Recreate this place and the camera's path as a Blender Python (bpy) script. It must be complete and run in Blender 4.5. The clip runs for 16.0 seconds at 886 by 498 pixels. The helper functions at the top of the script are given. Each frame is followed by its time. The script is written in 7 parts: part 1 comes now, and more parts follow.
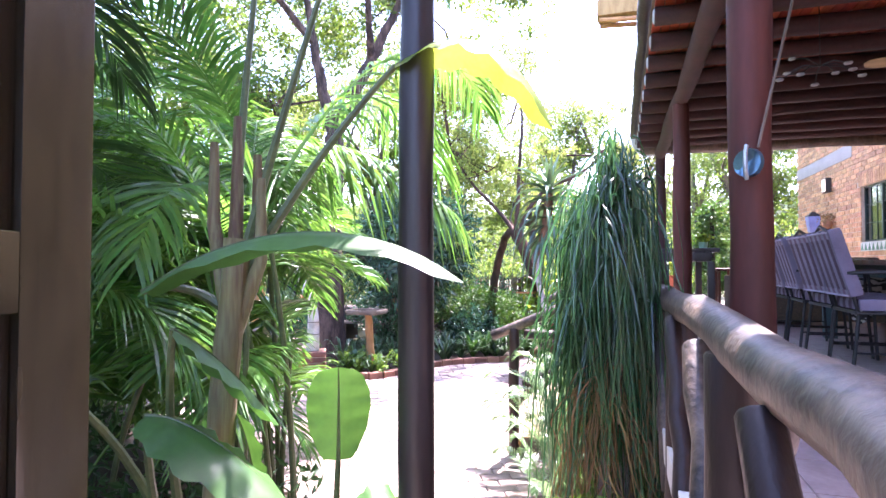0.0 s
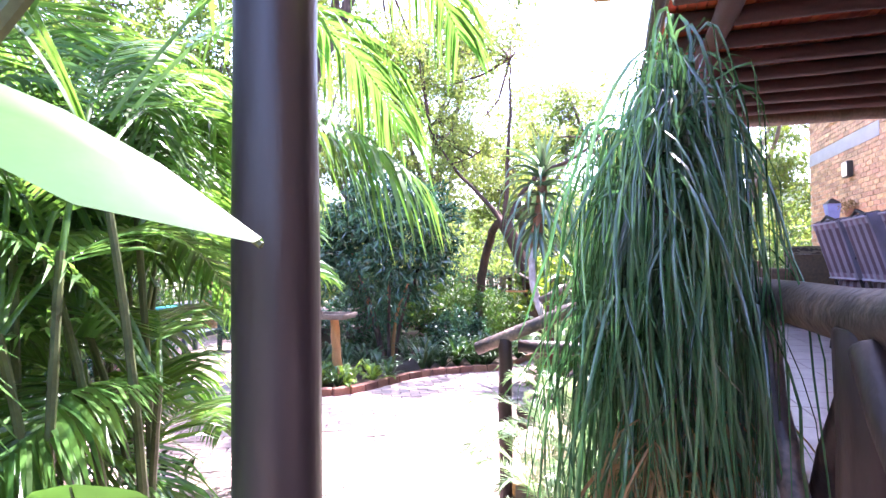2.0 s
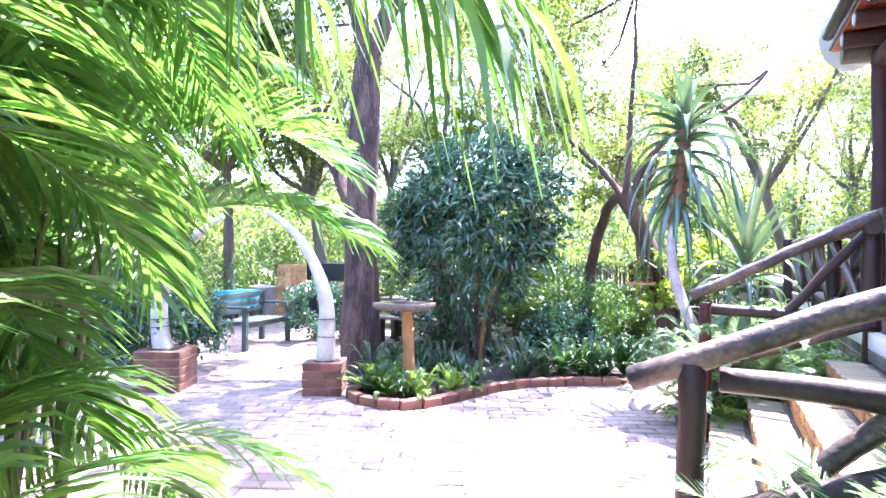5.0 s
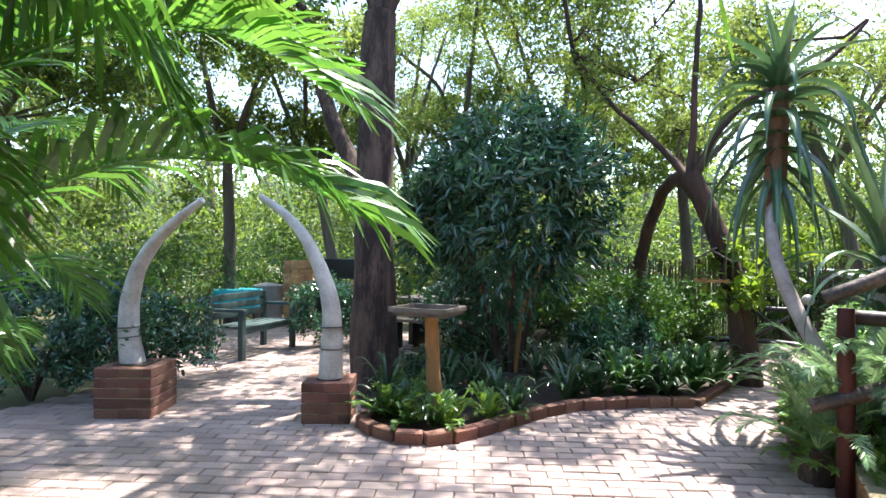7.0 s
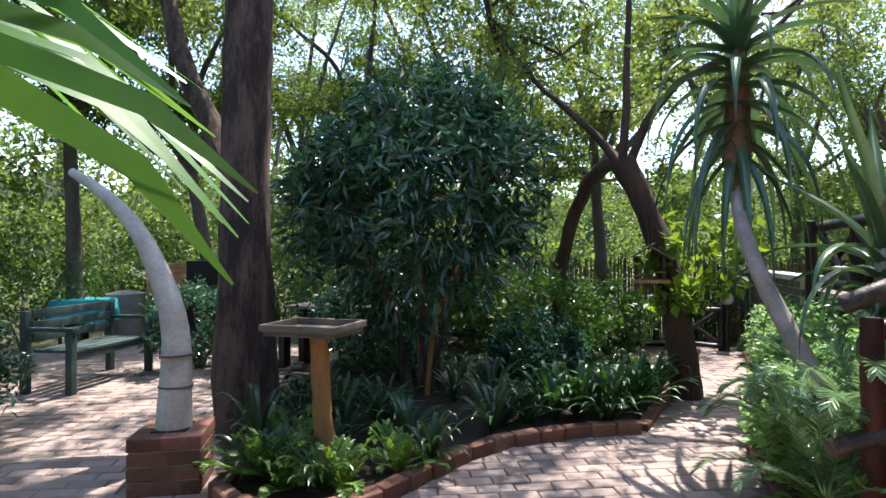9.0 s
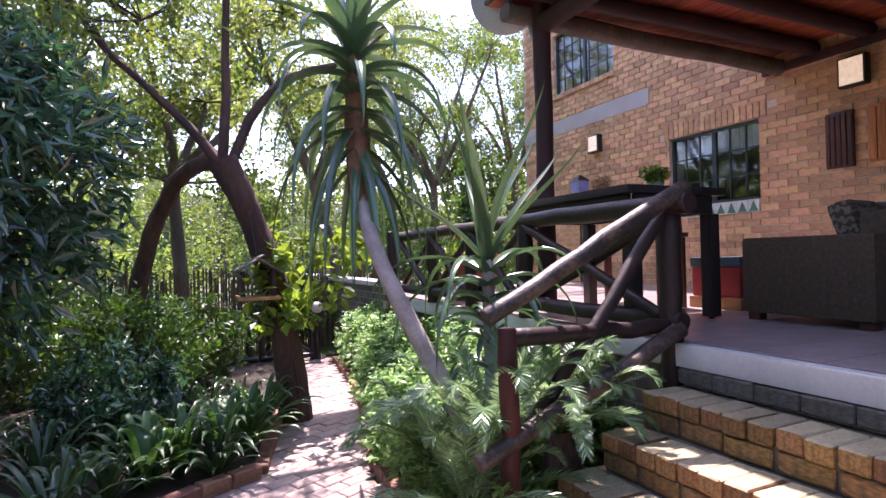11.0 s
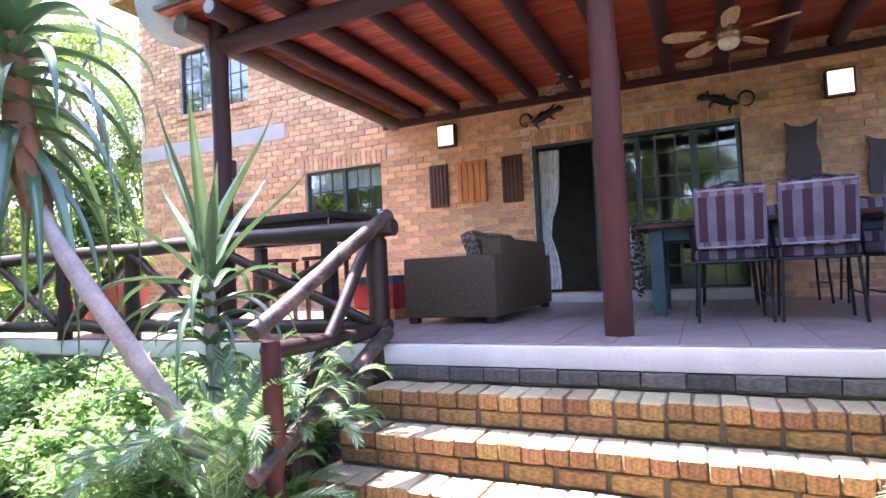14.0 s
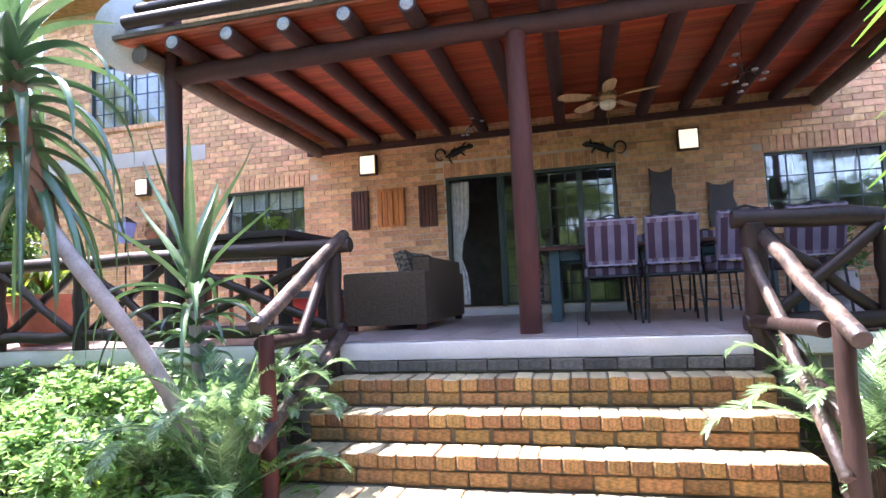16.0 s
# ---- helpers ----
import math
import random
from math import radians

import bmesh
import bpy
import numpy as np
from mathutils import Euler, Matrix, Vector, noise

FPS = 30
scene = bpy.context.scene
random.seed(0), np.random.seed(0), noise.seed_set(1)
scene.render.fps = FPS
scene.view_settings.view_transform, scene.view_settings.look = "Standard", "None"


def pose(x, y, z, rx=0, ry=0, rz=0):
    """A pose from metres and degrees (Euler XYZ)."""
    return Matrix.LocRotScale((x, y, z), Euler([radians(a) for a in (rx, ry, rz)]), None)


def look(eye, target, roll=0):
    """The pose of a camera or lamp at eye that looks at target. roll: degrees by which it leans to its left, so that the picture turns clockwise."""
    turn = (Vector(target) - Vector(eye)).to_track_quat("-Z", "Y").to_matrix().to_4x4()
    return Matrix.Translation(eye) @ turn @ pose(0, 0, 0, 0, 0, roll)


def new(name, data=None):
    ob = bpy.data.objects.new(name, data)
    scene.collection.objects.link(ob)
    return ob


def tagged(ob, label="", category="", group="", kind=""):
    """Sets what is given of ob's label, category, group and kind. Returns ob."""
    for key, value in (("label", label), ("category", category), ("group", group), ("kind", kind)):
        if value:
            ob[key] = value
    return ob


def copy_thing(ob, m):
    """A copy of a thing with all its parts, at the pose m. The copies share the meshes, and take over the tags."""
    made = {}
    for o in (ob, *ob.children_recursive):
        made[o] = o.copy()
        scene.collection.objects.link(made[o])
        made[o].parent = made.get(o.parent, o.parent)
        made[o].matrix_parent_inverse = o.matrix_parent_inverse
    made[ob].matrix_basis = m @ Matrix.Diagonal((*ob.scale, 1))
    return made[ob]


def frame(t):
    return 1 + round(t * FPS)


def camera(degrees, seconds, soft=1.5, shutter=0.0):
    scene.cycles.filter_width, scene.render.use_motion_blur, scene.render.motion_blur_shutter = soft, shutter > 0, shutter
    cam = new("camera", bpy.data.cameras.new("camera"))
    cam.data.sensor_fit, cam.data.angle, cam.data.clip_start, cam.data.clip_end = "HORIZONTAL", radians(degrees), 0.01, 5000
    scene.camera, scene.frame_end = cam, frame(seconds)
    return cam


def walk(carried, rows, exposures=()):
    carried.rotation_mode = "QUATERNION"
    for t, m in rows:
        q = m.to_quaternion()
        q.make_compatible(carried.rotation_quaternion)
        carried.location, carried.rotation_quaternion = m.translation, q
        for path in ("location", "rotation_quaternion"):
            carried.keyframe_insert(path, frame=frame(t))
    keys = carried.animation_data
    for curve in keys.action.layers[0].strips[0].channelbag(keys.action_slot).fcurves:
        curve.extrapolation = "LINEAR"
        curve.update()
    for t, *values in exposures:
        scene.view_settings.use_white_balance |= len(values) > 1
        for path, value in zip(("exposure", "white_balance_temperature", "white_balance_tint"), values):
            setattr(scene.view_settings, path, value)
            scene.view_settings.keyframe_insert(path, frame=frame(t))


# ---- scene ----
cam = camera(76.4, 16.0)
# seconds, x, y, z, yaw, pitch, roll
ROWS = [
    (0.0, -0.169, -0.004, 1.67, 17.506, 1.507, 0.031),
    (0.5, -0.232, 0.305, 1.679, 16.95, 1.481, 0.245),
    (1.0, -0.296, 0.613, 1.672, 16.667, 1.306, 0.377),
    (1.5, -0.361, 0.924, 1.64, 16.473, 1.422, 0.527),
    (2.0, -0.406, 1.221, 1.606, 16.322, 1.461, 0.59),
    (2.5, -0.464, 1.492, 1.581, 16.637, 1.4, 0.391),
    (3.0, -0.500, 1.768, 1.565, 17.476, 1.343, 0.168),
    (3.5, -0.56, 2.119, 1.54, 19.299, 1.143, -0.003),
    (4.0, -0.69, 2.392, 1.496, 21.921, 0.972, -0.147),
    (4.5, -0.838, 2.644, 1.466, 23.797, 0.908, -0.455),
    (5.0, -1.001, 2.865, 1.451, 25.771, 0.747, -0.703),
    (7.5, -1.792, 4.16, 1.402, 27.247, 0.279, -0.354),
    (8.0, -1.911, 4.458, 1.388, 26.033, 0.245, -0.2),
    (10.5, -2.374, 5.468, 1.41, -12.249, 0.794, 0.828),
    (11.0, -2.417, 5.629, 1.447, -24.841, 0.671, 1.313),
    (11.5, -2.468, 5.708, 1.472, -31.997, 0.713, 1.632),
    (12.0, -2.543, 5.784, 1.473, -40.446, 0.823, 2.186),
    (12.5, -2.624, 5.824, 1.46, -47.614, 1.201, 2.394),
    (13.0, -2.786, 5.847, 1.44, -54.088, 1.725, 2.622),
    (13.5, -2.962, 5.907, 1.424, -59.44, 1.982, 2.593),
    (14.0, -3.157, 5.989, 1.402, -65.383, 2.212, 2.726),
    (14.5, -3.378, 6.029, 1.377, -69.306, 2.641, 2.658),
    (15.0, -3.598, 6.058, 1.364, -71.685, 3.061, 2.629),
    (15.5, -3.815, 6.092, 1.338, -74.29, 3.78, 2.57),
    (16.0, -4.015, 6.098, 1.32, -76.571, 4.177, 2.581),
]
EXPOSURES = [(0.0, 3.61, 6060, 36), (1.0, 3.56, 6060, 38), (2.0, 3.81, 6060, 40), (3.0, 4.17, 5890, 32), (3.8, 4.65, 5760, 32), (5.2, 3.9, 5760, 34), (7.3, 2.21, 6400, 10), (8.2, 1.89, 6400, 10), (10.3, 1.67, 6410, 28), (11.0, 2.19, 6350, 40), (12.5, 3.15, 6120, 42), (14.0, 3.66, 6150, 35), (16.0, 3.43, 6200, 27)]
walk(cam, [(t, pose(x, y, z, 90 + pitch, roll, yaw)) for t, x, y, z, yaw, pitch, roll in ROWS], EXPOSURES)

# ---- daylight ----
SUN = Vector((0.095, 0.40, 0.90)).normalized()
world = bpy.data.worlds.new("world")
scene.world = world
world.use_nodes = True
sky = world.node_tree.nodes.new("ShaderNodeTexSky")
sky.sky_type, sky.sun_disc = "NISHITA", False
sky.sun_elevation = math.asin(SUN.z)
sky.sun_rotation = math.atan2(SUN.x, SUN.y)
world.node_tree.links.new(sky.outputs[0], world.node_tree.nodes["Background"].inputs[0])
world.node_tree.nodes["Background"].inputs[1].default_value = 0.15
sun_data = bpy.data.lights.new("sun", "SUN")
sun_data.energy, sun_data.angle, sun_data.color = 3.8, radians(0.6), (1.0, 0.95, 0.87)
sun_ob = new("sun", sun_data)
sun_ob.matrix_world = look(SUN * 40, (0, 0, 0))


# ---- materials ----
def shader(name, base, rough=0.6, metal=0.0, dark=None, scale=6.0, fine=60.0, bump=0.15, mix=0.5, island=0.0, per_object=0.0, leaf=0.0, coords="Object", stretch=(1, 1, 1), spec=0.5):
    """A node material: two scales of noise mix base and dark, plus relief; island / per_object vary the brightness piece by piece; leaf adds light passing through."""
    m = bpy.data.materials.new(name)
    m.use_nodes = True
    nt = m.node_tree
    n, l = nt.nodes, nt.links
    bsdf = n["Principled BSDF"]
    bsdf.inputs["Roughness"].default_value = rough
    bsdf.inputs["Metallic"].default_value = metal
    bsdf.inputs["Specular IOR Level"].default_value = spec
    dark = dark or tuple(c * 0.6 for c in base)
    tc = n.new("ShaderNodeTexCoord")
    mp = n.new("ShaderNodeMapping")
    mp.inputs["Scale"].default_value = stretch
    l.new(tc.outputs[coords], mp.inputs["Vector"])
    big = n.new("ShaderNodeTexNoise")
    big.inputs["Scale"].default_value, big.inputs["Detail"].default_value = scale, 5.0
    small = n.new("ShaderNodeTexNoise")
    small.inputs["Scale"].default_value, small.inputs["Detail"].default_value = fine, 3.0
    for t in (big, small):
        l.new(mp.outputs[0], t.inputs["Vector"])
    add = n.new("ShaderNodeMath")
    add.operation = "MULTIPLY_ADD"
    l.new(small.outputs[0], add.inputs[0])
    add.inputs[1].default_value = 0.5
    l.new(big.outputs[0], add.inputs[2])
    ramp = n.new("ShaderNodeMapRange")
    ramp.inputs["From Min"].default_value, ramp.inputs["From Max"].default_value = 0.5, 1.0
    ramp.inputs["To Max"].default_value = mix * 2
    l.new(add.outputs[0], ramp.inputs["Value"])
    col = n.new("ShaderNodeMix")
    col.data_type = "RGBA"
    col.inputs["A"].default_value, col.inputs["B"].default_value = (*base, 1), (*dark, 1)
    l.new(ramp.outputs[0], col.inputs["Factor"])
    out = col.outputs["Result"]
    if island or per_object:
        src = n.new("ShaderNodeNewGeometry").outputs["Random Per Island"] if island else n.new("ShaderNodeObjectInfo").outputs["Random"]
        amount = island or per_object
        hsv = n.new("ShaderNodeHueSaturation")
        r = n.new("ShaderNodeMapRange")
        r.inputs["To Min"].default_value, r.inputs["To Max"].default_value = 1 - amount, 1 + amount
        l.new(src, r.inputs["Value"])
        l.new(r.outputs[0], hsv.inputs["Value"])
        r2 = n.new("ShaderNodeMapRange")
        r2.inputs["To Min"].default_value, r2.inputs["To Max"].default_value = 0.5 - amount * 0.035, 0.5 + amount * 0.035
        frac = n.new("ShaderNodeMath")
        frac.operation = "FRACT"
        mul = n.new("ShaderNodeMath")
        mul.operation = "MULTIPLY"
        mul.inputs[1].default_value = 7.31
        l.new(src, mul.inputs[0])
        l.new(mul.outputs[0], frac.inputs[0])
        l.new(frac.outputs[0], r2.inputs["Value"])
        l.new(r2.outputs[0], hsv.inputs["Hue"])
        l.new(out, hsv.inputs["Color"])
        out = hsv.outputs[0]
    l.new(out, bsdf.inputs["Base Color"])
    if bump:
        b = n.new("ShaderNodeBump")
        b.inputs["Strength"].default_value, b.inputs["Distance"].default_value = bump, 0.01
        l.new(add.outputs[0], b.inputs["Height"])
        l.new(b.outputs[0], bsdf.inputs["Normal"])
    if leaf:
        tr = n.new("ShaderNodeBsdfTranslucent")
        warm = n.new("ShaderNodeHueSaturation")
        warm.inputs["Hue"].default_value, warm.inputs["Saturation"].default_value, warm.inputs["Value"].default_value = 0.475, 1.1, 2.2
        l.new(out, warm.inputs["Color"])
        l.new(warm.outputs[0], tr.inputs["Color"])
        ms = n.new("ShaderNodeMixShader")
        ms.inputs[0].default_value = leaf
        l.new(bsdf.outputs[0], ms.inputs[1])
        l.new(tr.outputs[0], ms.inputs[2])
        l.new(ms.outputs[0], n["Material Output"].inputs[0])
    return m


def striped(name, a, b, width, axis=0, rough=0.85, wobble=0.0):
    """Cloth with woven stripes of two colours across one axis of the object."""
    m = shader(name, a, rough, bump=0.3, fine=250)
    n, l = m.node_tree.nodes, m.node_tree.links
    tc = n.new("ShaderNodeTexCoord")
    sep = n.new("ShaderNodeSeparateXYZ")
    l.new(tc.outputs["Object"], sep.inputs[0])
    w = n.new("ShaderNodeMath")
    w.operation = "PINGPONG"
    w.inputs[1].default_value = width
    if wobble:
        wn = n.new("ShaderNodeTexNoise")
        wn.inputs["Scale"].default_value = 9.0
        wm = n.new("ShaderNodeMath")
        wm.operation = "MULTIPLY_ADD"
        wm.inputs[1].default_value = wobble
        l.new(wn.outputs[0], wm.inputs[0])
        l.new(sep.outputs[axis], wm.inputs[2])
        l.new(wm.outputs[0], w.inputs[0])
    else:
        l.new(sep.outputs[axis], w.inputs[0])
    g = n.new("ShaderNodeMath")
    g.operation = "GREATER_THAN"
    g.inputs[1].default_value = width / 2
    l.new(w.outputs[0], g.inputs[0])
    mx = n.new("ShaderNodeMix")
    mx.data_type = "RGBA"
    l.new(g.outputs[0], mx.inputs["Factor"])
    l.new(m.node_tree.nodes["Principled BSDF"].inputs["Base Color"].links[0].from_socket, mx.inputs["A"])
    mx.inputs["B"].default_value = (*b, 1)
    l.new(mx.outputs["Result"], n["Principled BSDF"].inputs["Base Color"])
    return m


def glass_material(name, tint=(0.75, 0.82, 0.85)):
    m = bpy.data.materials.new(name)
    m.use_nodes = True
    b = m.node_tree.nodes["Principled BSDF"]
    b.inputs["Base Color"].default_value = (*tint, 1)
    b.inputs["Roughness"].default_value = 0.02
    b.inputs["Transmission Weight"].default_value = 1.0
    b.inputs["IOR"].default_value = 1.75
    return m


M_BRICK = shader("face_brick", (0.69, 0.41, 0.215), 0.9, dark=(0.42, 0.20, 0.09), scale=14, fine=90, bump=0.9, island=0.27)
M_BRICK_ONE = shader("face_brick_piece", (0.69, 0.41, 0.215), 0.9, dark=(0.42, 0.20, 0.09), scale=14, fine=90, bump=0.9, per_object=0.27)
M_MORTAR = shader("mortar", (0.70, 0.57, 0.43), 0.95, scale=3, fine=80, bump=0.5)
M_STEP = shader("step_brick", (0.40, 0.20, 0.075), 0.88, dark=(0.13, 0.085, 0.035), scale=7, fine=70, bump=0.6, per_object=0.40, coords="Generated", mix=0.6)
# tops of the step bricks: wear, and sunlight put into the paler colour
M_TREAD = shader("worn_sunlit_tread", (0.42, 0.34, 0.22), 0.92, dark=(0.17, 0.155, 0.07), scale=5, fine=60, bump=0.5, per_object=0.25)
M_STEP_GREY = shader("grey_step_brick", (0.20, 0.17, 0.14), 0.9, dark=(0.09, 0.08, 0.065), scale=7, fine=70, bump=0.6, per_object=0.3, coords="Generated", mix=0.6)
M_STEP_MORTAR = shader("step_mortar", (0.15, 0.125, 0.09), 0.95, bump=0.5)
M_PAVER = shader("paver", (0.38, 0.29, 0.255), 0.85, dark=(0.24, 0.18, 0.155), scale=3, fine=70, bump=0.4, island=0.22)
M_PAVER_ONE = shader("paver_piece", (0.38, 0.29, 0.255), 0.85, dark=(0.24, 0.18, 0.155), scale=3, fine=70, bump=0.4, per_object=0.22)
M_JOINT = shader("paving_sand", (0.22, 0.17, 0.13), 0.95, bump=0.4)
M_KERB = shader("kerb_brick", (0.25, 0.115, 0.075), 0.85, dark=(0.12, 0.06, 0.042), scale=6, bump=0.6, per_object=0.35, coords="Generated")
M_SOIL = shader("soil", (0.055, 0.038, 0.024), 0.95, dark=(0.02, 0.014, 0.01), scale=4, fine=40, bump=0.9)
M_GROUND = shader("garden_ground", (0.10, 0.085, 0.05), 0.95, dark=(0.05, 0.065, 0.02), scale=0.5, fine=8, bump=0.6)
M_LAWN = shader("lawn_grass", (0.10, 0.16, 0.03), 0.9, dark=(0.06, 0.10, 0.02), scale=1.5, fine=60, bump=0.8, leaf=0.15)
M_SLAB = shader("painted_concrete", (0.60, 0.60, 0.58), 0.75, dark=(0.42, 0.42, 0.41), scale=3, fine=50, bump=0.2, mix=0.4)
M_BAND = shader("concrete_band", (0.46, 0.42, 0.37), 0.9, dark=(0.36, 0.32, 0.28), scale=3, bump=0.3)
M_TILE = shader("floor_tile", (0.38, 0.31, 0.30), 0.28, dark=(0.25, 0.195, 0.185), scale=7, fine=40, bump=0.05, per_object=0.08, mix=0.6)
M_GROUT = shader("grout", (0.22, 0.185, 0.17), 0.9, bump=0.2)
M_LOG = shader("stained_log", (0.034, 0.018, 0.015), 0.5, dark=(0.014, 0.009, 0.008), scale=5, fine=40, bump=0.6, stretch=(1, 1, 0.25), spec=0.35)
M_POST = shader("post_paint", (0.090, 0.026, 0.020), 0.6, dark=(0.042, 0.015, 0.012), scale=4, fine=30, bump=0.35, stretch=(1, 1, 0.2), spec=0.25)
M_LOG_BLACK = shader("dark_oiled_log", (0.030, 0.020, 0.021), 0.40, dark=(0.014, 0.010, 0.010), scale=4, fine=30, bump=0.35, stretch=(1, 1, 0.2))
M_LOG_GREY = shader("weathered_log", (0.16, 0.12, 0.09), 0.6, dark=(0.06, 0.045, 0.03), scale=4, fine=40, bump=0.6, stretch=(1, 1, 0.25), mix=0.6)
M_LOG_WORN = shader("worn_rail_log", (0.15, 0.105, 0.078), 0.5, dark=(0.026, 0.018, 0.015), scale=5, fine=45, bump=0.8, mix=0.8)
M_RAFTER = shader("rafter_log", (0.052, 0.015, 0.013), 0.75, dark=(0.022, 0.008, 0.007), scale=4, fine=40, bump=0.35)
M_ENDCAP = shader("rafter_end", (0.40, 0.42, 0.42), 0.5, dark=(0.22, 0.23, 0.24), scale=30, bump=0.2)
M_BOARD = shader("red_ceiling_board", (0.38, 0.068, 0.022), 0.55, dark=(0.18, 0.030, 0.012), scale=3, fine=30, bump=0.25, island=0.25, stretch=(1, 0.15, 1))
M_GREENFRAME = shader("dark_green_steel", (0.030, 0.050, 0.045), 0.35, bump=0.05, spec=0.5)
M_BLACK = shader("black_iron", (0.018, 0.017, 0.018), 0.45, metal=0.3, bump=0.1)
M_GLASS = glass_material("window_glass")
M_ROOM = shader("dim_room_plaster", (0.28, 0.24, 0.19), 0.95, bump=0.1)
M_CURTAIN = shader("pale_curtain", (0.78, 0.76, 0.72), 0.9, scale=12, bump=0.2)
M_PANEL_DARK = shader("carved_dark_wood", (0.12, 0.030, 0.014), 0.5, dark=(0.03, 0.012, 0.008), scale=8, bump=0.8, stretch=(1, 1, 0.4))
M_PANEL = shader("carved_orange_wood", (0.62, 0.22, 0.045), 0.5, dark=(0.26, 0.085, 0.022), scale=10, bump=0.5, stretch=(1, 3, 0.3))
M_WICKER = shader("brown_wicker", (0.11, 0.066, 0.032), 0.7, dark=(0.042, 0.025, 0.014), scale=40, fine=160, bump=0.8)
M_PIPING = shader("mauve_piping", (0.40, 0.34, 0.42), 0.85, bump=0.1)
M_ZEBRA = striped("zebra_cloth", (0.60, 0.58, 0.53), (0.03, 0.03, 0.03), 0.03, axis=2, wobble=0.16)
M_TEAL = shader("teal_painted_wood", (0.050, 0.095, 0.105), 0.6, bump=0.2)
M_LAMPFRAME = shader("lamp_iron", (0.03, 0.025, 0.02), 0.5, bump=0.1)
M_CREAM = shader("frosted_glass", (0.85, 0.78, 0.60), 0.3, scale=20, bump=0.02)
M_FANBLADE = shader("fan_blade_wood", (0.70, 0.48, 0.25), 0.4, scale=6, bump=0.1, stretch=(0.2, 3, 1))
M_BRASS = shader("fan_motor_brass", (0.35, 0.24, 0.12), 0.3, metal=0.7, bump=0.02)
M_DISH = shader("dish_enamel", (0.55, 0.57, 0.58), 0.45, scale=3, bump=0.05)
M_STEEL = shader("galvanised_steel", (0.45, 0.46, 0.47), 0.4, metal=0.8, bump=0.1)
M_BLUE = shader("blue_enamel", (0.26, 0.30, 0.56), 0.35, bump=0.05)
M_TERRA = shader("terracotta", (0.42, 0.13, 0.065), 0.8, dark=(0.26, 0.075, 0.04), scale=6, bump=0.3)
M_REDCLOTH = shader("red_painted_tin", (0.42, 0.035, 0.03), 0.6, bump=0.2)
M_MINT = shader("mint_pot", (0.25, 0.42, 0.30), 0.4, bump=0.05)
M_WHITE_TILE = shader("white_tile", (0.72, 0.72, 0.68), 0.3, bump=0.03)
M_GREEN_TILE = shader("green_tile", (0.06, 0.20, 0.11), 0.3, bump=0.03)
M_TUSK = shader("whitewashed_tusk", (0.66, 0.62, 0.56), 0.75, dark=(0.38, 0.34, 0.29), scale=6, fine=40, bump=0.4)
M_BARK = shader("rough_bark", (0.15, 0.095, 0.072), 0.95, dark=(0.035, 0.022, 0.018), scale=9, fine=50, bump=1.0, stretch=(1, 1, 0.25), mix=0.7)
M_BARK_RED = shader("reddish_bark", (0.11, 0.055, 0.038), 0.9, dark=(0.03, 0.018, 0.014), scale=6, fine=40, bump=0.9, stretch=(1, 1, 0.3))
M_BARK_GREY = shader("grey_bark", (0.17, 0.14, 0.115), 0.9, dark=(0.07, 0.055, 0.045), scale=6, bump=0.9, stretch=(1, 1, 0.3))
M_CANE = shader("green_cane", (0.10, 0.13, 0.045), 0.5, dark=(0.04, 0.055, 0.02), scale=8, bump=0.2)
M_ORANGEWOOD = shader("peeled_gum_post", (0.52, 0.26, 0.09), 0.65, dark=(0.28, 0.13, 0.05), scale=5, bump=0.4, stretch=(1, 1, 0.2))
M_PLANKGREY = shader("grey_plank", (0.20, 0.165, 0.13), 0.8, dark=(0.09, 0.07, 0.055), scale=6, bump=0.5)
M_STREL = shader("strelitzia_stem", (0.19, 0.185, 0.075), 0.7, dark=(0.095, 0.055, 0.028), scale=5, fine=40, bump=0.6, stretch=(2.5, 2.5, 0.2), mix=0.6)
M_TIN = shader("tin_reflector", (0.13, 0.26, 0.34), 0.32, metal=0.9, dark=(0.10, 0.16, 0.22), scale=12, bump=0.05)
M_BENCH = shader("green_bench_paint", (0.045, 0.085, 0.080), 0.7, dark=(0.025, 0.04, 0.038), scale=6, bump=0.3)
M_TURQ = shader("turquoise_cloth", (0.03, 0.42, 0.46), 0.8, scale=10, bump=0.2)
M_BIN = shader("grey_bin", (0.36, 0.32, 0.29), 0.6, bump=0.1)
M_REED = shader("reed_fence", (0.17, 0.115, 0.06), 0.9, dark=(0.08, 0.05, 0.03), scale=10, bump=0.6, island=0.3)
M_THATCH = shader("thatch_straw", (0.42, 0.27, 0.11), 0.95, dark=(0.22, 0.13, 0.05), scale=10, fine=90, bump=1.0, stretch=(1, 1, 0.2))
M_DOOR = shader("varnished_door", (0.022, 0.018, 0.010), 0.22, dark=(0.010, 0.008, 0.005), scale=5, fine=40, bump=0.15, stretch=(1, 1, 0.2))
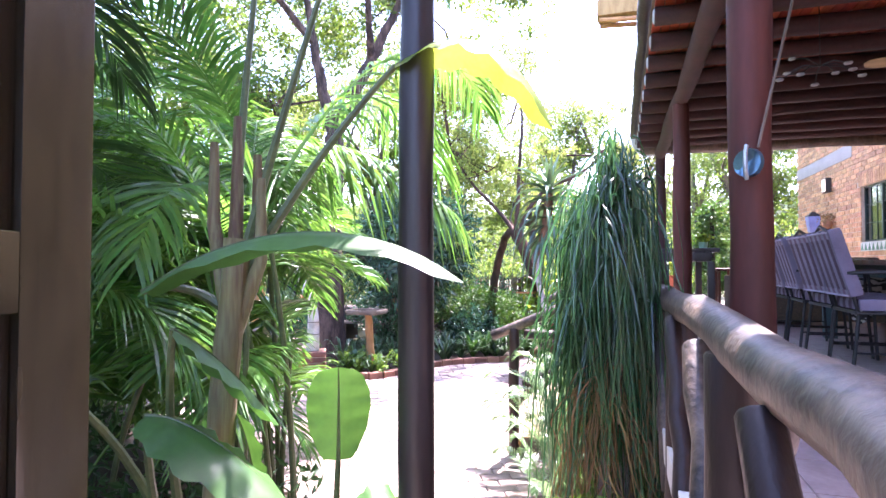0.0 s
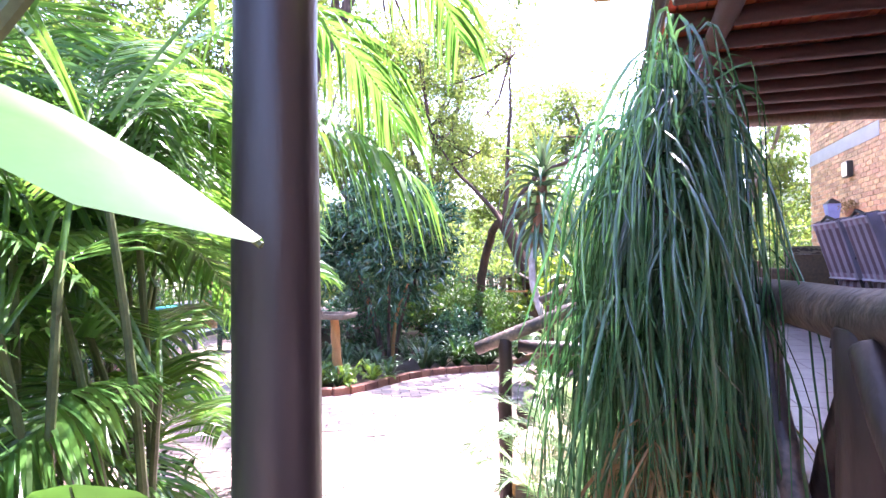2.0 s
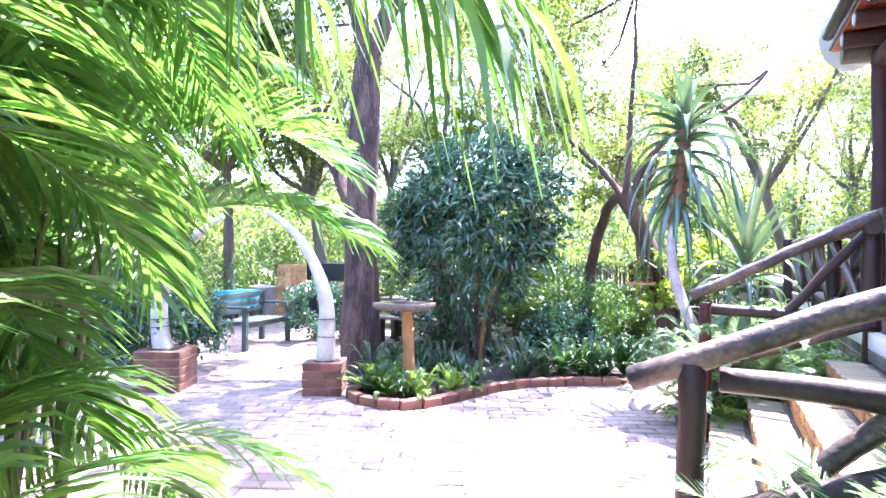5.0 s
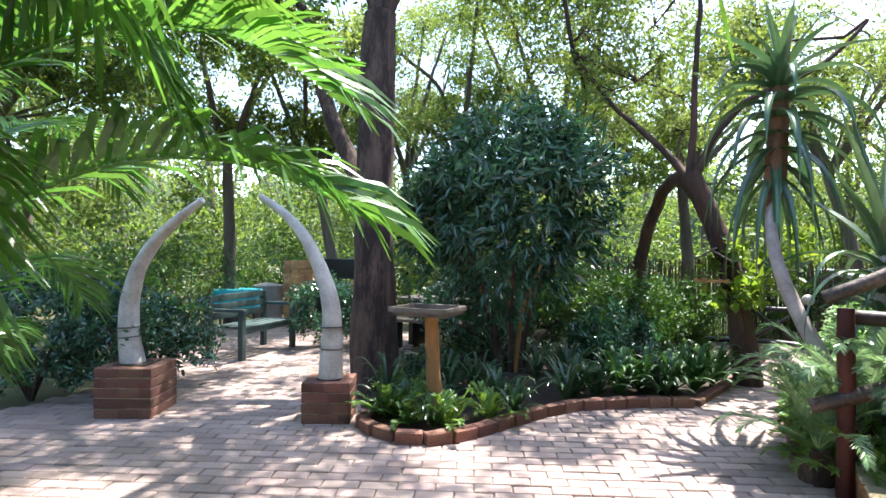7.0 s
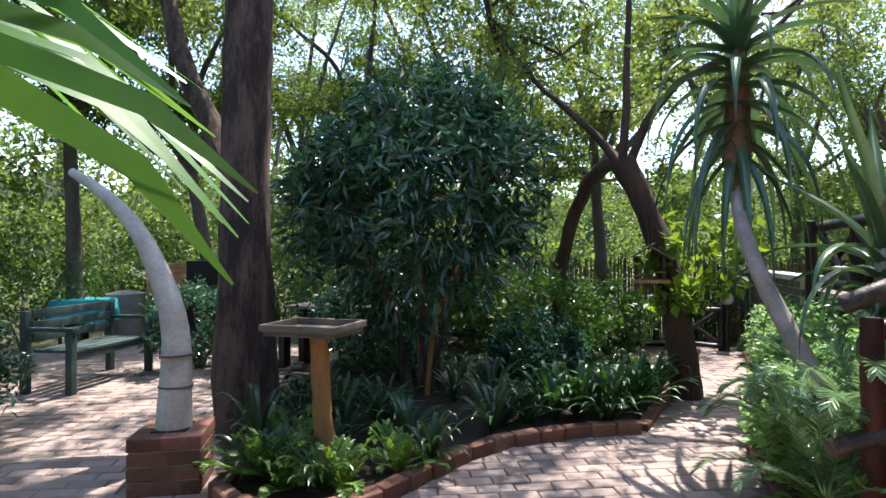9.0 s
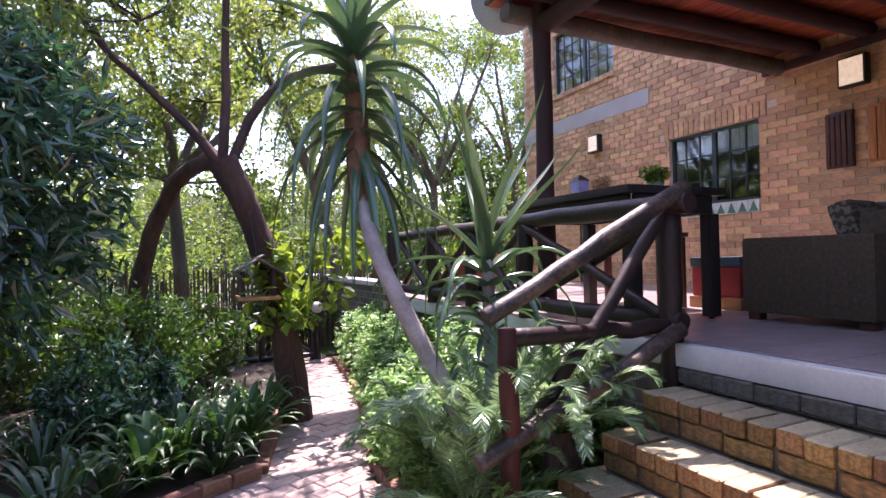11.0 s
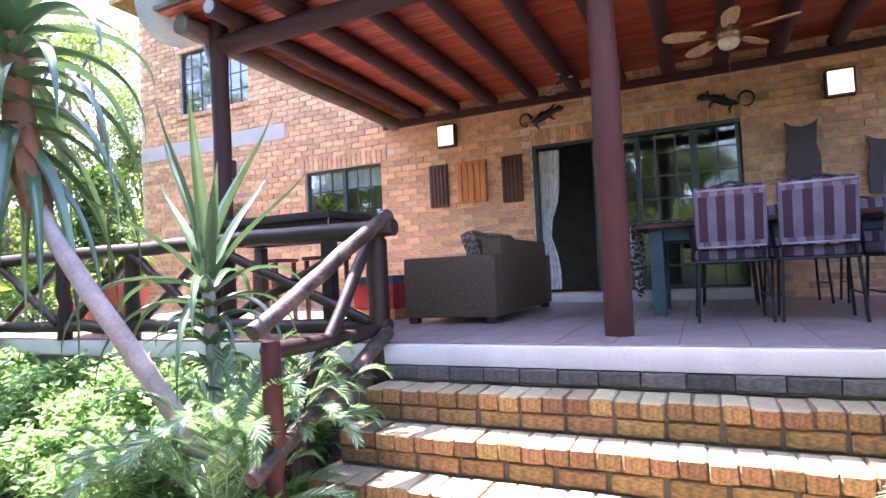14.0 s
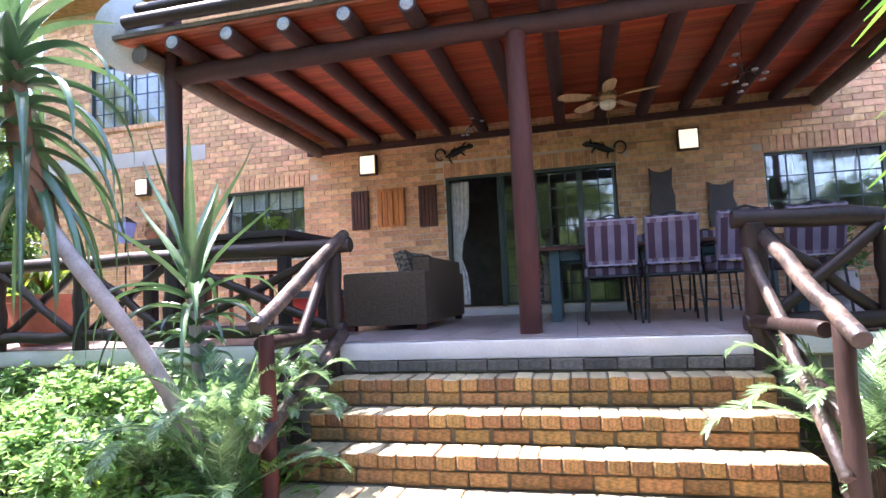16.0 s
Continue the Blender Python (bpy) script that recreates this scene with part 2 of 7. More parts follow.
# leaves
M_PALM = shader("palm_leaf", (0.075, 0.190, 0.038), 0.34, dark=(0.035, 0.11, 0.024), scale=2, fine=30, bump=0.05, island=0.35, leaf=0.38)
# copy of the palm leaf with shade put into its colour
M_PALM_SHADED = shader("shaded_palm_leaf", (0.040, 0.105, 0.030), 0.42, dark=(0.02, 0.06, 0.02), scale=2, bump=0.05, island=0.35, leaf=0.25)
M_BROAD = shader("broad_leaf", (0.045, 0.130, 0.028), 0.42, dark=(0.03, 0.09, 0.02), scale=3, fine=40, bump=0.08, leaf=0.18)
M_GRASSY = shader("strap_leaf", (0.045, 0.120, 0.048), 0.20, dark=(0.018, 0.055, 0.025), scale=3, bump=0.05, island=0.5, leaf=0.28, spec=0.9)
M_STRAW = shader("dry_strap_leaf", (0.24, 0.16, 0.06), 0.8, bump=0.1, island=0.3, leaf=0.2)
M_ALOE = shader("aloe_leaf", (0.070, 0.140, 0.058), 0.30, dark=(0.030, 0.07, 0.032), scale=4, bump=0.1, per_object=0.25, leaf=0.12, spec=0.9)
M_ALOE_DRY = shader("dry_aloe_skirt", (0.30, 0.13, 0.06), 0.9, dark=(0.12, 0.06, 0.035), scale=8, bump=0.5)
M_ALOE_STEM = shader("aloe_stem", (0.44, 0.37, 0.33), 0.75, dark=(0.24, 0.19, 0.165), scale=7, bump=0.6)
M_CYCAD = shader("cycad_leaf", (0.17, 0.28, 0.13), 0.27, dark=(0.09, 0.17, 0.075), scale=3, bump=0.05, island=0.3, leaf=0.25, spec=0.8)
M_CLIVIA = shader("clivia_leaf", (0.050, 0.110, 0.042), 0.32, dark=(0.025, 0.065, 0.022), scale=3, bump=0.05, island=0.3, leaf=0.18, spec=0.6)
M_FERN = shader("fern_leaf", (0.11, 0.22, 0.04), 0.5, island=0.35, bump=0.05, leaf=0.3)
M_COVER = shader("groundcover_leaf", (0.17, 0.32, 0.11), 0.42, island=0.4, bump=0.05, leaf=0.36)
M_SHRUB = shader("shrub_leaf", (0.050, 0.125, 0.068), 0.22, island=0.5, bump=0.05, leaf=0.16, spec=0.8)
M_BRICK_GREY = shader("weathered_and_shaded_brick", (0.20, 0.165, 0.135), 0.9, dark=(0.09, 0.08, 0.07), scale=9, fine=70, bump=0.7, island=0.3)
M_TREE = shader("tree_leaf", (0.095, 0.165, 0.034), 0.5, island=0.45, bump=0.0, leaf=0.38)
M_TREE_PALE = shader("thorn_tree_leaf", (0.14, 0.205, 0.052), 0.5, island=0.4, bump=0.0, leaf=0.45)
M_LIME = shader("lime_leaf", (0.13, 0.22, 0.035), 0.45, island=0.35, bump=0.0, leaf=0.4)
M_WOODS = shader("woodland_leaf", (0.095, 0.155, 0.036), 0.5, island=0.5, bump=0.0, leaf=0.45)
M_WOODS_FAR = shader("far_wood", (0.05, 0.085, 0.022), 0.9, dark=(0.015, 0.03, 0.008), scale=0.5, fine=3, bump=1.0, mix=0.7)
M_HEDGE = shader("hedge_leaf", (0.05, 0.13, 0.022), 0.45, island=0.4, bump=0.0, leaf=0.25)


# ---- mesh helpers ----
def thing(name, label, category, group="", kind="", at=(0, 0, 0)):
    ob = new(name)
    ob.empty_display_size = 0.1
    ob.location = at
    return tagged(ob, label, category, group, kind)


def mesh_of(bm, name, material, smooth=True):
    me = bpy.data.meshes.new(name)
    bm.normal_update()
    bm.to_mesh(me)
    bm.free()
    for m in material if isinstance(material, (list, tuple)) else (material,):
        me.materials.append(m)
    if smooth:
        me.polygons.foreach_set("use_smooth", [True] * len(me.polygons))
        me.set_sharp_from_angle(angle=radians(40))
    return me


def attach(ob, parent):
    if parent is not None:
        ob.parent = parent
        ob.matrix_parent_inverse = placed(parent).inverted()
    return ob


def placed(ob):
    """Where an object stands in the world."""
    m = ob.matrix_parent_inverse @ ob.matrix_basis
    return m if ob.parent is None else placed(ob.parent) @ m


def part(name, bm, material, parent=None, label="", smooth=True, kind=""):
    """One mesh object out of a bmesh in world coordinates, under a thing or a part."""
    me = mesh_of(bm, name, material, smooth) if isinstance(bm, bmesh.types.BMesh) else bm
    return tagged(attach(new(name, me), parent), label, kind=kind)


def box(bm, x0, y0, z0, x1, y1, z1, bevel=0.0, m=None, mat_index=0):
    c = Matrix.Translation(((x0 + x1) / 2, (y0 + y1) / 2, (z0 + z1) / 2)) @ Matrix.Diagonal((abs(x1 - x0), abs(y1 - y0), abs(z1 - z0), 1))
    v = bmesh.ops.create_cube(bm, size=1.0, matrix=c)["verts"]
    faces = {f for q in v for f in q.link_faces}
    for f in faces:
        f.material_index = mat_index
    if bevel:
        edges = list({e for q in v for e in q.link_edges})
        r = bmesh.ops.bevel(bm, geom=edges, offset=bevel, segments=2, affect="EDGES", profile=0.7, material=mat_index)
        v = list({q for f in r["faces"] for q in f.verts} | {q for q in v if q.is_valid})
    if m is not None:
        bmesh.ops.transform(bm, matrix=m, verts=v)
    return v


def tube(bm, pts, radii, seg=10, wobble=0.0, seed=0):
    """A swept round bar along points, with closed ends and, for logs, an uneven skin."""
    rng = random.Random(seed)
    pts = [Vector(p) for p in pts]
    if not isinstance(radii, (list, tuple)):
        radii = [radii] * len(pts)
    rings, side = [], None
    for i, p in enumerate(pts):
        d = (pts[min(i + 1, len(pts) - 1)] - pts[max(i - 1, 0)]).normalized()
        if side is None:
            side = d.orthogonal().normalized()
        side = (side - d * side.dot(d)).normalized()
        up = d.cross(side)
        ring = []
        for k in range(seg):
            a = 2 * math.pi * k / seg
            r = radii[i] * (1 + wobble * (rng.random() - 0.5))
            ring.append(bm.verts.new(p + side * (r * math.cos(a)) + up * (r * math.sin(a))))
        rings.append(ring)
    for a, b in zip(rings, rings[1:]):
        for k in range(seg):
            bm.faces.new((a[k], a[(k + 1) % seg], b[(k + 1) % seg], b[k]))
    bm.faces.new(list(reversed(rings[0])))
    bm.faces.new(rings[-1])
    return bm


def log(p0, p1, r0, r1=None, seed=0, seg=12, steps=7, bend=0.012):
    """A round pole with a slightly uneven line and thickness."""
    rng = random.Random(seed * 7 + 3)
    p0, p1 = Vector(p0), Vector(p1)
    r1 = r0 if r1 is None else r1
    d = (p1 - p0).normalized()
    s = d.orthogonal().normalized()
    u = d.cross(s)
    pts, rad = [], []
    for i in range(steps + 1):
        f = i / steps
        k = math.sin(f * math.pi)
        pts.append(p0.lerp(p1, f) + s * (rng.uniform(-1, 1) * bend * k) + u * (rng.uniform(-1, 1) * bend * k))
        rad.append((r0 + (r1 - r0) * f) * rng.uniform(0.95, 1.05))
    rad = [rad[0] * 0.9] + rad + [rad[-1] * 0.9]
    pts = [pts[0] - d * 0.006] + pts + [pts[-1] + d * 0.006]
    return tube(bmesh.new(), pts, rad, seg, 0.05, seed)


def blocks(name, boxes, material, bevel=0.0, parent=None, kind="", label=""):
    """Many plain boxes (x0, y0, z0, x1, y1, z1) joined in one mesh, quickly; each keeps its own island."""
    b = np.array(boxes, float)
    n = len(b)
    ids = [(0, 1, 2), (3, 1, 2), (3, 4, 2), (0, 4, 2), (0, 1, 5), (3, 1, 5), (3, 4, 5), (0, 4, 5)]
    verts = np.stack([b[:, i] for i in ids], 1).reshape(-1, 3)
    quads = np.array([(0, 3, 2, 1), (4, 5, 6, 7), (0, 1, 5, 4), (1, 2, 6, 5), (2, 3, 7, 6), (3, 0, 4, 7)])
    faces = (quads[None] + 8 * np.arange(n)[:, None, None]).reshape(-1, 4)
    return raw(name, verts, faces, material, parent, kind, label)


def raw(name, verts, faces, material, parent=None, kind="", label="", smooth=False):
    """A mesh object straight from numpy arrays of vertices and equal-sided faces."""
    me = bpy.data.meshes.new(name)
    k = faces.shape[1]
    me.vertices.add(len(verts))
    me.vertices.foreach_set("co", np.ascontiguousarray(verts, dtype=np.float32).ravel())
    me.loops.add(faces.size)
    me.loops.foreach_set("vertex_index", np.ascontiguousarray(faces, dtype=np.int32).ravel())
    me.polygons.add(len(faces))
    me.polygons.foreach_set("loop_start", np.arange(0, faces.size, k, dtype=np.int32))
    me.polygons.foreach_set("use_smooth", np.full(len(faces), smooth))
    me.materials.append(material)
    me.update(calc_edges=True)
    me.validate()
    return tagged(attach(new(name, me), parent), label, kind=kind)


def piece_mesh(name, sx, sy, sz, material, chamfer=0.006, seed=0):
    """A brick centred on its base: a block with worn, chamfered top edges."""
    rng = random.Random(seed)
    bm = bmesh.new()
    box(bm, -sx / 2, -sy / 2, 0, sx / 2, sy / 2, sz)
    if chamfer:
        bmesh.ops.bevel(bm, geom=list(bm.edges), offset=chamfer, segments=1, affect="EDGES")
    for v in bm.verts:
        v.co += Vector((rng.uniform(-1, 1), rng.uniform(-1, 1), rng.uniform(-1, 1))) * chamfer * 0.35
    if isinstance(material, (list, tuple)):
        bm.normal_update()
        for f in bm.faces:
            f.material_index = 1 if f.normal.z > 0.6 else 0
    return mesh_of(bm, name, material, smooth=False)


def ground_z(y):
    """Height of the path: a gentle ramp down from the gate to the court."""
    return np.interp(y, [0.7, 2.9, 4.2], [0.27, 0.05, 0.0])


FLOOR = 0.95
WALL = 3.81

# ---- ground ----
ys = np.concatenate([[-900, -200, -60, -20, -8], np.arange(-3, 5.01, 0.5), [8, 14, 22, 40, 90, 300, 900]])
xs = np.array([-900, -250, -80, -30, -14, -8, -5, -3, -1.5, 0, 3, 8, 20, 60, 250, 900])
gv = np.array([(x, y, ground_z(y) - 0.05) for y in ys for x in xs])
nx = len(xs)
gf = np.array([(j * nx + i, j * nx + i + 1, (j + 1) * nx + i + 1, (j + 1) * nx + i) for j in range(len(ys) - 1) for i in range(nx - 1)])
tagged(raw("ground", gv, gf, M_GROUND, smooth=True), "bare brown garden earth with patches of grass", "ground", kind="structure")


def inside(poly, x, y):
    hit = np.zeros(np.shape(x), bool)
    for (x0, y0), (x1, y1) in zip(poly, poly[1:] + poly[:1]):
        c = ((y0 > y) != (y1 > y)) & (x < (x1 - x0) * (y - y0) / (y1 - y0 + 1e-12) + x0)
        hit ^= c
    return hit


KERB = [(-4.36, 7.80), (-4.32, 7.62), (-4.12, 7.50), (-3.86, 7.46), (-3.62, 7.54), (-3.45, 7.76), (-3.30, 8.16), (-3.12, 8.62), (-2.92, 8.96), (-2.62, 9.20), (-2.30, 9.42), (-1.98, 9.58)]
COURT = [(-1.45, -2.0), (-0.42, -2.0), (-0.42, 4.3), (-0.78, 4.8), (-0.72, 8.0), (-1.32, 8.25), (-1.25, 9.4), (-0.72, 11.6), (-0.5, 14.2), (-1.05, 14.2), (-1.6, 11.0)] + KERB[::-1] + [(-5.0, 8.4), (-5.6, 10.0), (-6.5, 12.4), (-10.5, 13.2), (-10.2, 9.6), (-7.4, 7.7), (-7.4, 5.8), (-4.2, 4.6), (-2.2, 3.4), (-1.45, 2.2)]
gx, gy = np.meshgrid(np.arange(-10.6, -0.3, 0.1), np.arange(-2.0, 14.3, 0.1))
ok = inside(COURT, gx + 0.05, gy + 0.05)
cx, cy = gx[ok], gy[ok]
cell = np.stack([np.stack([cx + a, cy + b, ground_z(cy + b) - 0.014], 1) for a, b in ((0, 0), (0.1, 0), (0.1, 0.1), (0, 0.1))], 1).reshape(-1, 3)
pavement = raw("pavement", cell, np.arange(len(cell)).reshape(-1, 4), M_JOINT)
tagged(pavement, "sandy bed under the brick paving of the court", "pavement", kind="structure")


def lay_pavers():
    """Running-bond brick pavers over the court; those by the steps and the bed are pieces of their own."""
    turn = radians(24)
    c, s = math.cos(turn), math.sin(turn)
    u, v = np.meshgrid(np.arange(-80, 80), np.arange(-130, 130))
    L, W = 0.232, 0.117
    px = (u + 0.5 * (v % 2)) * L
    py = v * W
    x, y = (c * px - s * py).ravel(), (s * px + c * py).ravel() + 5.0
    keep = inside(COURT, x, y)
    x, y = x[keep], y[keep]
    near = (x > -3.1) & (x < -1.0) & (y > 5.2) & (y < 8.7) & (np.hypot(x + 2.2, y - 7.0) < 1.42)
    rng = np.random.RandomState(3)
    dz = rng.uniform(-0.004, 0.003, len(x))
    shared = [piece_mesh("paver", L - 0.008, W - 0.008, 0.05, M_PAVER_ONE, 0.006, k) for k in range(4)]
    for i, (a, b, d) in enumerate(zip(x[near], y[near], dz[near])):
        ob = attach(new("paver", shared[i % 4]), pavement)
        ob.matrix_basis = pose(a, b, -0.05 + d, rng.uniform(-0.5, 0.5), rng.uniform(-0.5, 0.5), 24 + rng.uniform(-0.8, 0.8))
    x, y, dz = x[~near], y[~near], dz[~near]
    n = len(x)
    top = [(-1, -1), (1, -1), (1, 1), (-1, 1)]
    vert = []
    for inset, low in ((0.0, 0.03), (0.0, 0.006), (0.006, 0.0)):
        for a, b in top:
            ox, oy = a * ((L - 0.008) / 2 - inset), b * ((W - 0.008) / 2 - inset)
            X, Y = x + c * ox - s * oy, y + s * ox + c * oy
            vert.append(np.stack([X, Y, ground_z(Y) + dz - low], 1))
    verts = np.stack(vert, 1).reshape(-1, 3)
    q = [(8, 9, 10, 11)]
    for lay in (0, 4):
        q += [(lay + k, lay + (k + 1) % 4, lay + 4 + (k + 1) % 4, lay + 4 + k) for k in range(4)]
    faces = (np.array(q)[None] + 12 * np.arange(n)[:, None, None]).reshape(-1, 4)
    raw("paver_field", verts, faces, M_PAVER, pavement, "stuff")


# ---- house ----
HOLES = [(10.08, 11.43, 2.04, 3.0), (5.5, 7.86, 1.06, 2.93), (1.0, 3.70, 1.95, 2.88), (12.5, 14.05, 4.30, 5.40), (2.2, 4.4, 4.3, 5.4), (6.4, 9.4, 3.75, 5.6)]
house_wall = thing("wall_house", "yellow-brown face brick house wall with recessed mortar joints", "wall", kind="structure")


def wall_with_holes(x0, x1, y0, y1, z0, z1, holes):
    """Plain boxes that fill a wall round its openings."""
    cuts = sorted({y0, y1, *[h[0] for h in holes], *[h[1] for h in holes]})
    out = []
    for a, b in zip(cuts, cuts[1:]):
        spans = sorted((h[2], h[3]) for h in holes if h[0] < (a + b) / 2 < h[1])
        z = z0
        for lo, hi in spans:
            if lo > z:
                out.append((x0, a, z, x1, b, lo))
            z = max(z, hi)
        if z1 > z:
            out.append((x0, a, z, x1, b, z1))
    return out


def lay_wall_bricks():
    """Stretcher bond over the street face; the stretch between steps and door is made of separate bricks."""
    L, H = 0.232, 0.0855
    rng = np.random.RandomState(5)
    shared = [piece_mesh("brick", 0.05, L - 0.011, H - 0.011, M_BRICK_ONE, 0.004, 20 + k) for k in range(5)]
    joined, count = [], 0
    for r in range(int((6.35 - 0.95) / H)):
        z = 0.95 + r * H
        for k in range(-22, 66):
            y = (k + 0.5 * (r % 2)) * 0.232
            if y > 14.9 or y < -5:
                continue
            L = min(0.232, 15.05 - y) if y > 14.5 else 0.232
            if any(y + L > a + 0.02 and y < b - 0.02 and z + H > c + 0.02 and z < d - 0.02 for a, b, c, d in HOLES):
                # cut bricks up to the opening
                cut = [(a, b) for a, b, c, d in HOLES if y + L > a + 0.02 and y < b - 0.02 and z + H > c + 0.02 and z < d - 0.02][0]
                if y < cut[0] - 0.03:
                    joined.append((WALL - 0.012, y, z, WALL + 0.02, cut[0] - 0.002, z + H - 0.011))
                elif y + L > cut[1] + 0.03:
                    joined.append((WALL - 0.012, cut[1] + 0.002, z, WALL + 0.02, y + L - 0.011, z + H - 0.011))
                continue
            if 3.585 < z + H * 0.5 < 3.83 and y > 11.75:
                continue
            # soldier course over the openings
            if any(a - 0.12 < y + L / 2 < b + 0.12 and d - 0.03 < z + H / 2 < d + 0.21 for a, b, c, d in HOLES[:3]):
                continue
            w = rng.uniform(-0.0025, 0.0025)
            if 7.95 < y < 10.0 and 1.5 < z < 3.5 and count < 290:
                ob = attach(new("brick", shared[count % 5]), house_wall)
                ob.matrix_basis = pose(WALL + 0.016 + w, y + L / 2 - 0.0055, z, 0, 0, rng.uniform(-0.4, 0.4))
                count += 1
            else:
                joined.append((WALL - 0.012 + w, y, z + rng.uniform(-.001, .001), WALL + 0.02, y + L - 0.011, z + H - 0.011))
    for a, b, c, d in HOLES[:3]:
        n = int((b - a + 0.2) / 0.0855)
        for k in range(n):
            y = a - 0.1 + k * 0.0855
            joined.append((WALL - 0.016, y, d + 0.004, WALL + 0.02, y + 0.0745, d + 0.2))
    blocks("brick_field", joined, M_BRICK, parent=house_wall, kind="stuff")


core = blocks("wall_core", wall_with_holes(WALL, WALL + 0.26, -5.0, 15.05, -0.1, 6.4, HOLES), M_MORTAR, parent=house_wall)
end_bricks = [(WALL + 0.0 + k * 0.232 + 0.116 * (r % 2), 15.05, 0.1 + r * 0.0855, WALL + 0.221 + k * 0.232 + 0.116 * (r % 2), 15.062, 0.1 + r * 0.0855 + 0.0745) for r in range(73) for k in range(17)]
blocks("return_bricks", end_bricks, M_BRICK, parent=house_wall, kind="stuff")
blocks("return_core", [(WALL + 0.26, 14.79, -0.1, WALL + 4.3, 15.05, 6.4), (WALL + 0.26, -5.0, -0.1, WALL + 4.3, -4.74, 6.4), (WALL + 4.04, -4.74, -0.1, WALL + 4.3, 14.79, 6.4)], M_MORTAR, parent=house_wall)
part("concrete_band", (lambda b: (box(b, WALL - 0.02, 11.78, 3.585, WALL + 0.05, 15.05, 3.83, 0.004), b)[1])(bmesh.new()), M_BAND, house_wall, "grey concrete ring beam showing in the wall")
bm = bmesh.new()
box(bm, WALL - 0.4, -5.2, 6.4, WALL + 4.6, 15.3, 6.55, 0.02)
tagged(part("roof_eave", bm, M_THATCH), "straw-coloured thatch edge over the house wall", "roof", kind="structure")
# rooms behind the openings
for nm, (y0, y1, z0, z1) in {"room_floor_lower": (-4.7, 14.7, 0.9, 0.98), "room_ceiling_lower": (-4.7, 14.7, 3.5, 3.6)}.items():
    bm = bmesh.new()
    box(bm, WALL + 0.26, y0, z0, WALL + 4.04, y1, z1)
    tagged(part(nm, bm, M_ROOM, smooth=False), "plain plastered inside of the dim house", "room", kind="structure")
bm = bmesh.new()
box(bm, WALL + 2.6, -4.7, 0.98, WALL + 2.7, 14.7, 6.4)
tagged(part("wall_inner", bm, M_ROOM, smooth=False), "dim plastered inner wall seen through the doorway", "wall", kind="structure")

# ---- veranda ----
slab = thing("veranda_slab", "raised veranda with a white painted concrete edge", "veranda", kind="structure")
bm = bmesh.new()
box(bm, 0.0, -4.0, 0.82, WALL - 0.014, 13.6, FLOOR - 0.006, 0.008)
part("edge_slab", bm, M_SLAB, slab)
fl, rnd = [], np.random.RandomState(8)
for r in range(9):
    z = 0.0 + r * 0.0905
    for k in range(-18, 60):
        y = (k + 0.5 * (r % 2)) * 0.232
        if -3.9 < y < 13.3:
            fl.append((0.035 + rnd.uniform(0, 0.006), y, z, 0.10, y + 0.22, z + 0.078))
# plinth takes the dark grey brick, shade below the slab put into its colour
blocks("plinth_bricks", fl, M_BRICK_GREY, parent=slab, kind="stuff")
blocks("plinth_core", [(0.045, -4.0, -0.1, 0.3, 13.6, 0.815), (0.3, 13.3, -0.1, WALL, 13.6, 0.815), (0.3, -4.0, -0.1, WALL, -3.8, 0.815)], M_MORTAR, parent=slab)
floor = thing("floor_veranda", "pinkish grey floor tiles with narrow grout lines", "floor", kind="structure")
bm = bmesh.new()
box(bm, 0.06, -4.0, FLOOR - 0.006, WALL - 0.014, 13.5, FLOOR - 0.002)
part("grout_bed", bm, M_GROUT, floor, smooth=False)
tile = piece_mesh("tile", 0.335, 0.335, 0.006, M_TILE, 0.0015, 2)
rest = []
for i in range(11):
    for j in range(-11, 40):
        x, y = 0.235 + i * 0.34, j * 0.34 + 0.17
        if 2.4 < y < 10.4 and i < 11:
            ob = attach(new("tile", tile), floor)
            ob.location = (x, y, FLOOR - 0.003)
        elif y < 13.3:
            rest.append((x - 0.167, y - 0.167, FLOOR - 0.003, x + 0.167, y + 0.167, FLOOR + 0.003))
blocks("tile_field", rest, M_TILE, parent=floor, kind="stuff")

# far corner of the terrace: a low brick parapet with a flat coping
parapet = thing("terrace_wall", "low weathered grey brick terrace wall with a pale coping", "wall", kind="structure")
fl = []
for r in range(12):
    for k in range(22):
        y = 12.36 + (k + 0.5 * (r % 2)) * 0.232
        fl.append((-0.125 + rnd.uniform(0, 0.008), y, r * 0.0895, -0.06, y + 0.22, r * 0.0895 + 0.076))
blocks("brick_field", fl, M_BRICK_GREY, parent=parapet, kind="stuff")
bm = bmesh.new()
box(bm, -0.105, 12.36, -0.1, -0.004, 17.5, 1.072)
part("core", bm, M_MORTAR, parapet, smooth=False)
bm = bmesh.new()
box(bm, -0.17, 12.33, 1.074, 0.12, 17.55, 1.135, 0.01)
part("coping", bm, M_SLAB, parapet)

# ---- steps ----
steps = thing("steps_brick", "worn brick steps with orange and grey bricks up to the veranda", "steps", kind="structure")
NOSE = [(0.72, -0.26), (0.54, -0.51), (0.36, -0.76), (0.18, -1.02)]
bm = bmesh.new()
for (z, x), w in zip(NOSE, (0.0, 0.02, 0.06, 0.12)):
    box(bm, x + 0.018, 4.98 - w, -0.1, 0.04, 7.87 + w, z - 0.008)
part("core", bm, M_STEP_MORTAR, steps, smooth=False)


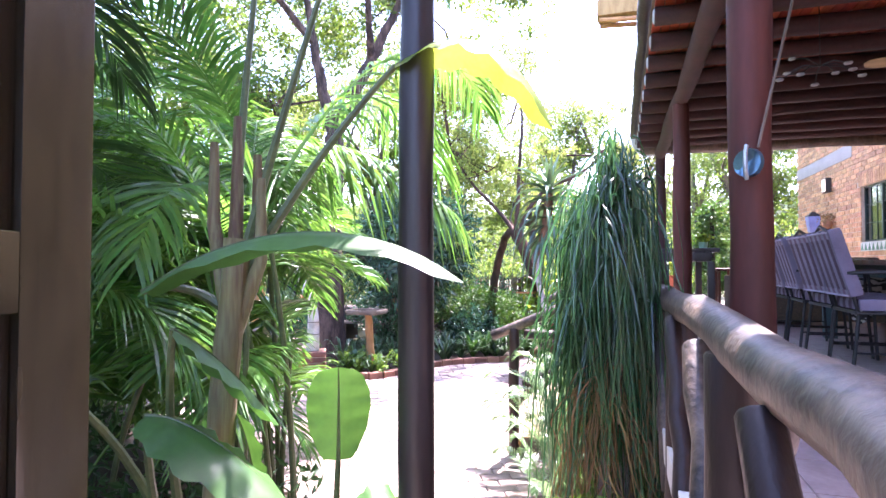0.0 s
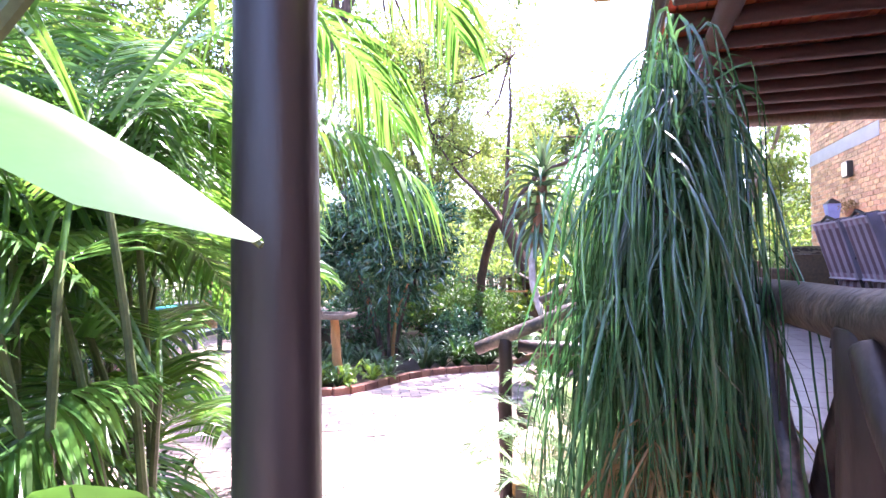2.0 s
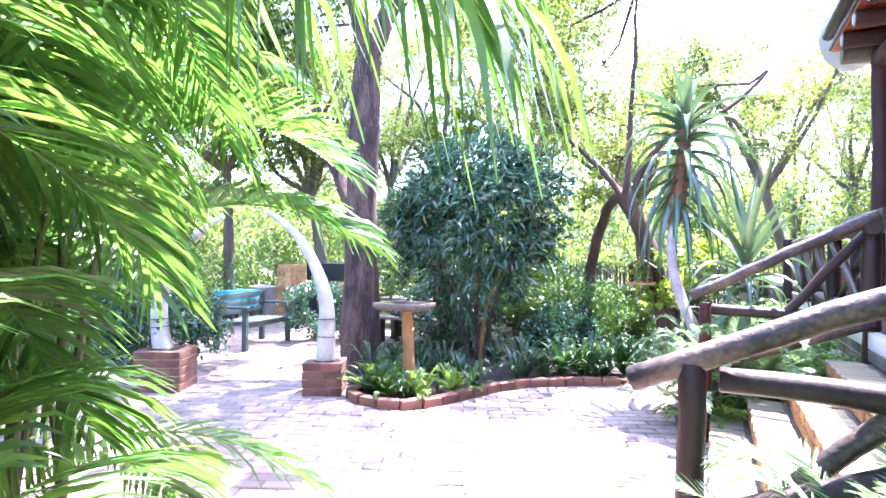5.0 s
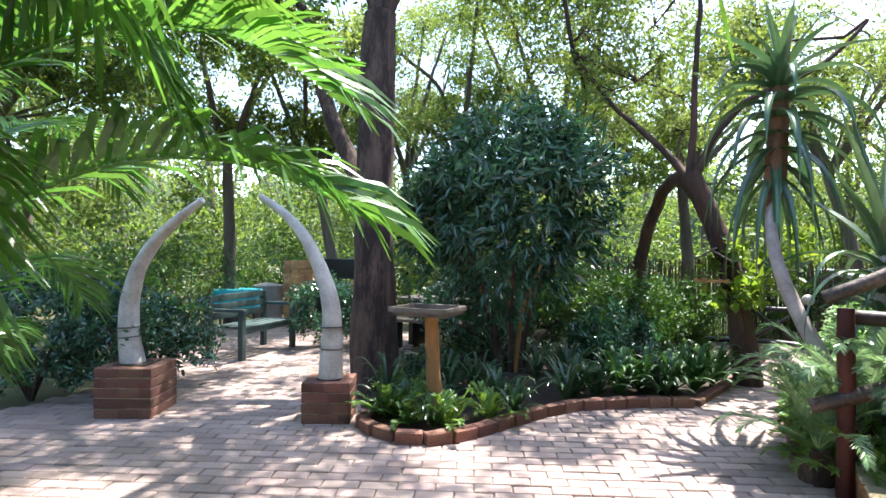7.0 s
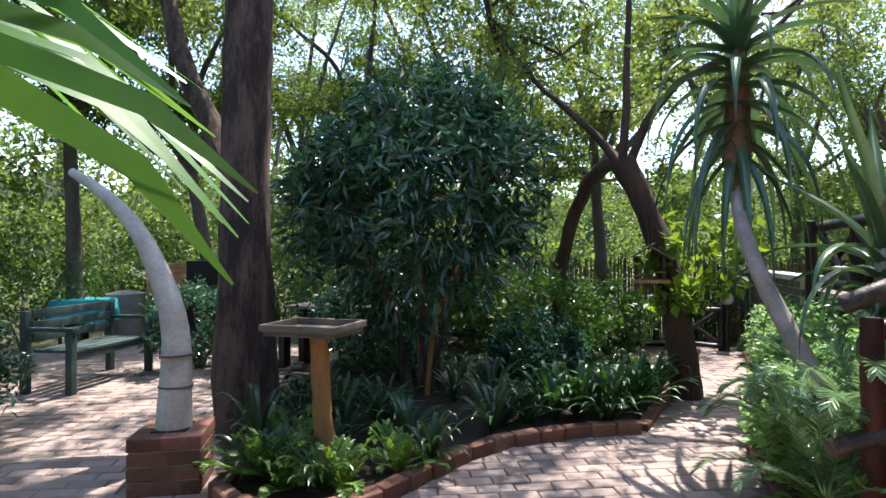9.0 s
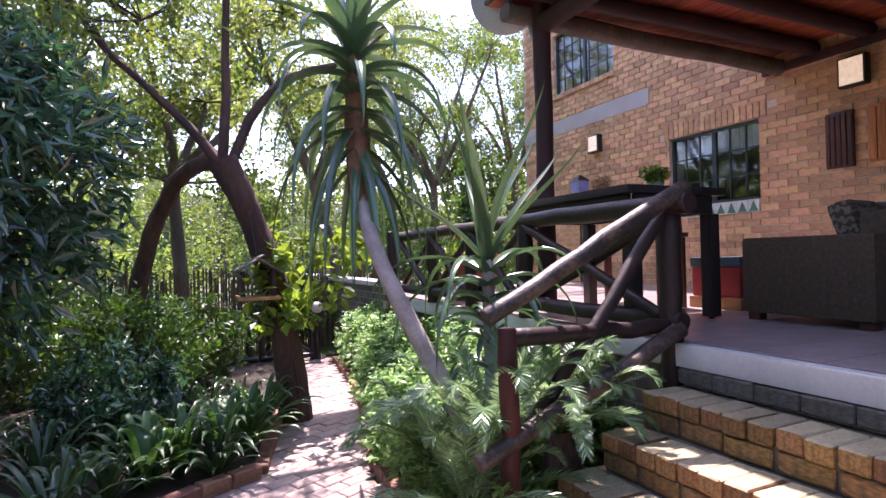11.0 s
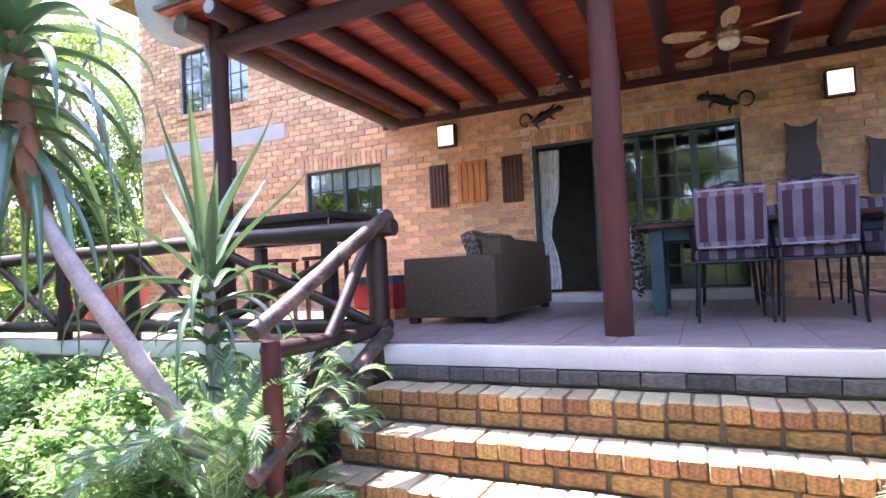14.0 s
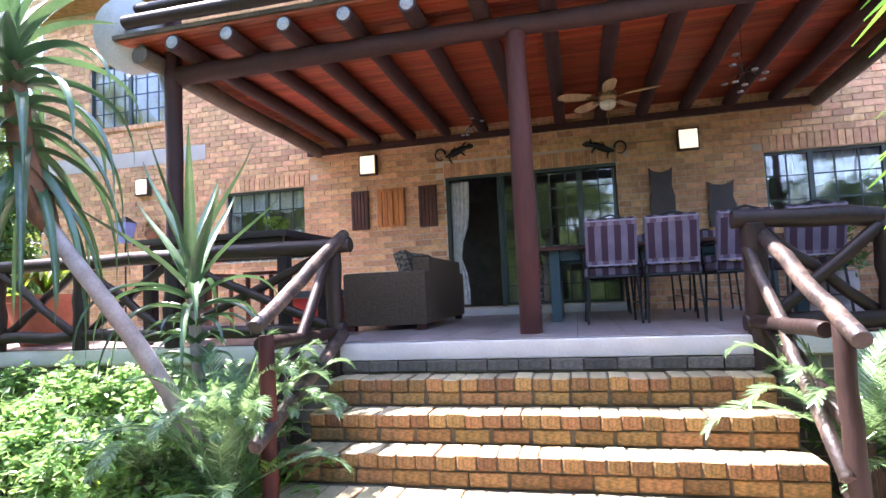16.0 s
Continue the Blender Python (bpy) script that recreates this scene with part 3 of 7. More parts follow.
def lay_steps():
    heads = [piece_mesh("brick", 0.232, 0.110, 0.084, (M_STEP, M_TREAD), 0.0075, 40 + k) for k in range(5)]
    longs = [piece_mesh("brick", 0.10, 0.219, 0.082, M_STEP, 0.007, 50 + k) for k in range(5)]
    rng = random.Random(11)
    for i, (z, x) in enumerate(NOSE):
        w = (0.0, 0.02, 0.06, 0.12)[i]
        y0, y1 = 4.98 - w, 7.87 + w
        n = int((y1 - y0) / 0.1165)
        for k in range(n):
            ob = attach(new("brick", heads[(k + i) % 5]), steps)
            ob.matrix_basis = pose(x + 0.112 + rng.uniform(-0.008, 0.004), y0 + (k + 0.5) * (y1 - y0) / n, z - 0.082 + rng.uniform(-0.004, 0.003), 0, rng.uniform(-1, 1), rng.uniform(-1.5, 1.5))
        m = int((y1 - y0) / 0.229)
        for k in range(m):
            ob = attach(new("brick", longs[(k + i) % 5]), steps)
            ob.matrix_basis = pose(x + 0.048 + rng.uniform(-0.004, 0.004), y0 + (k + 0.5) * (y1 - y0) / m, z - 0.174, 0, 0, rng.uniform(-1.2, 1.2))
    m = 13
    greys = [piece_mesh("brick", 0.10, 0.219, 0.082, M_STEP_GREY, 0.007, 55 + k) for k in range(3)]
    for k in range(m):
        ob = attach(new("brick", greys[k % 3]), steps)
        ob.matrix_basis = pose(0.046 + rng.uniform(-0.004, 0.004), 4.98 + (k + 0.5) * 2.89 / m, 0.731, 0, 0, rng.uniform(-1, 1))


# ---- pole roof over the veranda ----
roof = thing("ceiling_veranda", "veranda ceiling of red-stained boards on dark round rafters", "ceiling", kind="structure")
boards = []
rr = np.random.RandomState(4)
x = 0.10
while x < WALL:
    cutpts = [2.95] + sorted(rr.uniform(3.6, 9.4, 2)) + [9.98]
    for a, b in zip(cutpts, cutpts[1:]):
        boards.append((x, a + 0.002, 3.655 + rr.uniform(0, 0.004), x + 0.066, b - 0.002, 3.68))
    x += 0.074
blocks("ceiling_boards", boards, M_BOARD, parent=roof)
bm = bmesh.new()
box(bm, 0.08, 2.9, 3.686, WALL - 0.014, 10.02, 3.72)
part("deck", bm, M_LOG_GREY, roof, smooth=False)
for k in range(12):
    y = 9.41 - k * 0.535
    part("rafter", log((0.10, y, 3.578), (WALL - 0.02, y, 3.578), 0.074, 0.078, seed=60 + k, bend=0.008), M_RAFTER, roof)
    bm = tube(bmesh.new(), [(0.084, y, 3.582), (0.094, y, 3.582)], [0.042, 0.056], 14)
    part("end_cap", bm, M_ENDCAP, roof, "grey metal end cap")
for y, r in ((9.80, 0.088), (3.06, 0.095)):
    part("edge_rafter", log((0.16, y, 3.55), (WALL - 0.03, y, 3.50), r, r * 1.05, seed=int(y * 10), bend=0.012), M_LOG_GREY, roof, "thick weathered log along the roof edge")
part("front_beam", log((0.46, 2.78, 3.44), (0.46, 9.62, 3.44), 0.082, 0.085, seed=77, steps=14), M_RAFTER, roof)
part("wall_plate", (lambda b: (box(b, WALL - 0.075, 3.0, 3.44, WALL - 0.018, 9.98, 3.53, 0.006), b)[1])(bmesh.new()), M_RAFTER, roof)
part("fascia_rail", log((0.05, 2.8, 3.80), (0.05, 9.85, 3.80), 0.06, 0.06, seed=78, steps=12), M_LOG, roof, "rounded fascia pole")
for x, y, g in ((0.36, 2.66, 0.088), (0.46, 6.47, 0.092), (0.46, 9.69, 0.080)):
    ob = tagged(part("roof_post", log((x, y, FLOOR - 0.003), (x, y, 4.75 if y > 9 or y < 3 else 3.37), g, g * 0.92, seed=int(y), steps=9, seg=18, bend=0.006), M_RAFTER if y > 9 else M_POST), "tall round veranda post stained dark brown" if y > 9 else "tall round post stained dark red-brown", "post", "veranda posts")
# roof out of view, added to shade the near rail and the floor
south = thing("ceiling_veranda_end", "unseen board roof on round rafters, added to shade the veranda end", "ceiling", kind="structure")
bm = bmesh.new()
box(bm, 0.12, -4.0, 3.655, 1.6, 2.0, 3.72)
part("deck", bm, M_BOARD, south, smooth=False)
for k in range(12):
    part("rafter", log((0.12, 1.88 - k * 0.485, 3.588), (1.58, 1.88 - k * 0.485, 3.588), 0.062, 0.066, seed=160 + k, bend=0.008), M_RAFTER, south)
part("back_beam", log((1.5, -4.0, 3.44), (1.5, 1.98, 3.44), 0.082, 0.085, seed=175, steps=10), M_RAFTER, south)
part("post", log((1.5, -2.2, FLOOR - 0.003), (1.5, -2.2, 3.37), 0.09, 0.085, seed=176, steps=9, seg=18, bend=0.006), M_POST, south)
part("front_beam", log((0.46, -4.0, 3.44), (0.46, 1.98, 3.44), 0.082, 0.085, seed=172, steps=10), M_RAFTER, south)
part("post", log((0.46, -2.2, FLOOR - 0.003), (0.46, -2.2, 3.37), 0.09, 0.085, seed=173, steps=9, seg=18, bend=0.006), M_POST, south)
balcony = thing("balcony_railing", "dark log railing of the upstairs balcony", "railing")
for y in (8.1, 6.47, 4.9, 3.36):
    part("post", log((0.30, y, 3.722), (0.30, y, 4.75), 0.06, seed=int(y * 3)), M_LOG, balcony)
for z in (4.0, 4.68):
    part("rail", log((0.22, 3.2, z), (0.22, 10.0, z), 0.055, seed=int(z * 9), steps=12), M_LOG, balcony)
for k, (a, b) in enumerate(((9.69, 8.1), (8.1, 6.47), (6.47, 4.9), (4.9, 3.36))):
    part("brace", log((0.26, a, 4.02), (0.26, b, 4.66), 0.04, seed=90 + k), M_LOG, balcony)
    part("brace", log((0.33, b, 4.02), (0.33, a, 4.66), 0.04, seed=95 + k), M_LOG, balcony)
# thatch edge with distance and size chosen to fit the camera's view
overhang = thing("roof_overhang", "piece of thatch placed to fit the camera's view, on added poles", "roof", kind="structure")
bm = bmesh.new()
box(bm, -0.66, 13.7, 7.55, 1.1, 14.25, 7.95, 0.06)
part("thatch", bm, M_THATCH, overhang)
for y in (13.8, 14.15):
    part("pole", log((-0.6, y, 7.48), (3.9, y, 7.2), 0.06, seed=int(y * 9)), M_ORANGEWOOD, overhang)
part("prop", log((3.9, 13.97, 6.5), (3.9, 13.97, 7.25), 0.08, seed=4), M_ORANGEWOOD, overhang)

# ---- railings ----
def railing_left():
    r = thing("log_railing", "dark brown log railing with crossed braces along the veranda", "railing", "veranda railings")
    part("top_rail", log((0.02, 7.78, 1.70), (0.02, 12.3, 1.685), 0.058, seed=1, steps=16), M_LOG, r)
    part("bottom_rail", log((0.03, 7.85, 1.06), (0.03, 12.3, 1.06), 0.052, seed=2, steps=16), M_LOG, r)
    posts = [7.93, 9.38, 10.30, 11.2, 12.2]
    for k, y in enumerate(posts):
        x = -0.068 if k == 4 else 0.03
        part("post", log((x, y, 0.62 if k == 0 else 0.0 if k == 4 else FLOOR), (x, y, 1.75 if k == 4 else 1.69), 0.062, seed=10 + k), M_LOG, r)
    for k, (a, b) in enumerate(zip(posts, posts[1:])):
        part("brace", log((0.0, a + 0.05, 1.09), (0.0, b - 0.05, 1.66), 0.036, seed=20 + k), M_LOG, r)
        part("brace", log((0.07, a + 0.05, 1.66), (0.07, b - 0.05, 1.09), 0.036, seed=30 + k), M_LOG, r)


def handrail(y, side, label, top, foot=1.0):
    """Sloping rails of the steps: a low post, a rail and a lower rail, a level tie and one diagonal."""
    r = thing("step_handrail", label, "handrail", "step handrails")
    part("post", log((-1.07, y, 0.0), (-1.07, y, 1.10), 0.048, 0.045, seed=40 + side), M_POST if side == 1 else M_LOG, r)
    part("handrail", log((-1.17 if side == 1 else -1.26, y + 0.01, foot), (0.05, y - 0.02, top), 0.043, 0.048, seed=41 + side, steps=9), M_LOG_WORN, r, "worn handrail log with a pale sunlit top")
    part("tie", log((-1.02 if side == 1 else -0.98, y + (0.07 if side == 1 else 0.04), 1.05), (0.03, y + 0.06, 1.03), 0.044, seed=42 + side), M_LOG, r)
    if side == 1:
        part("diagonal", log((-0.90, y + 0.09, 0.60), (0.0, y + 0.07, top - 0.12), 0.038, seed=43), M_LOG, r)
    else:
        part("diagonal", log((-1.10, y + 0.05, 0.40), (0.02, y + 0.07, top - 0.10), 0.036, seed=45), M_LOG_WORN, r, "slim log worn pale")
    part("lower_rail", log((-1.24 if side == 1 else -0.98, y - 0.02, 0.52 if side == 1 else 0.62), (0.02, y + 0.0, 1.02), 0.044, 0.048, seed=44 + side), M_LOG_WORN if side == 1 else M_LOG, r)


def railing_right():
    r = thing("log_railing", "dark log railing beside the steps over the plants", "railing", "veranda railings")
    part("top_rail", log((0.03, 5.08, 1.70), (0.03, 3.55, 1.62), 0.062, seed=51), M_LOG, r)
    part("bottom_rail", log((0.03, 5.05, 1.02), (0.03, 3.55, 1.02), 0.055, seed=52), M_LOG, r)
    for k, y in enumerate((4.96, 4.2, 3.62)):
        part("post", log((0.03, y, 0.60 if k == 0 else FLOOR), (0.03, y, 1.66), 0.075, seed=53 + k), M_LOG, r)
    part("brace", log((0.0, 4.9, 1.05), (0.0, 4.26, 1.60), 0.040, seed=57), M_LOG, r)
    part("brace", log((0.07, 4.9, 1.62), (0.07, 4.26, 1.05), 0.040, seed=58), M_LOG, r)


def railing_walk():
    r = thing("walkway_railing", "thick weathered log rail on slanting dark poles beside the path", "railing")
    part("top_rail", log((0.045, -1.6, 1.50), (0.075, 3.52, 1.495), 0.050, 0.060, seed=61, steps=16, bend=0.02), M_LOG_WORN, r, "thick bare log rail worn pale on top")
    part("bottom_rail", log((0.06, -1.6, 0.70), (0.06, 3.5, 0.70), 0.055, seed=62, steps=14), M_LOG, r)
    for k, y in enumerate((-1.2, 0.1, 1.35, 2.45, 3.42)):
        part("post", log((0.06, y, 0.0), (0.06, y, 1.47), 0.062, seed=63 + k), M_LOG, r)
    for k in range(6):
        y = -1.05 + k * 0.72
        part("pole", log((0.02, y, 0.72), (0.02, y + 0.52, 1.45), 0.034, seed=70 + k), M_LOG_WORN if k % 2 else M_LOG, r)
        part("pole", log((0.10, y + 0.52, 0.72), (0.10, y, 1.45), 0.034, seed=80 + k), M_LOG, r)


railing_left()
railing_right()
railing_walk()
handrail(7.86, 1, "sloping log handrail beside the brick steps on a red-brown post", 1.78, 1.16)
handrail(4.93, 2, "sloping log handrail beside the brick steps on a weathered post", 1.60, 1.03)
pole = part("path_post", log((-0.905, 2.0, 0.0), (-0.905, 2.0, 3.9), 0.069, 0.066, seed=5, seg=20, steps=12, bend=0.004), M_LOG_BLACK)
tagged(pole, "smooth dark violet-brown round pole beside the path", "post")
# the light roof that the pole carries over the gate
gate_roof = thing("gate_pergola", "dark poles of a pergola over the gate", "pergola")
part("beam", log((-0.905, -2.2, 3.96), (-0.905, 2.35, 3.96), 0.06, seed=6, steps=9), M_LOG_BLACK, gate_roof)

# ---- gate leaf at the start ----
door = thing("garden_gate", "open varnished dark wooden gate leaf with raised panels", "gate", at=(-0.78, -0.35, 0.27))
D0, D1 = Vector((-0.78, -0.35, 0)), Vector((-0.90, 0.60, 0))
dm = Matrix.Translation((D0.x, D0.y, 0.29)) @ Matrix.Rotation(math.atan2(D1.y - D0.y, D1.x - D0.x), 4, "Z")
dl = (D1 - D0).length
bm = bmesh.new()
for a, b, c, d in ((0, 0.11, 0, 2.05), (dl - 0.11, dl, 0, 2.05), (0.11, dl - 0.11, 0, 0.2), (0.11, dl - 0.11, 0.86, 0.98), (0.11, dl - 0.11, 1.32, 1.42), (0.11, dl - 0.11, 1.93, 2.05)):
    box(bm, a, -0.022, c, b, 0.022, d, 0.004, dm)
part("leaf_frame", bm, M_DOOR, door)
for c, d in ((0.2, 0.86), (0.98, 1.32), (1.42, 1.93)):
    bm = bmesh.new()
    box(bm, 0.112, -0.010, c + 0.002, dl - 0.112, 0.010, d - 0.002, 0.0, dm)
    box(bm, 0.17, -0.018, c + 0.06, dl - 0.17, 0.018, d - 0.06, 0.012, dm)
    part("panel", bm, M_DOOR, door)
bm = bmesh.new()
box(bm, -0.11, -0.05, -0.29, -0.01, 0.05, 2.2, 0.006, dm)
part("gate_post", bm, M_LOG_BLACK, door)

# ---- openings of the house ----
def steel_window(name, y0, y1, z0, z1, cols, rows, label, mullions=(), sill=True, x=WALL + 0.07):
    w = thing(name, label, "window", kind="structure")
    bm = bmesh.new()
    f = 0.035
    box(bm, x - 0.025, y0, z0, x + 0.025, y0 + f, z1)
    box(bm, x - 0.025, y1 - f, z0, x + 0.025, y1, z1)
    box(bm, x - 0.025, y0 + f, z0, x + 0.025, y1 - f, z0 + f)
    box(bm, x - 0.025, y0 + f, z1 - f, x + 0.025, y1 - f, z1)
    for m in mullions:
        box(bm, x - 0.024, m - 0.028, z0 + f, x + 0.024, m + 0.028, z1 - f)
    part("window_frame", bm, M_GREENFRAME, w, smooth=False)
    for k in range(1, cols):
        y = y0 + (y1 - y0) * k / cols
        bm = bmesh.new()
        box(bm, x - 0.012, y - 0.008, z0 + f, x + 0.012, y + 0.008, z1 - f)
        part("glazing_bar", bm, M_GREENFRAME, w, smooth=False)
    for k in range(1, rows):
        z = z0 + (z1 - z0) * k / rows
        bm = bmesh.new()
        box(bm, x - 0.010, y0 + f, z - 0.008, x + 0.010, y1 - f, z + 0.008)
        part("glazing_bar", bm, M_GREENFRAME, w, smooth=False)
    for i in range(cols):
        for j in range(rows):
            a, b = y0 + (y1 - y0) * i / cols + 0.004, y0 + (y1 - y0) * (i + 1) / cols - 0.004
            c, d = z0 + (z1 - z0) * j / rows + 0.004, z0 + (z1 - z0) * (j + 1) / rows - 0.004
            bm = bmesh.new()
            box(bm, x - 0.002, a, c, x + 0.002, b, d, m=None)
            p = part("pane", bm, M_GLASS, w, smooth=False)
            p.visible_shadow = False
    if sill:
        fl = [(WALL - 0.045, y0 - 0.03 + k * 0.115, z0 - 0.075, WALL + 0.05, y0 + 0.075 + k * 0.115, z0 - 0.004) for k in range(int((y1 - y0 + 0.06) / 0.115))]
        blocks("window_sill", fl, M_BRICK, parent=w)
    return w


def net_curtain(y0, y1, z0, z1, x):
    bm = bmesh.new()
    n = int((y1 - y0) / 0.03)
    prev = None
    for k in range(n + 1):
        y = y0 + (y1 - y0) * k / n
        xx = x + 0.02 * math.sin(k * 1.3) + 0.008 * math.sin(k * 2.9)
        cur = (bm.verts.new((xx, y, z0 + 0.03 * math.sin(k * 0.45))), bm.verts.new((xx, y, z1)))
        if prev:
            bm.faces.new((prev[0], cur[0], cur[1], prev[1]))
        prev = cur
    bm.normal_update()
    bmesh.ops.solidify(bm, geom=bm.faces[:], thickness=0.003)
    return tagged(part("lace_curtain", bm, M_CURTAIN), "pale gathered curtain hanging inside the window", "curtain")


steel_window("window_1", 10.08, 11.43, 2.04, 3.0, 6, 3, "dark green steel window with small panes", (10.75,), sill=False)
net_curtain(10.12, 11.38, 2.66, 2.96, WALL + 0.125)
steel_window("window_2", 1.0, 3.70, 1.95, 2.88, 10, 3, "wide dark green steel window with small panes", (3.16, 2.35, 1.6))
net_curtain(1.1, 3.35, 2.45, 2.84, WALL + 0.125)
steel_window("window_3", 12.5, 14.05, 4.30, 5.40, 7, 4, "upstairs dark green steel window with small panes", (13.27,))
steel_window("window_4", 2.2, 4.4, 4.30, 5.40, 8, 4, "upstairs steel window", (3.3,))
steel_window("window_5", 6.4, 9.4, 3.75, 5.6, 10, 6, "upstairs steel balcony doors", (7.9,))
steel_window("door_1", 5.52, 7.06, 1.07, 2.92, 7, 7, "closed dark green steel leaf of the sliding door with small panes", (6.0, 6.6), sill=False, x=WALL + 0.09)
frame1 = thing("door_frame_1", "dark green steel frame round the open doorway", "door frame", kind="structure")
bm = bmesh.new()
box(bm, WALL + 0.0, 7.81, 1.06, WALL + 0.14, 7.858, 2.93)
box(bm, WALL + 0.0, 5.502, 2.885, WALL + 0.14, 7.81, 2.93)
box(bm, WALL + 0.02, 7.062, 1.06, WALL + 0.16, 7.12, 2.885)
part("frame", bm, M_GREENFRAME, frame1, smooth=False)
bm = bmesh.new()
box(bm, WALL - 0.22, 5.45, FLOOR + 0.004, WALL - 0.014, 7.90, 1.05, 0.008)
tagged(part("door_step", bm, M_SLAB), "low pale step in front of the doorway", "step", kind="structure")
bm = bmesh.new()
prev = None
for k in range(25):
    y = 7.80 - k * 0.0085
    col = []
    for j in range(9):
        f = j / 8
        pinch = 1 - 0.55 * math.exp(-((f - 0.42) / 0.16) ** 2)
        col.append(bm.verts.new((WALL + 0.10 + 0.022 * math.sin(k * 1.1) * pinch, 7.80 - (7.80 - y) * pinch * (1 + 0.25 * f), 1.10 + f * 1.76)))
    if prev:
        for j in range(8):
            bm.faces.new((prev[j], col[j], col[j + 1], prev[j + 1]))
    prev = col
bm.normal_update()
bmesh.ops.solidify(bm, geom=bm.faces[:], thickness=0.003)
tagged(part("door_curtain", bm, M_CURTAIN), "pale curtain tied back in the open doorway", "curtain")
# tile strip under window 1
strip = thing("tile_strip", "strip of white tiles with green zigzag points under the window", "tile strip", kind="structure")
for k in range(9):
    y = 10.09 + k * 0.15
    bm = bmesh.new()
    box(bm, WALL - 0.024, y, 1.885, WALL - 0.013, y + 0.145, 2.03, 0.002)
    t = part("tile", bm, M_WHITE_TILE, strip, smooth=False)
    bm = bmesh.new()
    vs = [bm.verts.new((WALL - 0.0275, a, b)) for a, b in ((y + 0.012, 1.895), (y + 0.133, 1.895), (y + 0.072, 2.02))]
    bm.faces.new(vs)
    bm.normal_update()
    bmesh.ops.solidify(bm, geom=bm.faces[:], thickness=-0.003)
    part("zigzag", bm, M_GREEN_TILE, t, smooth=False)

# ---- plant makers ----
RNG = np.random.RandomState(21)
# plan points along the path that the camera takes
CAMERA_PATH = np.array([(-0.1, -0.3), (-0.3, 0.6), (-0.46, 1.5), (-0.56, 2.1), (-0.84, 2.64), (-1.0, 2.87), (-1.4, 3.5), (-1.8, 4.16), (-2.1, 4.85), (-2.37, 5.45), (-2.5, 5.75), (-3.0, 5.95), (-4.0, 6.1)])


def clear_of_camera(p, gap=0.45, height=2.15):
    """True where points keep their distance from the camera's path."""
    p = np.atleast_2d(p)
    a, b = CAMERA_PATH[:-1], CAMERA_PATH[1:]
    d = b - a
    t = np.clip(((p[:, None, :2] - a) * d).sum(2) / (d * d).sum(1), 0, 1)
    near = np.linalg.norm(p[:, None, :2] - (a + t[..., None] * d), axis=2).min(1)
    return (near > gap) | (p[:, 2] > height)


class Blades:
    """Collects leaf blades as quads for one mesh."""

    def __init__(self):
        self.v, self.q, self.n = [], [], 0

    def add(self, v, q):
        self.v.append(np.asarray(v, float))
        self.q.append(np.asarray(q) + self.n)
        self.n += len(v)

    def strip(self, path, widths, up=(0, 0, 1), fold=0.0, across=2, wave=0.0):
        p = np.asarray(path, float)
        t = np.gradient(p, axis=0)
        t /= np.linalg.norm(t, axis=1)[:, None] + 1e-9
        s = np.cross(t, np.asarray(up, float))
        s /= np.linalg.norm(s, axis=1)[:, None] + 1e-9
        n = np.cross(s, t)
        w = np.asarray(widths, float)[:, None]
        u = np.linspace(-1, 1, across)
        rows = []
        for k in u:
            lift = abs(k) * fold
            rip = wave * np.sin(np.arange(len(p)) * 1.9 + 3 * k)[:, None] * abs(k)
            rows.append(p + s * w * k * 0.5 + n * (w * lift + rip * w))
        v = np.stack(rows, 1).reshape(-1, 3)
        m = across
        q = [(i * m + j, i * m + j + 1, (i + 1) * m + j + 1, (i + 1) * m + j) for i in range(len(p) - 1) for j in range(m - 1)]
        self.add(v, q)
        return self

    def build(self, name, material, parent=None, kind="", label="", smooth=True):
        return raw(name, np.concatenate(self.v), np.concatenate(self.q), material, parent, kind, label, smooth)


def curve(points, n):
    """A smooth curve through Bezier control points."""
    p = np.asarray(points, float)
    t = np.linspace(0, 1, n)[:, None]
    k = len(p) - 1
    return sum(math.comb(k, i) * (1 - t) ** (k - i) * t ** i * p[i] for i in range(k + 1))


def frond(points, n=42, leaf=0.42, width=0.026, droop=0.5, start=0.18, rng=RNG, stem=0.012, angle=0.9, lift=0.18):
    """A feather leaf: a stem and two rows of hanging leaflets."""
    b = Blades()
    c = curve(points, 26)
    b.strip(c, np.linspace(stem * 2, stem * 0.5, 26), fold=-0.6, across=3)
    L = len(c) - 1
    for k in range(n):
        f = start + (1 - start) * (k + 0.5) / n
        i = f * L
        a = int(min(i, L - 1))
        p = c[a] + (c[a + 1] - c[a]) * (i - a)
        t = c[min(a + 1, L)] - c[a]
        t = t / (np.linalg.norm(t) + 1e-9)
        s = np.cross(t, (0, 0, 1.0))
        s /= np.linalg.norm(s) + 1e-9
        g = (f - start) / (1 - start)
        size = leaf * (0.45 + 0.75 * math.sin(math.pi * min(1, 0.18 + 0.80 * g))) * rng.uniform(0.88, 1.1)
        for side in (-1, 1):
            out = s * side * math.sin(angle * (1.15 - 0.65 * g)) + t * math.cos(angle * (1.15 - 0.65 * g)) + np.array((0, 0, lift)) + rng.normal(0, 0.05, 3)
            out /= np.linalg.norm(out)
            fall = np.array((0, 0, -1.0)) * size * droop * rng.uniform(0.7, 1.3)
            q = [p, p + out * size * 0.35 + fall * 0.10, p + out * size * 0.7 + fall * 0.42, p + out * size * 0.95 + fall]
            b.strip(q, [width * 0.6, width, width * 0.8, width * 0.08], up=np.cross(out, t) + rng.normal(0, 0.25, 3))
    return b


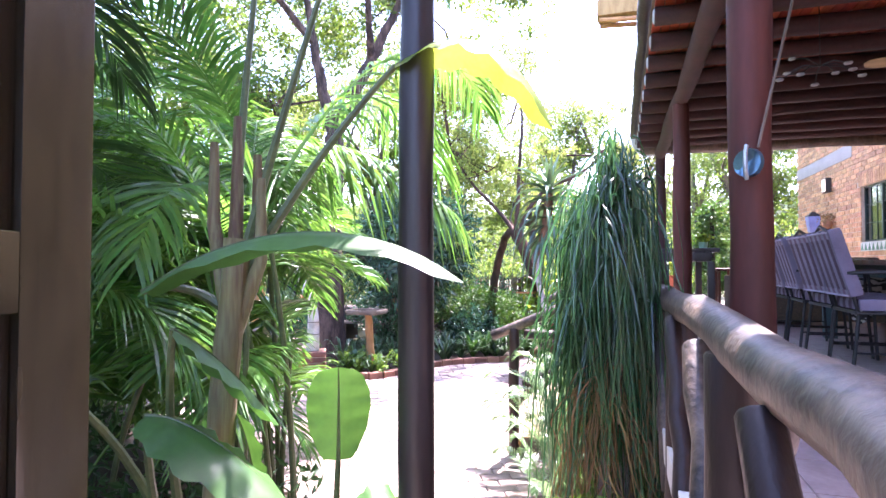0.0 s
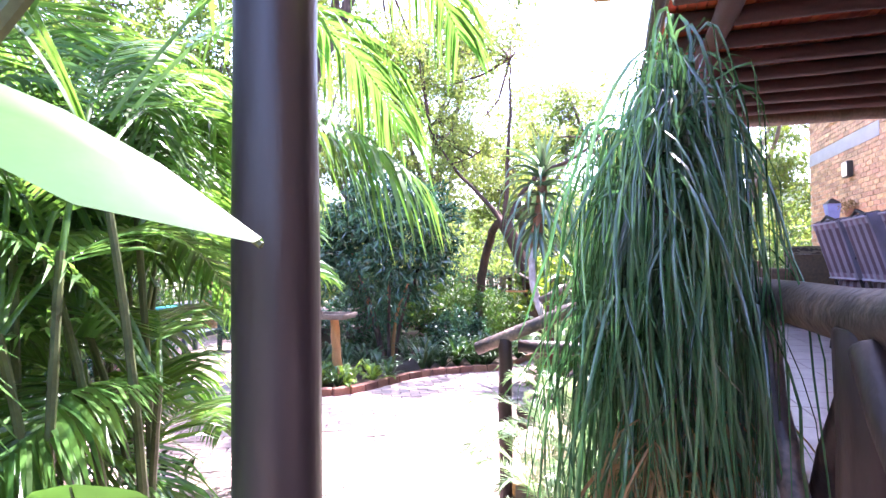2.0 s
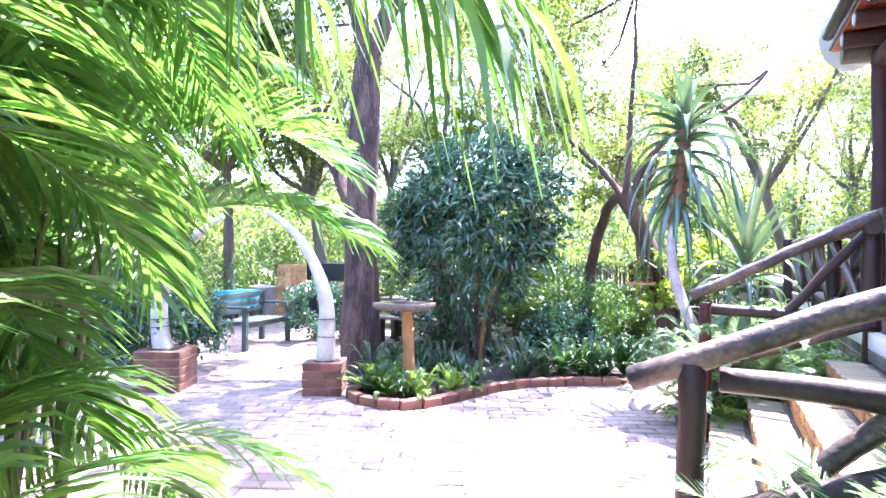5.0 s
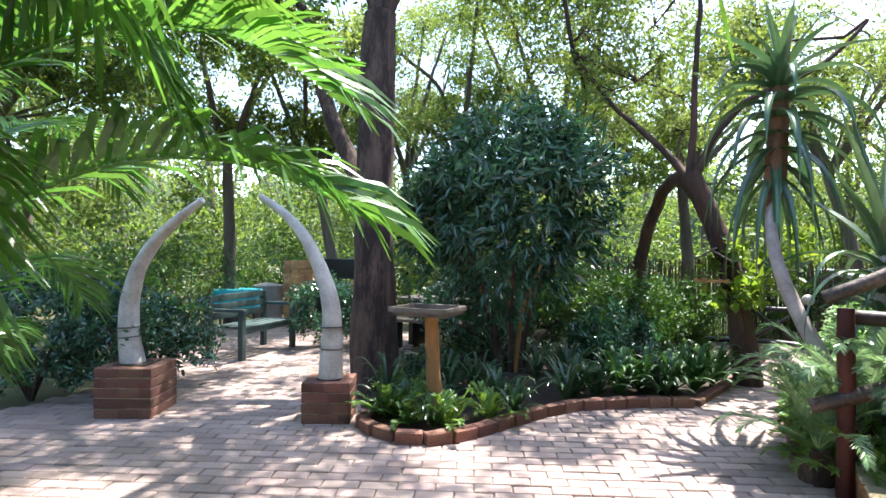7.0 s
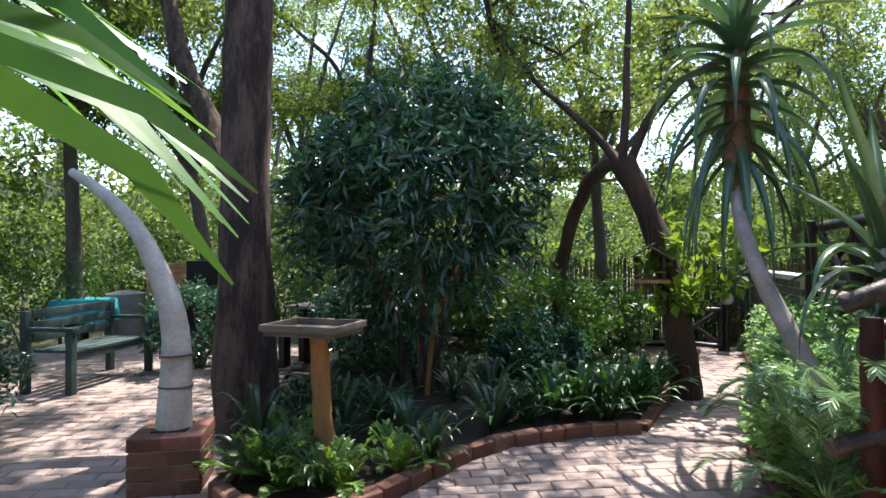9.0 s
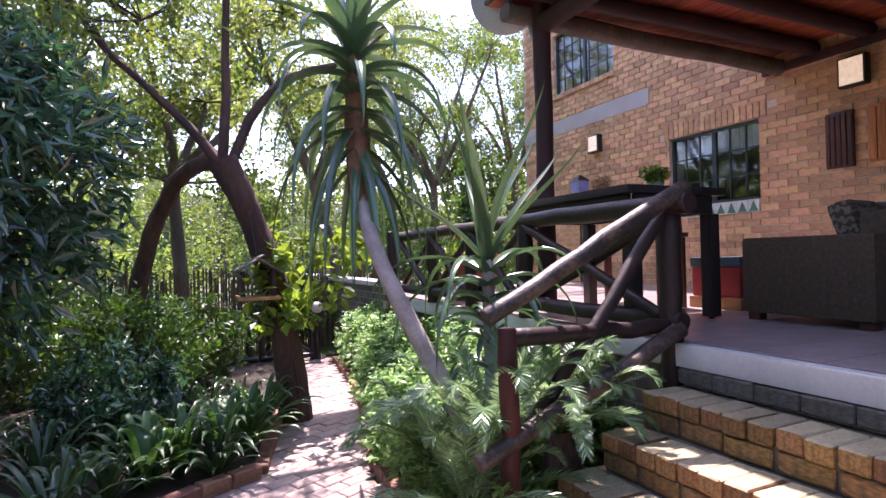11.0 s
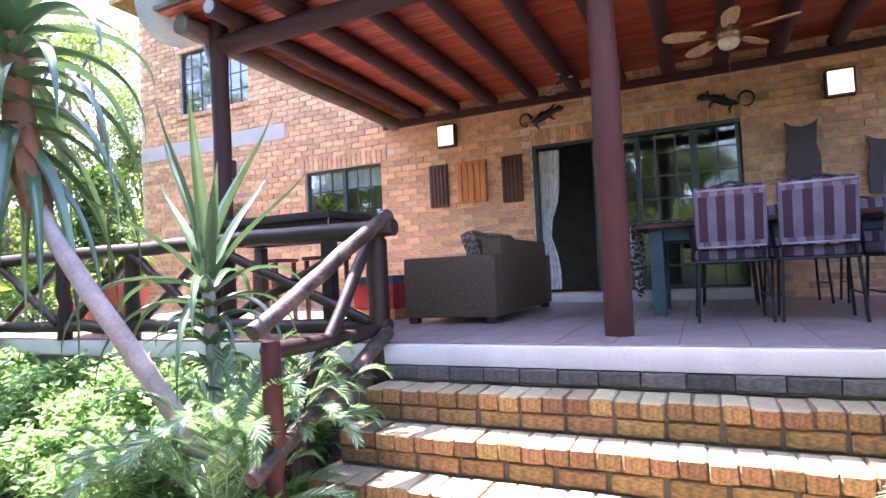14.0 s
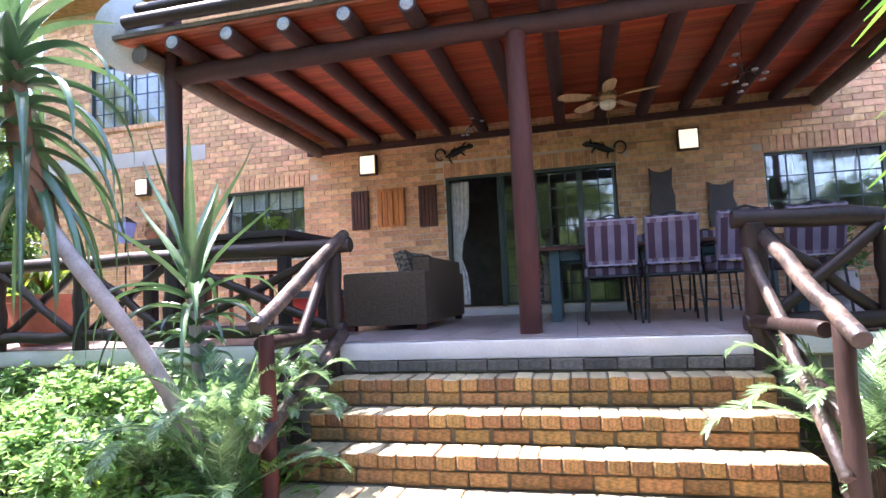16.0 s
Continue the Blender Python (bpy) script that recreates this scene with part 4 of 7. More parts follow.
def leaves(name, pos, length, width, aim, material, parent=None, kind="", label="", rng=RNG, flat=0.5):
    """Many small pointed leaves at pos, pointing along aim."""
    n = len(pos)
    d = aim / (np.linalg.norm(aim, axis=1)[:, None] + 1e-9)
    s = np.cross(d, rng.normal(size=(n, 3)) + (0, 0, flat))
    s /= np.linalg.norm(s, axis=1)[:, None] + 1e-9
    u = np.cross(s, d)
    L = np.asarray(length).reshape(-1, 1) * np.ones((n, 1))
    W = np.asarray(width).reshape(-1, 1) * np.ones((n, 1))
    v = np.stack([pos, pos + d * L * 0.45 + s * W * 0.5 + u * W * 0.15, pos + d * L - u * L * 0.06, pos + d * L * 0.45 - s * W * 0.5 + u * W * 0.15], 1).reshape(-1, 3)
    f = np.arange(n * 4).reshape(-1, 4)
    return raw(name, v, f, material, parent, kind, label)


def clump_points(centres, radii, counts, squash=0.8, rng=RNG, shell=0.5):
    """Points spread in uneven clumps."""
    out = []
    for c, r, k in zip(centres, radii, counts):
        p = rng.normal(size=(int(k), 3))
        p /= np.linalg.norm(p, axis=1)[:, None]
        p *= (rng.uniform(0, 1, (int(k), 1)) ** shell) * r
        p[:, 2] *= squash
        out.append(p + c)
    return np.concatenate(out)


def twigged_tree(name, label, trunk, radii, limbs, crown, leaf, bark, foliage, category="tree", count=60, seed=1, sub=14, spread=0.45, aim_down=0.1):
    """trunk: points; limbs: lists of points; crown: (centre, radius) pairs, each filled with small twig clumps of leaves."""
    rng = np.random.RandomState(seed)
    t = thing(name, label, category, at=trunk[0])
    part("trunk", tube(bmesh.new(), [tuple(p) for p in curve_through(trunk, 18)], list(np.interp(np.linspace(0, 1, 18), np.linspace(0, 1, len(radii)), radii)), 14, 0.16, seed), bark, t)
    for k, (pts, r0, r1) in enumerate(limbs):
        line = curve_through(pts, 16)
        line[2:-1] += np.cumsum(rng.normal(0, 0.022, (13, 3)), axis=0) * np.linspace(0.3, 1, 13)[:, None] * np.linspace(1, 0.4, 13)[:, None]
        part("limb", tube(bmesh.new(), [tuple(p) for p in line], list(np.linspace(r0, r1, 16)), 9, 0.2, seed + k), bark, t)
    pos = []
    twigs = bmesh.new()
    ends = [np.array(l[0][-1]) for l in limbs] + [np.array(trunk[-1])]
    for c, r in crown:
        c = np.array(c, float)
        near = min(ends, key=lambda e: np.linalg.norm(e - c))
        mid = (near + c) / 2 + rng.normal(0, 0.12, 3)
        tube(twigs, [tuple(near), tuple(mid), tuple(c)], [0.03, 0.02, 0.01], 5)
        cc = c + rng.normal(0, r * 0.5, (sub, 3)) * (1, 1, 0.75)
        for e in cc[:: 2]:
            tube(twigs, [tuple(c), tuple((c + e) / 2 + rng.normal(0, 0.05, 3)), tuple(e)], [0.010, 0.007, 0.003], 4)
        pos.append(clump_points(cc, np.full(sub, r * spread), np.full(sub, count), 0.8, rng))
    part("twig_mass", twigs, bark, t, kind="stuff")
    pos = np.concatenate(pos)
    keep = clear_of_camera(pos, 0.6, 2.3)
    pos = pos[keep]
    aim = rng.normal(size=pos.shape) + (0, 0, -aim_down)
    leaves("crown", pos, leaf * rng.uniform(0.7, 1.3, len(pos)), leaf * 0.45 * rng.uniform(0.8, 1.2, len(pos)), aim, foliage, t, rng=rng)
    return t


def curve_through(points, n):
    """A rounded line through the points."""
    p = np.asarray(points, float)
    u = np.concatenate([[0], np.cumsum(np.linalg.norm(np.diff(p, axis=0), axis=1))])
    fine = np.stack([np.interp(np.linspace(0, u[-1], n), u, p[:, k]) for k in range(3)], 1)
    for _ in range(2):
        fine[1:-1] = (fine[:-2] + 2 * fine[1:-1] + fine[2:]) / 4
    return fine


def palm_clump(label, base, canes, fronds, material, seed, fixed=(), length=1.9, category="palm", low=3):
    """A clustering feather palm: ringed canes and arching fronds from their tops."""
    rng = np.random.RandomState(seed)
    t = thing("clumping_palm", label, category, "clumping palms", at=base)
    tops = []
    for k in range(canes):
        a, r = rng.uniform(0, 6.28), rng.uniform(0.05, 0.45)
        x, y = base[0] + r * math.cos(a), base[1] + r * math.sin(a)
        h = rng.uniform(1.0, 2.3)
        lean = rng.normal(0, 0.16, 2)
        top = np.array((x + lean[0], y + lean[1], base[2] + h))
        pts, rad = [], []
        for j in range(13):
            f = j / 12
            pts.append((x + lean[0] * f * f, y + lean[1] * f * f, base[2] - 0.06 + (h + 0.06) * f))
            rad.append(0.019 * (1 - 0.3 * f) * (1.12 if j % 2 else 1.0))
        part("cane", tube(bmesh.new(), pts, rad, 8), M_CANE, t)
        tops.append(top)
    made = tries = 0
    while made < fronds and tries < fronds * 8:
        tries += 1
        b = tops[tries % len(tops)]
        if tries % low == 0:
            b = b * (1, 1, 0.0) + (0, 0, rng.uniform(0.3, 1.2))
        a = rng.uniform(0, 6.28)
        L = length * rng.uniform(0.75, 1.2) * (0.7 if tries % low == 0 else 1.0)
        up = rng.uniform(0.35, 1.0)
        d = np.array((math.cos(a), math.sin(a), 0))
        tip = b + d * L * 0.85 + (0, 0, L * (up * 0.55 - 0.25))
        pts = [b, b + d * L * 0.18 + (0, 0, L * up * 0.55), b + d * L * 0.6 + (0, 0, L * up * 0.75), tip]
        line = curve(pts, 12)
        # drops fronds that would cover the strelitzia in the camera's view
        if ((line[:, 0] > -2.0) & (line[:, 1] < 2.6) & (line[:, 2] < 2.7)).any():
            continue
        # drops fronds near the camera's path or across its last view
        if not clear_of_camera(line, 0.62, 2.75).all() or ((line[:, 0] > -4.6) & (line[:, 1] > 4.9)).any():
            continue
        frond(pts, 58, 0.40 * length / 1.9, 0.019, rng.uniform(0.15, 0.5), 0.2, rng).build("frond", material, t)
        made += 1
    for pts, n, leaf, droop, lift, wide in fixed:
        frond(pts, n, leaf, wide, droop, 0.12, rng, lift=lift).build("frond", material, t, label="arching frond lit yellow-green")
    return t


# palms along the path
palm_clump("clumping feather palm with ringed green canes and dense arching fronds", (-2.25, 2.85, 0.05), 9, 34, M_PALM, 31, low=9,
           fixed=[([(-2.1, 2.9, 2.2), (-2.0, 3.6, 3.2), (-1.8, 4.1, 3.0), (-1.6, 4.5, 2.4)], 52, 0.44, 0.8, 0.18, 0.026),
                  ([(-2.0, 2.7, 2.1), (-1.6, 3.2, 3.3), (-1.3, 3.9, 3.35), (-1.2, 4.3, 2.9)], 50, 0.42, 0.7, 0.18, 0.026)])
palm_clump("dense feather palm clump hanging over the paved court", (-3.75, 4.35, -0.05), 10, 38, M_PALM, 32,
           fixed=[([(-3.95, 4.6, 1.30), (-3.62, 5.0, 1.84), (-3.05, 5.14, 1.78), (-2.60, 5.15, 1.53)], 58, 0.50, 0.40, 0.36, 0.025),
                  ([(-3.9, 4.5, 1.6), (-3.7, 4.75, 2.5), (-3.3, 4.85, 2.6), (-2.85, 4.9, 2.30)], 60, 0.46, 0.4, 0.3, 0.030),
                  ([(-3.8, 4.25, 1.9), (-3.4, 4.25, 3.0), (-2.35, 4.25, 2.92), (-1.42, 4.22, 2.08)], 72, 0.52, 1.15, 0.1, 0.030),
                  ([(-4.0, 4.55, 1.7), (-3.55, 4.95, 2.28), (-3.1, 5.12, 2.22), (-2.72, 5.2, 1.88)], 52, 0.50, 0.35, 0.40, 0.024),
                  ([(-4.15, 4.4, 1.75), (-3.7, 4.95, 2.30), (-3.3, 5.3, 2.28), (-3.0, 5.5, 2.05)], 48, 0.42, 0.2, 0.55, 0.026),
                  ([(-3.6, 4.3, 0.5), (-3.3, 4.5, 0.8), (-2.95, 4.8, 0.65), (-2.7, 5.05, 0.35)], 30, 0.30, 0.4, 0.18, 0.024)])
palm_clump("tall feather palm clump in deep shade behind the path", (-3.4, 2.35, 0.1), 8, 28, M_PALM, 33, length=2.2)
palm_clump("feather palm clump at the edge of the court", (-5.3, 4.9, -0.05), 8, 26, M_PALM, 34, length=2.0)
palm_clump("feather palm clump by the gate, leaf colour darkened for shade", (-2.5, 0.9, 0.22), 8, 22, M_PALM_SHADED, 35, length=1.8, low=50)
palm_clump("young feather palm clump in shade", (-4.6, 3.3, 0.0), 8, 26, M_PALM, 36, length=2.0)


# bird-of-paradise banana by the path
def broad_leaf(parent, stalk, blade, width, label="", fold=0.25, n=16, rng=RNG, material=None):
    s = curve(stalk, 10)
    part("stalk", tube(bmesh.new(), [tuple(p) for p in s], list(np.linspace(0.020, 0.011, 10)), 7), M_CANE, parent)
    c = curve(blade, n)
    f = np.linspace(0, 1, n)
    w = width * np.clip(np.sin(np.pi * np.clip(f * 0.9 + 0.07, 0, 1)) ** 0.55, 0.05, 1)
    w[-1] = 0.01
    b = Blades().strip(c, w, fold=fold, across=7, wave=0.05)
    ob = b.build("leaf", material or M_BROAD, parent, label=label)
    part("midrib", tube(bmesh.new(), [tuple(p + (0, 0, -0.004)) for p in c], list(np.linspace(0.008, 0.002, n)), 5), M_CANE, ob)
    return ob


strel = thing("strelitzia", "tall banana-like strelitzia with split grey-green leaves and cut stalks", "plant", at=(-1.52, 1.68, 0.14))
for k, (dx, dy, h, lean) in enumerate(((0, 0, 1.62, 0.08),)):
    p = [(-1.56 + dx, 1.66 + dy, 0.08), (-1.56 + dx + lean * 0.4, 1.66 + dy, 0.1 + h * 0.5), (-1.56 + dx + lean, 1.70 + dy, 0.14 + h)]
    part("stem", tube(bmesh.new(), [tuple(q) for q in curve_through(p, 10)], list(np.linspace(0.050, 0.044, 10)), 12, 0.22, k), M_STREL, strel)
for k, (x, y, z) in enumerate(((-1.60, 1.72, 2.12), (-1.47, 1.80, 2.08), (-1.53, 1.76, 2.22), (-1.41, 1.74, 1.98))):
    part("cut_stalk", tube(bmesh.new(), [(-1.50, 1.70, 1.40), (x, y, z - 0.3), (x, y, z)], [0.034, 0.024, 0.015], 9, 0.1, k), M_STREL, strel, "cut leaf stalk")
broad_leaf(strel, [(-1.52, 1.70, 1.5), (-1.7, 1.7, 1.62), (-1.66, 1.46, 1.58)], [(-1.66, 1.46, 1.58), (-1.30, 1.44, 1.80), (-0.86, 1.45, 1.84), (-0.575, 1.47, 1.62)], 0.16, "long leaf reaching over the path", fold=-0.32)
# lime material puts the sunlight on this one leaf into its colour
broad_leaf(strel, [(-1.48, 1.72, 1.6), (-1.3, 1.92, 2.1), (-0.98, 1.96, 2.42)], [(-0.98, 1.96, 2.42), (-0.75, 1.98, 2.60), (-0.52, 2.02, 2.50), (-0.40, 2.08, 2.16)], 0.26, "yellow-green leaf arching overhead, sunlight put into its colour", fold=-0.3, material=M_LIME)
broad_leaf(strel, [(-1.50, 1.72, 1.6), (-1.45, 1.9, 2.2), (-1.25, 1.9, 2.75)], [(-1.25, 1.9, 2.75), (-1.15, 1.9, 3.0), (-1.0, 1.9, 3.1), (-0.8, 1.9, 2.95)], 0.30)
broad_leaf(strel, [(-1.52, 1.72, 1.6), (-1.62, 1.9, 2.3), (-1.55, 1.9, 2.85)], [(-1.55, 1.9, 2.85), (-1.5, 1.9, 3.1), (-1.45, 1.9, 3.3), (-1.4, 1.9, 3.4)], 0.28)
broad_leaf(strel, [(-1.58, 1.62, 0.5), (-1.62, 1.5, 1.1), (-1.48, 1.40, 1.47)], [(-1.48, 1.40, 1.47), (-1.42, 1.47, 1.42), (-1.35, 1.58, 1.28), (-1.29, 1.68, 1.12)], 0.20, "dark drooping leaf", fold=-0.2)
broad_leaf(strel, [(-1.6, 1.6, 0.4), (-1.68, 1.5, 0.9), (-1.58, 1.40, 1.20)], [(-1.58, 1.40, 1.20), (-1.45, 1.42, 1.22), (-1.28, 1.47, 1.08), (-1.12, 1.52, 0.92)], 0.30, "dark drooping leaf", fold=-0.2)
broad_leaf(strel, [(-1.75, 1.8, 0.4), (-1.85, 1.6, 1.1), (-1.9, 1.3, 1.3)], [(-1.9, 1.3, 1.3), (-1.85, 1.1, 1.4), (-1.7, 0.9, 1.3), (-1.6, 0.8, 1.05)], 0.3, "dark drooping leaf", fold=-0.2)
for k, (x, y, z, w, h, tx) in enumerate(((-1.19, 1.92, 0.93, 0.24, 0.36, 0.03), (-1.42, 1.75, 0.80, 0.20, 0.34, -0.05), (-1.06, 1.62, 0.56, 0.22, 0.2, 0.25), (-1.55, 1.55, 0.55, 0.2, 0.3, -0.1), (-1.35, 1.35, 0.35, 0.22, 0.28, 0.1), (-1.75, 1.2, 0.45, 0.2, 0.35, -0.1), (-1.15, 1.35, 0.30, 0.2, 0.2, 0.15))):
    young = thing("young_banana", "young banana plant with broad glossy green leaves", "plant", "young banana plants", at=(x, y, 0.1))
    broad_leaf(young, [(x, y, 0.08), (x - 0.02, y, z * 0.6), (x, y, z)], [(x, y, z), (x + tx * 0.2, y - 0.01, z + h * 0.4), (x + tx * 0.6, y - 0.03, z + h * 0.8), (x + tx, y - 0.06, z + h)], w, fold=0.12)
    broad_leaf(young, [(x, y, 0.08), (x + 0.02, y, z * 0.4), (x + 0.05, y + 0.05, z * 0.7)], [(x + 0.05, y + 0.05, z * 0.7), (x + 0.12, y + 0.12, z * 0.85), (x + 0.18, y + 0.2, z * 0.8), (x + 0.2, y + 0.28, z * 0.6)], w * 0.8)

# ponytail with hanging strap leaves beside the rail
pony = thing("ponytail_palm", "shaggy ponytail palm with long hanging dark green strap leaves", "plant", at=(-0.22, 3.12, 0.0))
part("trunk", tube(bmesh.new(), [(-0.2, 3.12, -0.02), (-0.2, 3.12, 0.35), (-0.19, 3.12, 1.1), (-0.2, 3.13, 2.0)], [0.15, 0.10, 0.07, 0.05], 12, 0.15, 3), M_BARK_GREY, pony)
rng = np.random.RandomState(77)
HEADS = [(-0.2, 3.13, 2.06), (-0.26, 3.05, 1.82), (-0.14, 3.22, 1.88), (-0.30, 3.22, 1.55), (-0.14, 3.02, 1.48), (-0.32, 3.05, 1.30), (-0.16, 3.30, 1.35), (-0.36, 3.34, 1.75)]
for label, mat_, heads, num, drop in (("hanging strap leaves", M_GRASSY, HEADS, 130, 1.05), ("dry hanging strap leaves", M_STRAW, [(-0.2, 3.12, 0.95), (-0.24, 3.05, 0.8)], 110, 0.55)):
    for hd in heads:
        b = Blades()
        side = rng.uniform(0, 6.28)
        for k in range(num):
            a = rng.uniform(0, 6.28)
            d = np.array((math.cos(a), math.sin(a), 0))
            lean = np.array((math.cos(a + 1.57), math.sin(a + 1.57), 0)) * rng.normal(0, 0.05)
            r = rng.uniform(0.03, 0.20) if rng.rand() < 0.7 else rng.uniform(0.15, 0.28)
            r *= 1 + 0.2 * math.cos(a - side)
            up = rng.uniform(0.0, 0.34) if rng.rand() < 0.8 else rng.uniform(0.3, 0.5)
            fall = min(drop * rng.uniform(0.3, 1.3), hd[2] - 0.12)
            h = np.array(hd) + rng.normal(0, 0.03, 3)
            pts = [h, h + d * r * 0.6 + (0, 0, up * 1.5), h + d * r * 1.35 + lean + (0, 0, up * 0.5), h + d * r * 1.2 + lean * 2 + rng.normal(0, 0.09, 3) + (0, 0, -fall * 0.45), h + d * r * 1.05 + lean * 2.4 + rng.normal(0, 0.09, 3) + (0, 0, -fall)]
            c = curve(pts, 12)
            c[3:, :2] += np.cumsum(rng.normal(0, 0.007, (9, 2)), axis=0)
            if c[:, 0].max() > 0.0 and c[:, 2].min() < 1.7 and rng.rand() < 0.7:
                c[:, 0] = np.minimum(c[:, 0], 0.0 + rng.uniform(-0.05, 0.02))
            twist = d + rng.normal(0, 0.45, 3)
            b.strip(c, rng.choice((0.006, 0.009, 0.012)) * np.array([0.8, 1, 1, 1, 1, 1, 0.97, 0.92, 0.85, 0.7, 0.45, 0.05]), up=twist, fold=0.25, across=3)
        b.build("leaf_tuft", mat_, pony, label=label)


# cycads
def cycad(base, n, size, seed, label, bias=None, category="cycad"):
    rng = np.random.RandomState(seed)
    t = thing("cycad", label, category, "cycads", at=base)
    part("trunk", tube(bmesh.new(), [(base[0], base[1], -0.04), (base[0], base[1], base[2] * 0.6), (base[0], base[1], base[2])], [0.10, 0.11, 0.06], 10, 0.3, seed), M_BARK, t)
    b0 = np.array(base, float)
    for k in range(n):
        a = 6.28 * k / n + rng.uniform(-0.2, 0.2)
        if bias is not None:
            a = bias[0] + rng.uniform(-bias[1], bias[1])
        L = size * rng.uniform(0.85, 1.3)
        e = rng.uniform(0.35, 1.3)
        d = np.array((math.cos(a) * math.cos(e), math.sin(a) * math.cos(e), math.sin(e)))
        tip = b0 + d * L + (0, 0, -0.28 * L)
        pts = [b0, b0 + d * L * 0.4 + (0, 0, 0.04), b0 + d * L * 0.8 + (0, 0, 0.04), tip]
        if not clear_of_camera(curve(pts, 8), 0.5, 2.4).all():
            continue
        frond(pts, 66, 0.105 * size / 0.8, 0.0060, 0.12, 0.10, rng, 0.007, 1.0).build("frond", M_CYCAD, t)
    return t


cycad((-0.94, 8.22, 0.40), 26, 0.78, 41, "green cycad with stiff feather leaves beside the handrail")
cycad((-0.62, 8.10, 0.50), 20, 0.62, 42, "cycad growing through the step handrail", (5.2, 1.9))
cycad((-1.18, 8.08, 0.20), 16, 0.66, 47, "low cycad among ferns at the foot of the handrail")
cycad((-1.12, 8.60, 0.30), 14, 0.60, 43, "small cycad among the groundcover")
cycad((-0.62, 4.28, 0.16), 24, 0.72, 44, "sunlit cycad at the foot of the steps")
cycad((-0.50, 4.68, 0.40), 24, 0.78, 45, "cycad under the veranda railing")
cycad((-0.62, 3.75, 0.10), 12, 0.55, 46, "low yellow-green cycad beside the path")


# tree aloes
def aloe(name, label, stem, radii, crown, rings, seed, dry=True):
    """A leaning bare stem with a rosette: stiff young leaves above, older ones arching down in rings."""
    rng = np.random.RandomState(seed)
    t = thing(name, label, "aloe", "tree aloes", at=stem[0])
    part("stem", tube(bmesh.new(), [tuple(p) for p in curve_through(stem, 24)], list(np.interp(np.linspace(0, 1, 24), np.linspace(0, 1, len(radii)), radii)), 12, 0.10, seed), M_ALOE_STEM, t)
    c0 = np.array(crown, float)
    path = curve_through(stem, 60)[::-1]
    run = np.concatenate([[0], np.cumsum(np.linalg.norm(np.diff(path, axis=0), axis=1))])

    def down(u):
        return np.array([np.interp(u, run, path[:, k]) for k in range(3)])

    if dry:
        part("dry_collar", tube(bmesh.new(), [tuple(down(u)) for u in (1.30, 1.18, 1.0, 0.7, 0.35, 0.0)], [0.046, 0.068, 0.075, 0.07, 0.065, 0.05], 12, 0.45, seed), M_ALOE_DRY, t, "rusty sheath of dry leaf bases")
    for below, num, L, e0, sag, w in rings:
        for k in range(num):
            a = 6.28 * (k + rng.uniform(-0.25, 0.25)) / num + below * 3
            e = e0 + rng.uniform(-0.15, 0.15)
            ln = L * rng.uniform(0.85, 1.15)
            d = np.array((math.cos(a), math.sin(a), 0))
            b0 = down(below) if below else c0
            pts = [b0 + d * 0.03, b0 + d * ln * 0.35 * math.cos(e) + (0, 0, ln * 0.35 * math.sin(e) + 0.05), b0 + d * ln * 0.75 * math.cos(e) + (0, 0, ln * 0.55 * math.sin(e) - sag * ln * 0.25), b0 + d * ln * (0.95 if sag < 0.5 else 0.72) * math.cos(e) + (0, 0, ln * 0.85 * math.sin(e) - sag * ln)]
            c = curve(pts, 13)
            f = np.linspace(0, 1, 13)
            Blades().strip(c, w * (1 - f ** 1.6 * 0.97), fold=0.34, across=5).build("leaf", M_ALOE, t)
    return t


aloe("tree_aloe", "leaning tree aloe with a bare grey stem and drooping leaves", [(-0.86, 8.36, -0.03), (-0.93, 8.40, 0.33), (-1.10, 8.41, 0.69), (-1.21, 8.47, 0.90), (-1.31, 8.56, 1.15), (-1.38, 8.72, 1.40), (-1.40, 8.90, 1.62), (-1.38, 9.10, 1.83), (-1.33, 9.33, 2.3), (-1.29, 9.48, 2.98)], [0.058, 0.056, 0.053, 0.050, 0.047, 0.044, 0.042, 0.042, 0.045, 0.045], (-1.29, 9.48, 3.0),
     [(0.0, 6, 0.75, 1.2, 0.05, 0.085), (0.06, 7, 0.95, 0.75, 0.25, 0.10), (0.16, 7, 1.0, 0.45, 0.55, 0.105), (0.30, 7, 0.95, 0.3, 0.75, 0.105), (0.44, 7, 0.88, 0.15, 0.85, 0.10), (0.58, 6, 0.8, 0.0, 0.95, 0.095), (0.72, 6, 0.74, -0.3, 1.0, 0.09), (0.86, 6, 0.66, -0.6, 1.0, 0.085), (1.0, 6, 0.55, -0.7, 1.0, 0.075)], 51)
aloe("tree_aloe", "young upright tree aloe with bright green spreading leaves", [(-0.80, 8.42, -0.03), (-0.79, 8.5, 0.6), (-0.75, 8.6, 1.45)], [0.05, 0.042, 0.036], (-0.75, 8.6, 1.54),
     [(0.0, 5, 1.05, 1.2, 0.02, 0.085), (0.05, 5, 1.08, 0.85, 0.06, 0.085), (0.12, 5, 1.0, 0.5, 0.62, 0.07), (0.2, 6, 0.75, 0.3, 0.8, 0.065), (0.3, 6, 0.5, 0.45, 0.5, 0.065), (0.42, 6, 0.42, 0.5, 0.4, 0.065), (0.54, 5, 0.40, 0.45, 0.5, 0.065), (0.68, 5, 0.45, 0.4, 0.7, 0.07), (0.84, 5, 0.45, 0.35, 0.8, 0.07)], 52, dry=False)


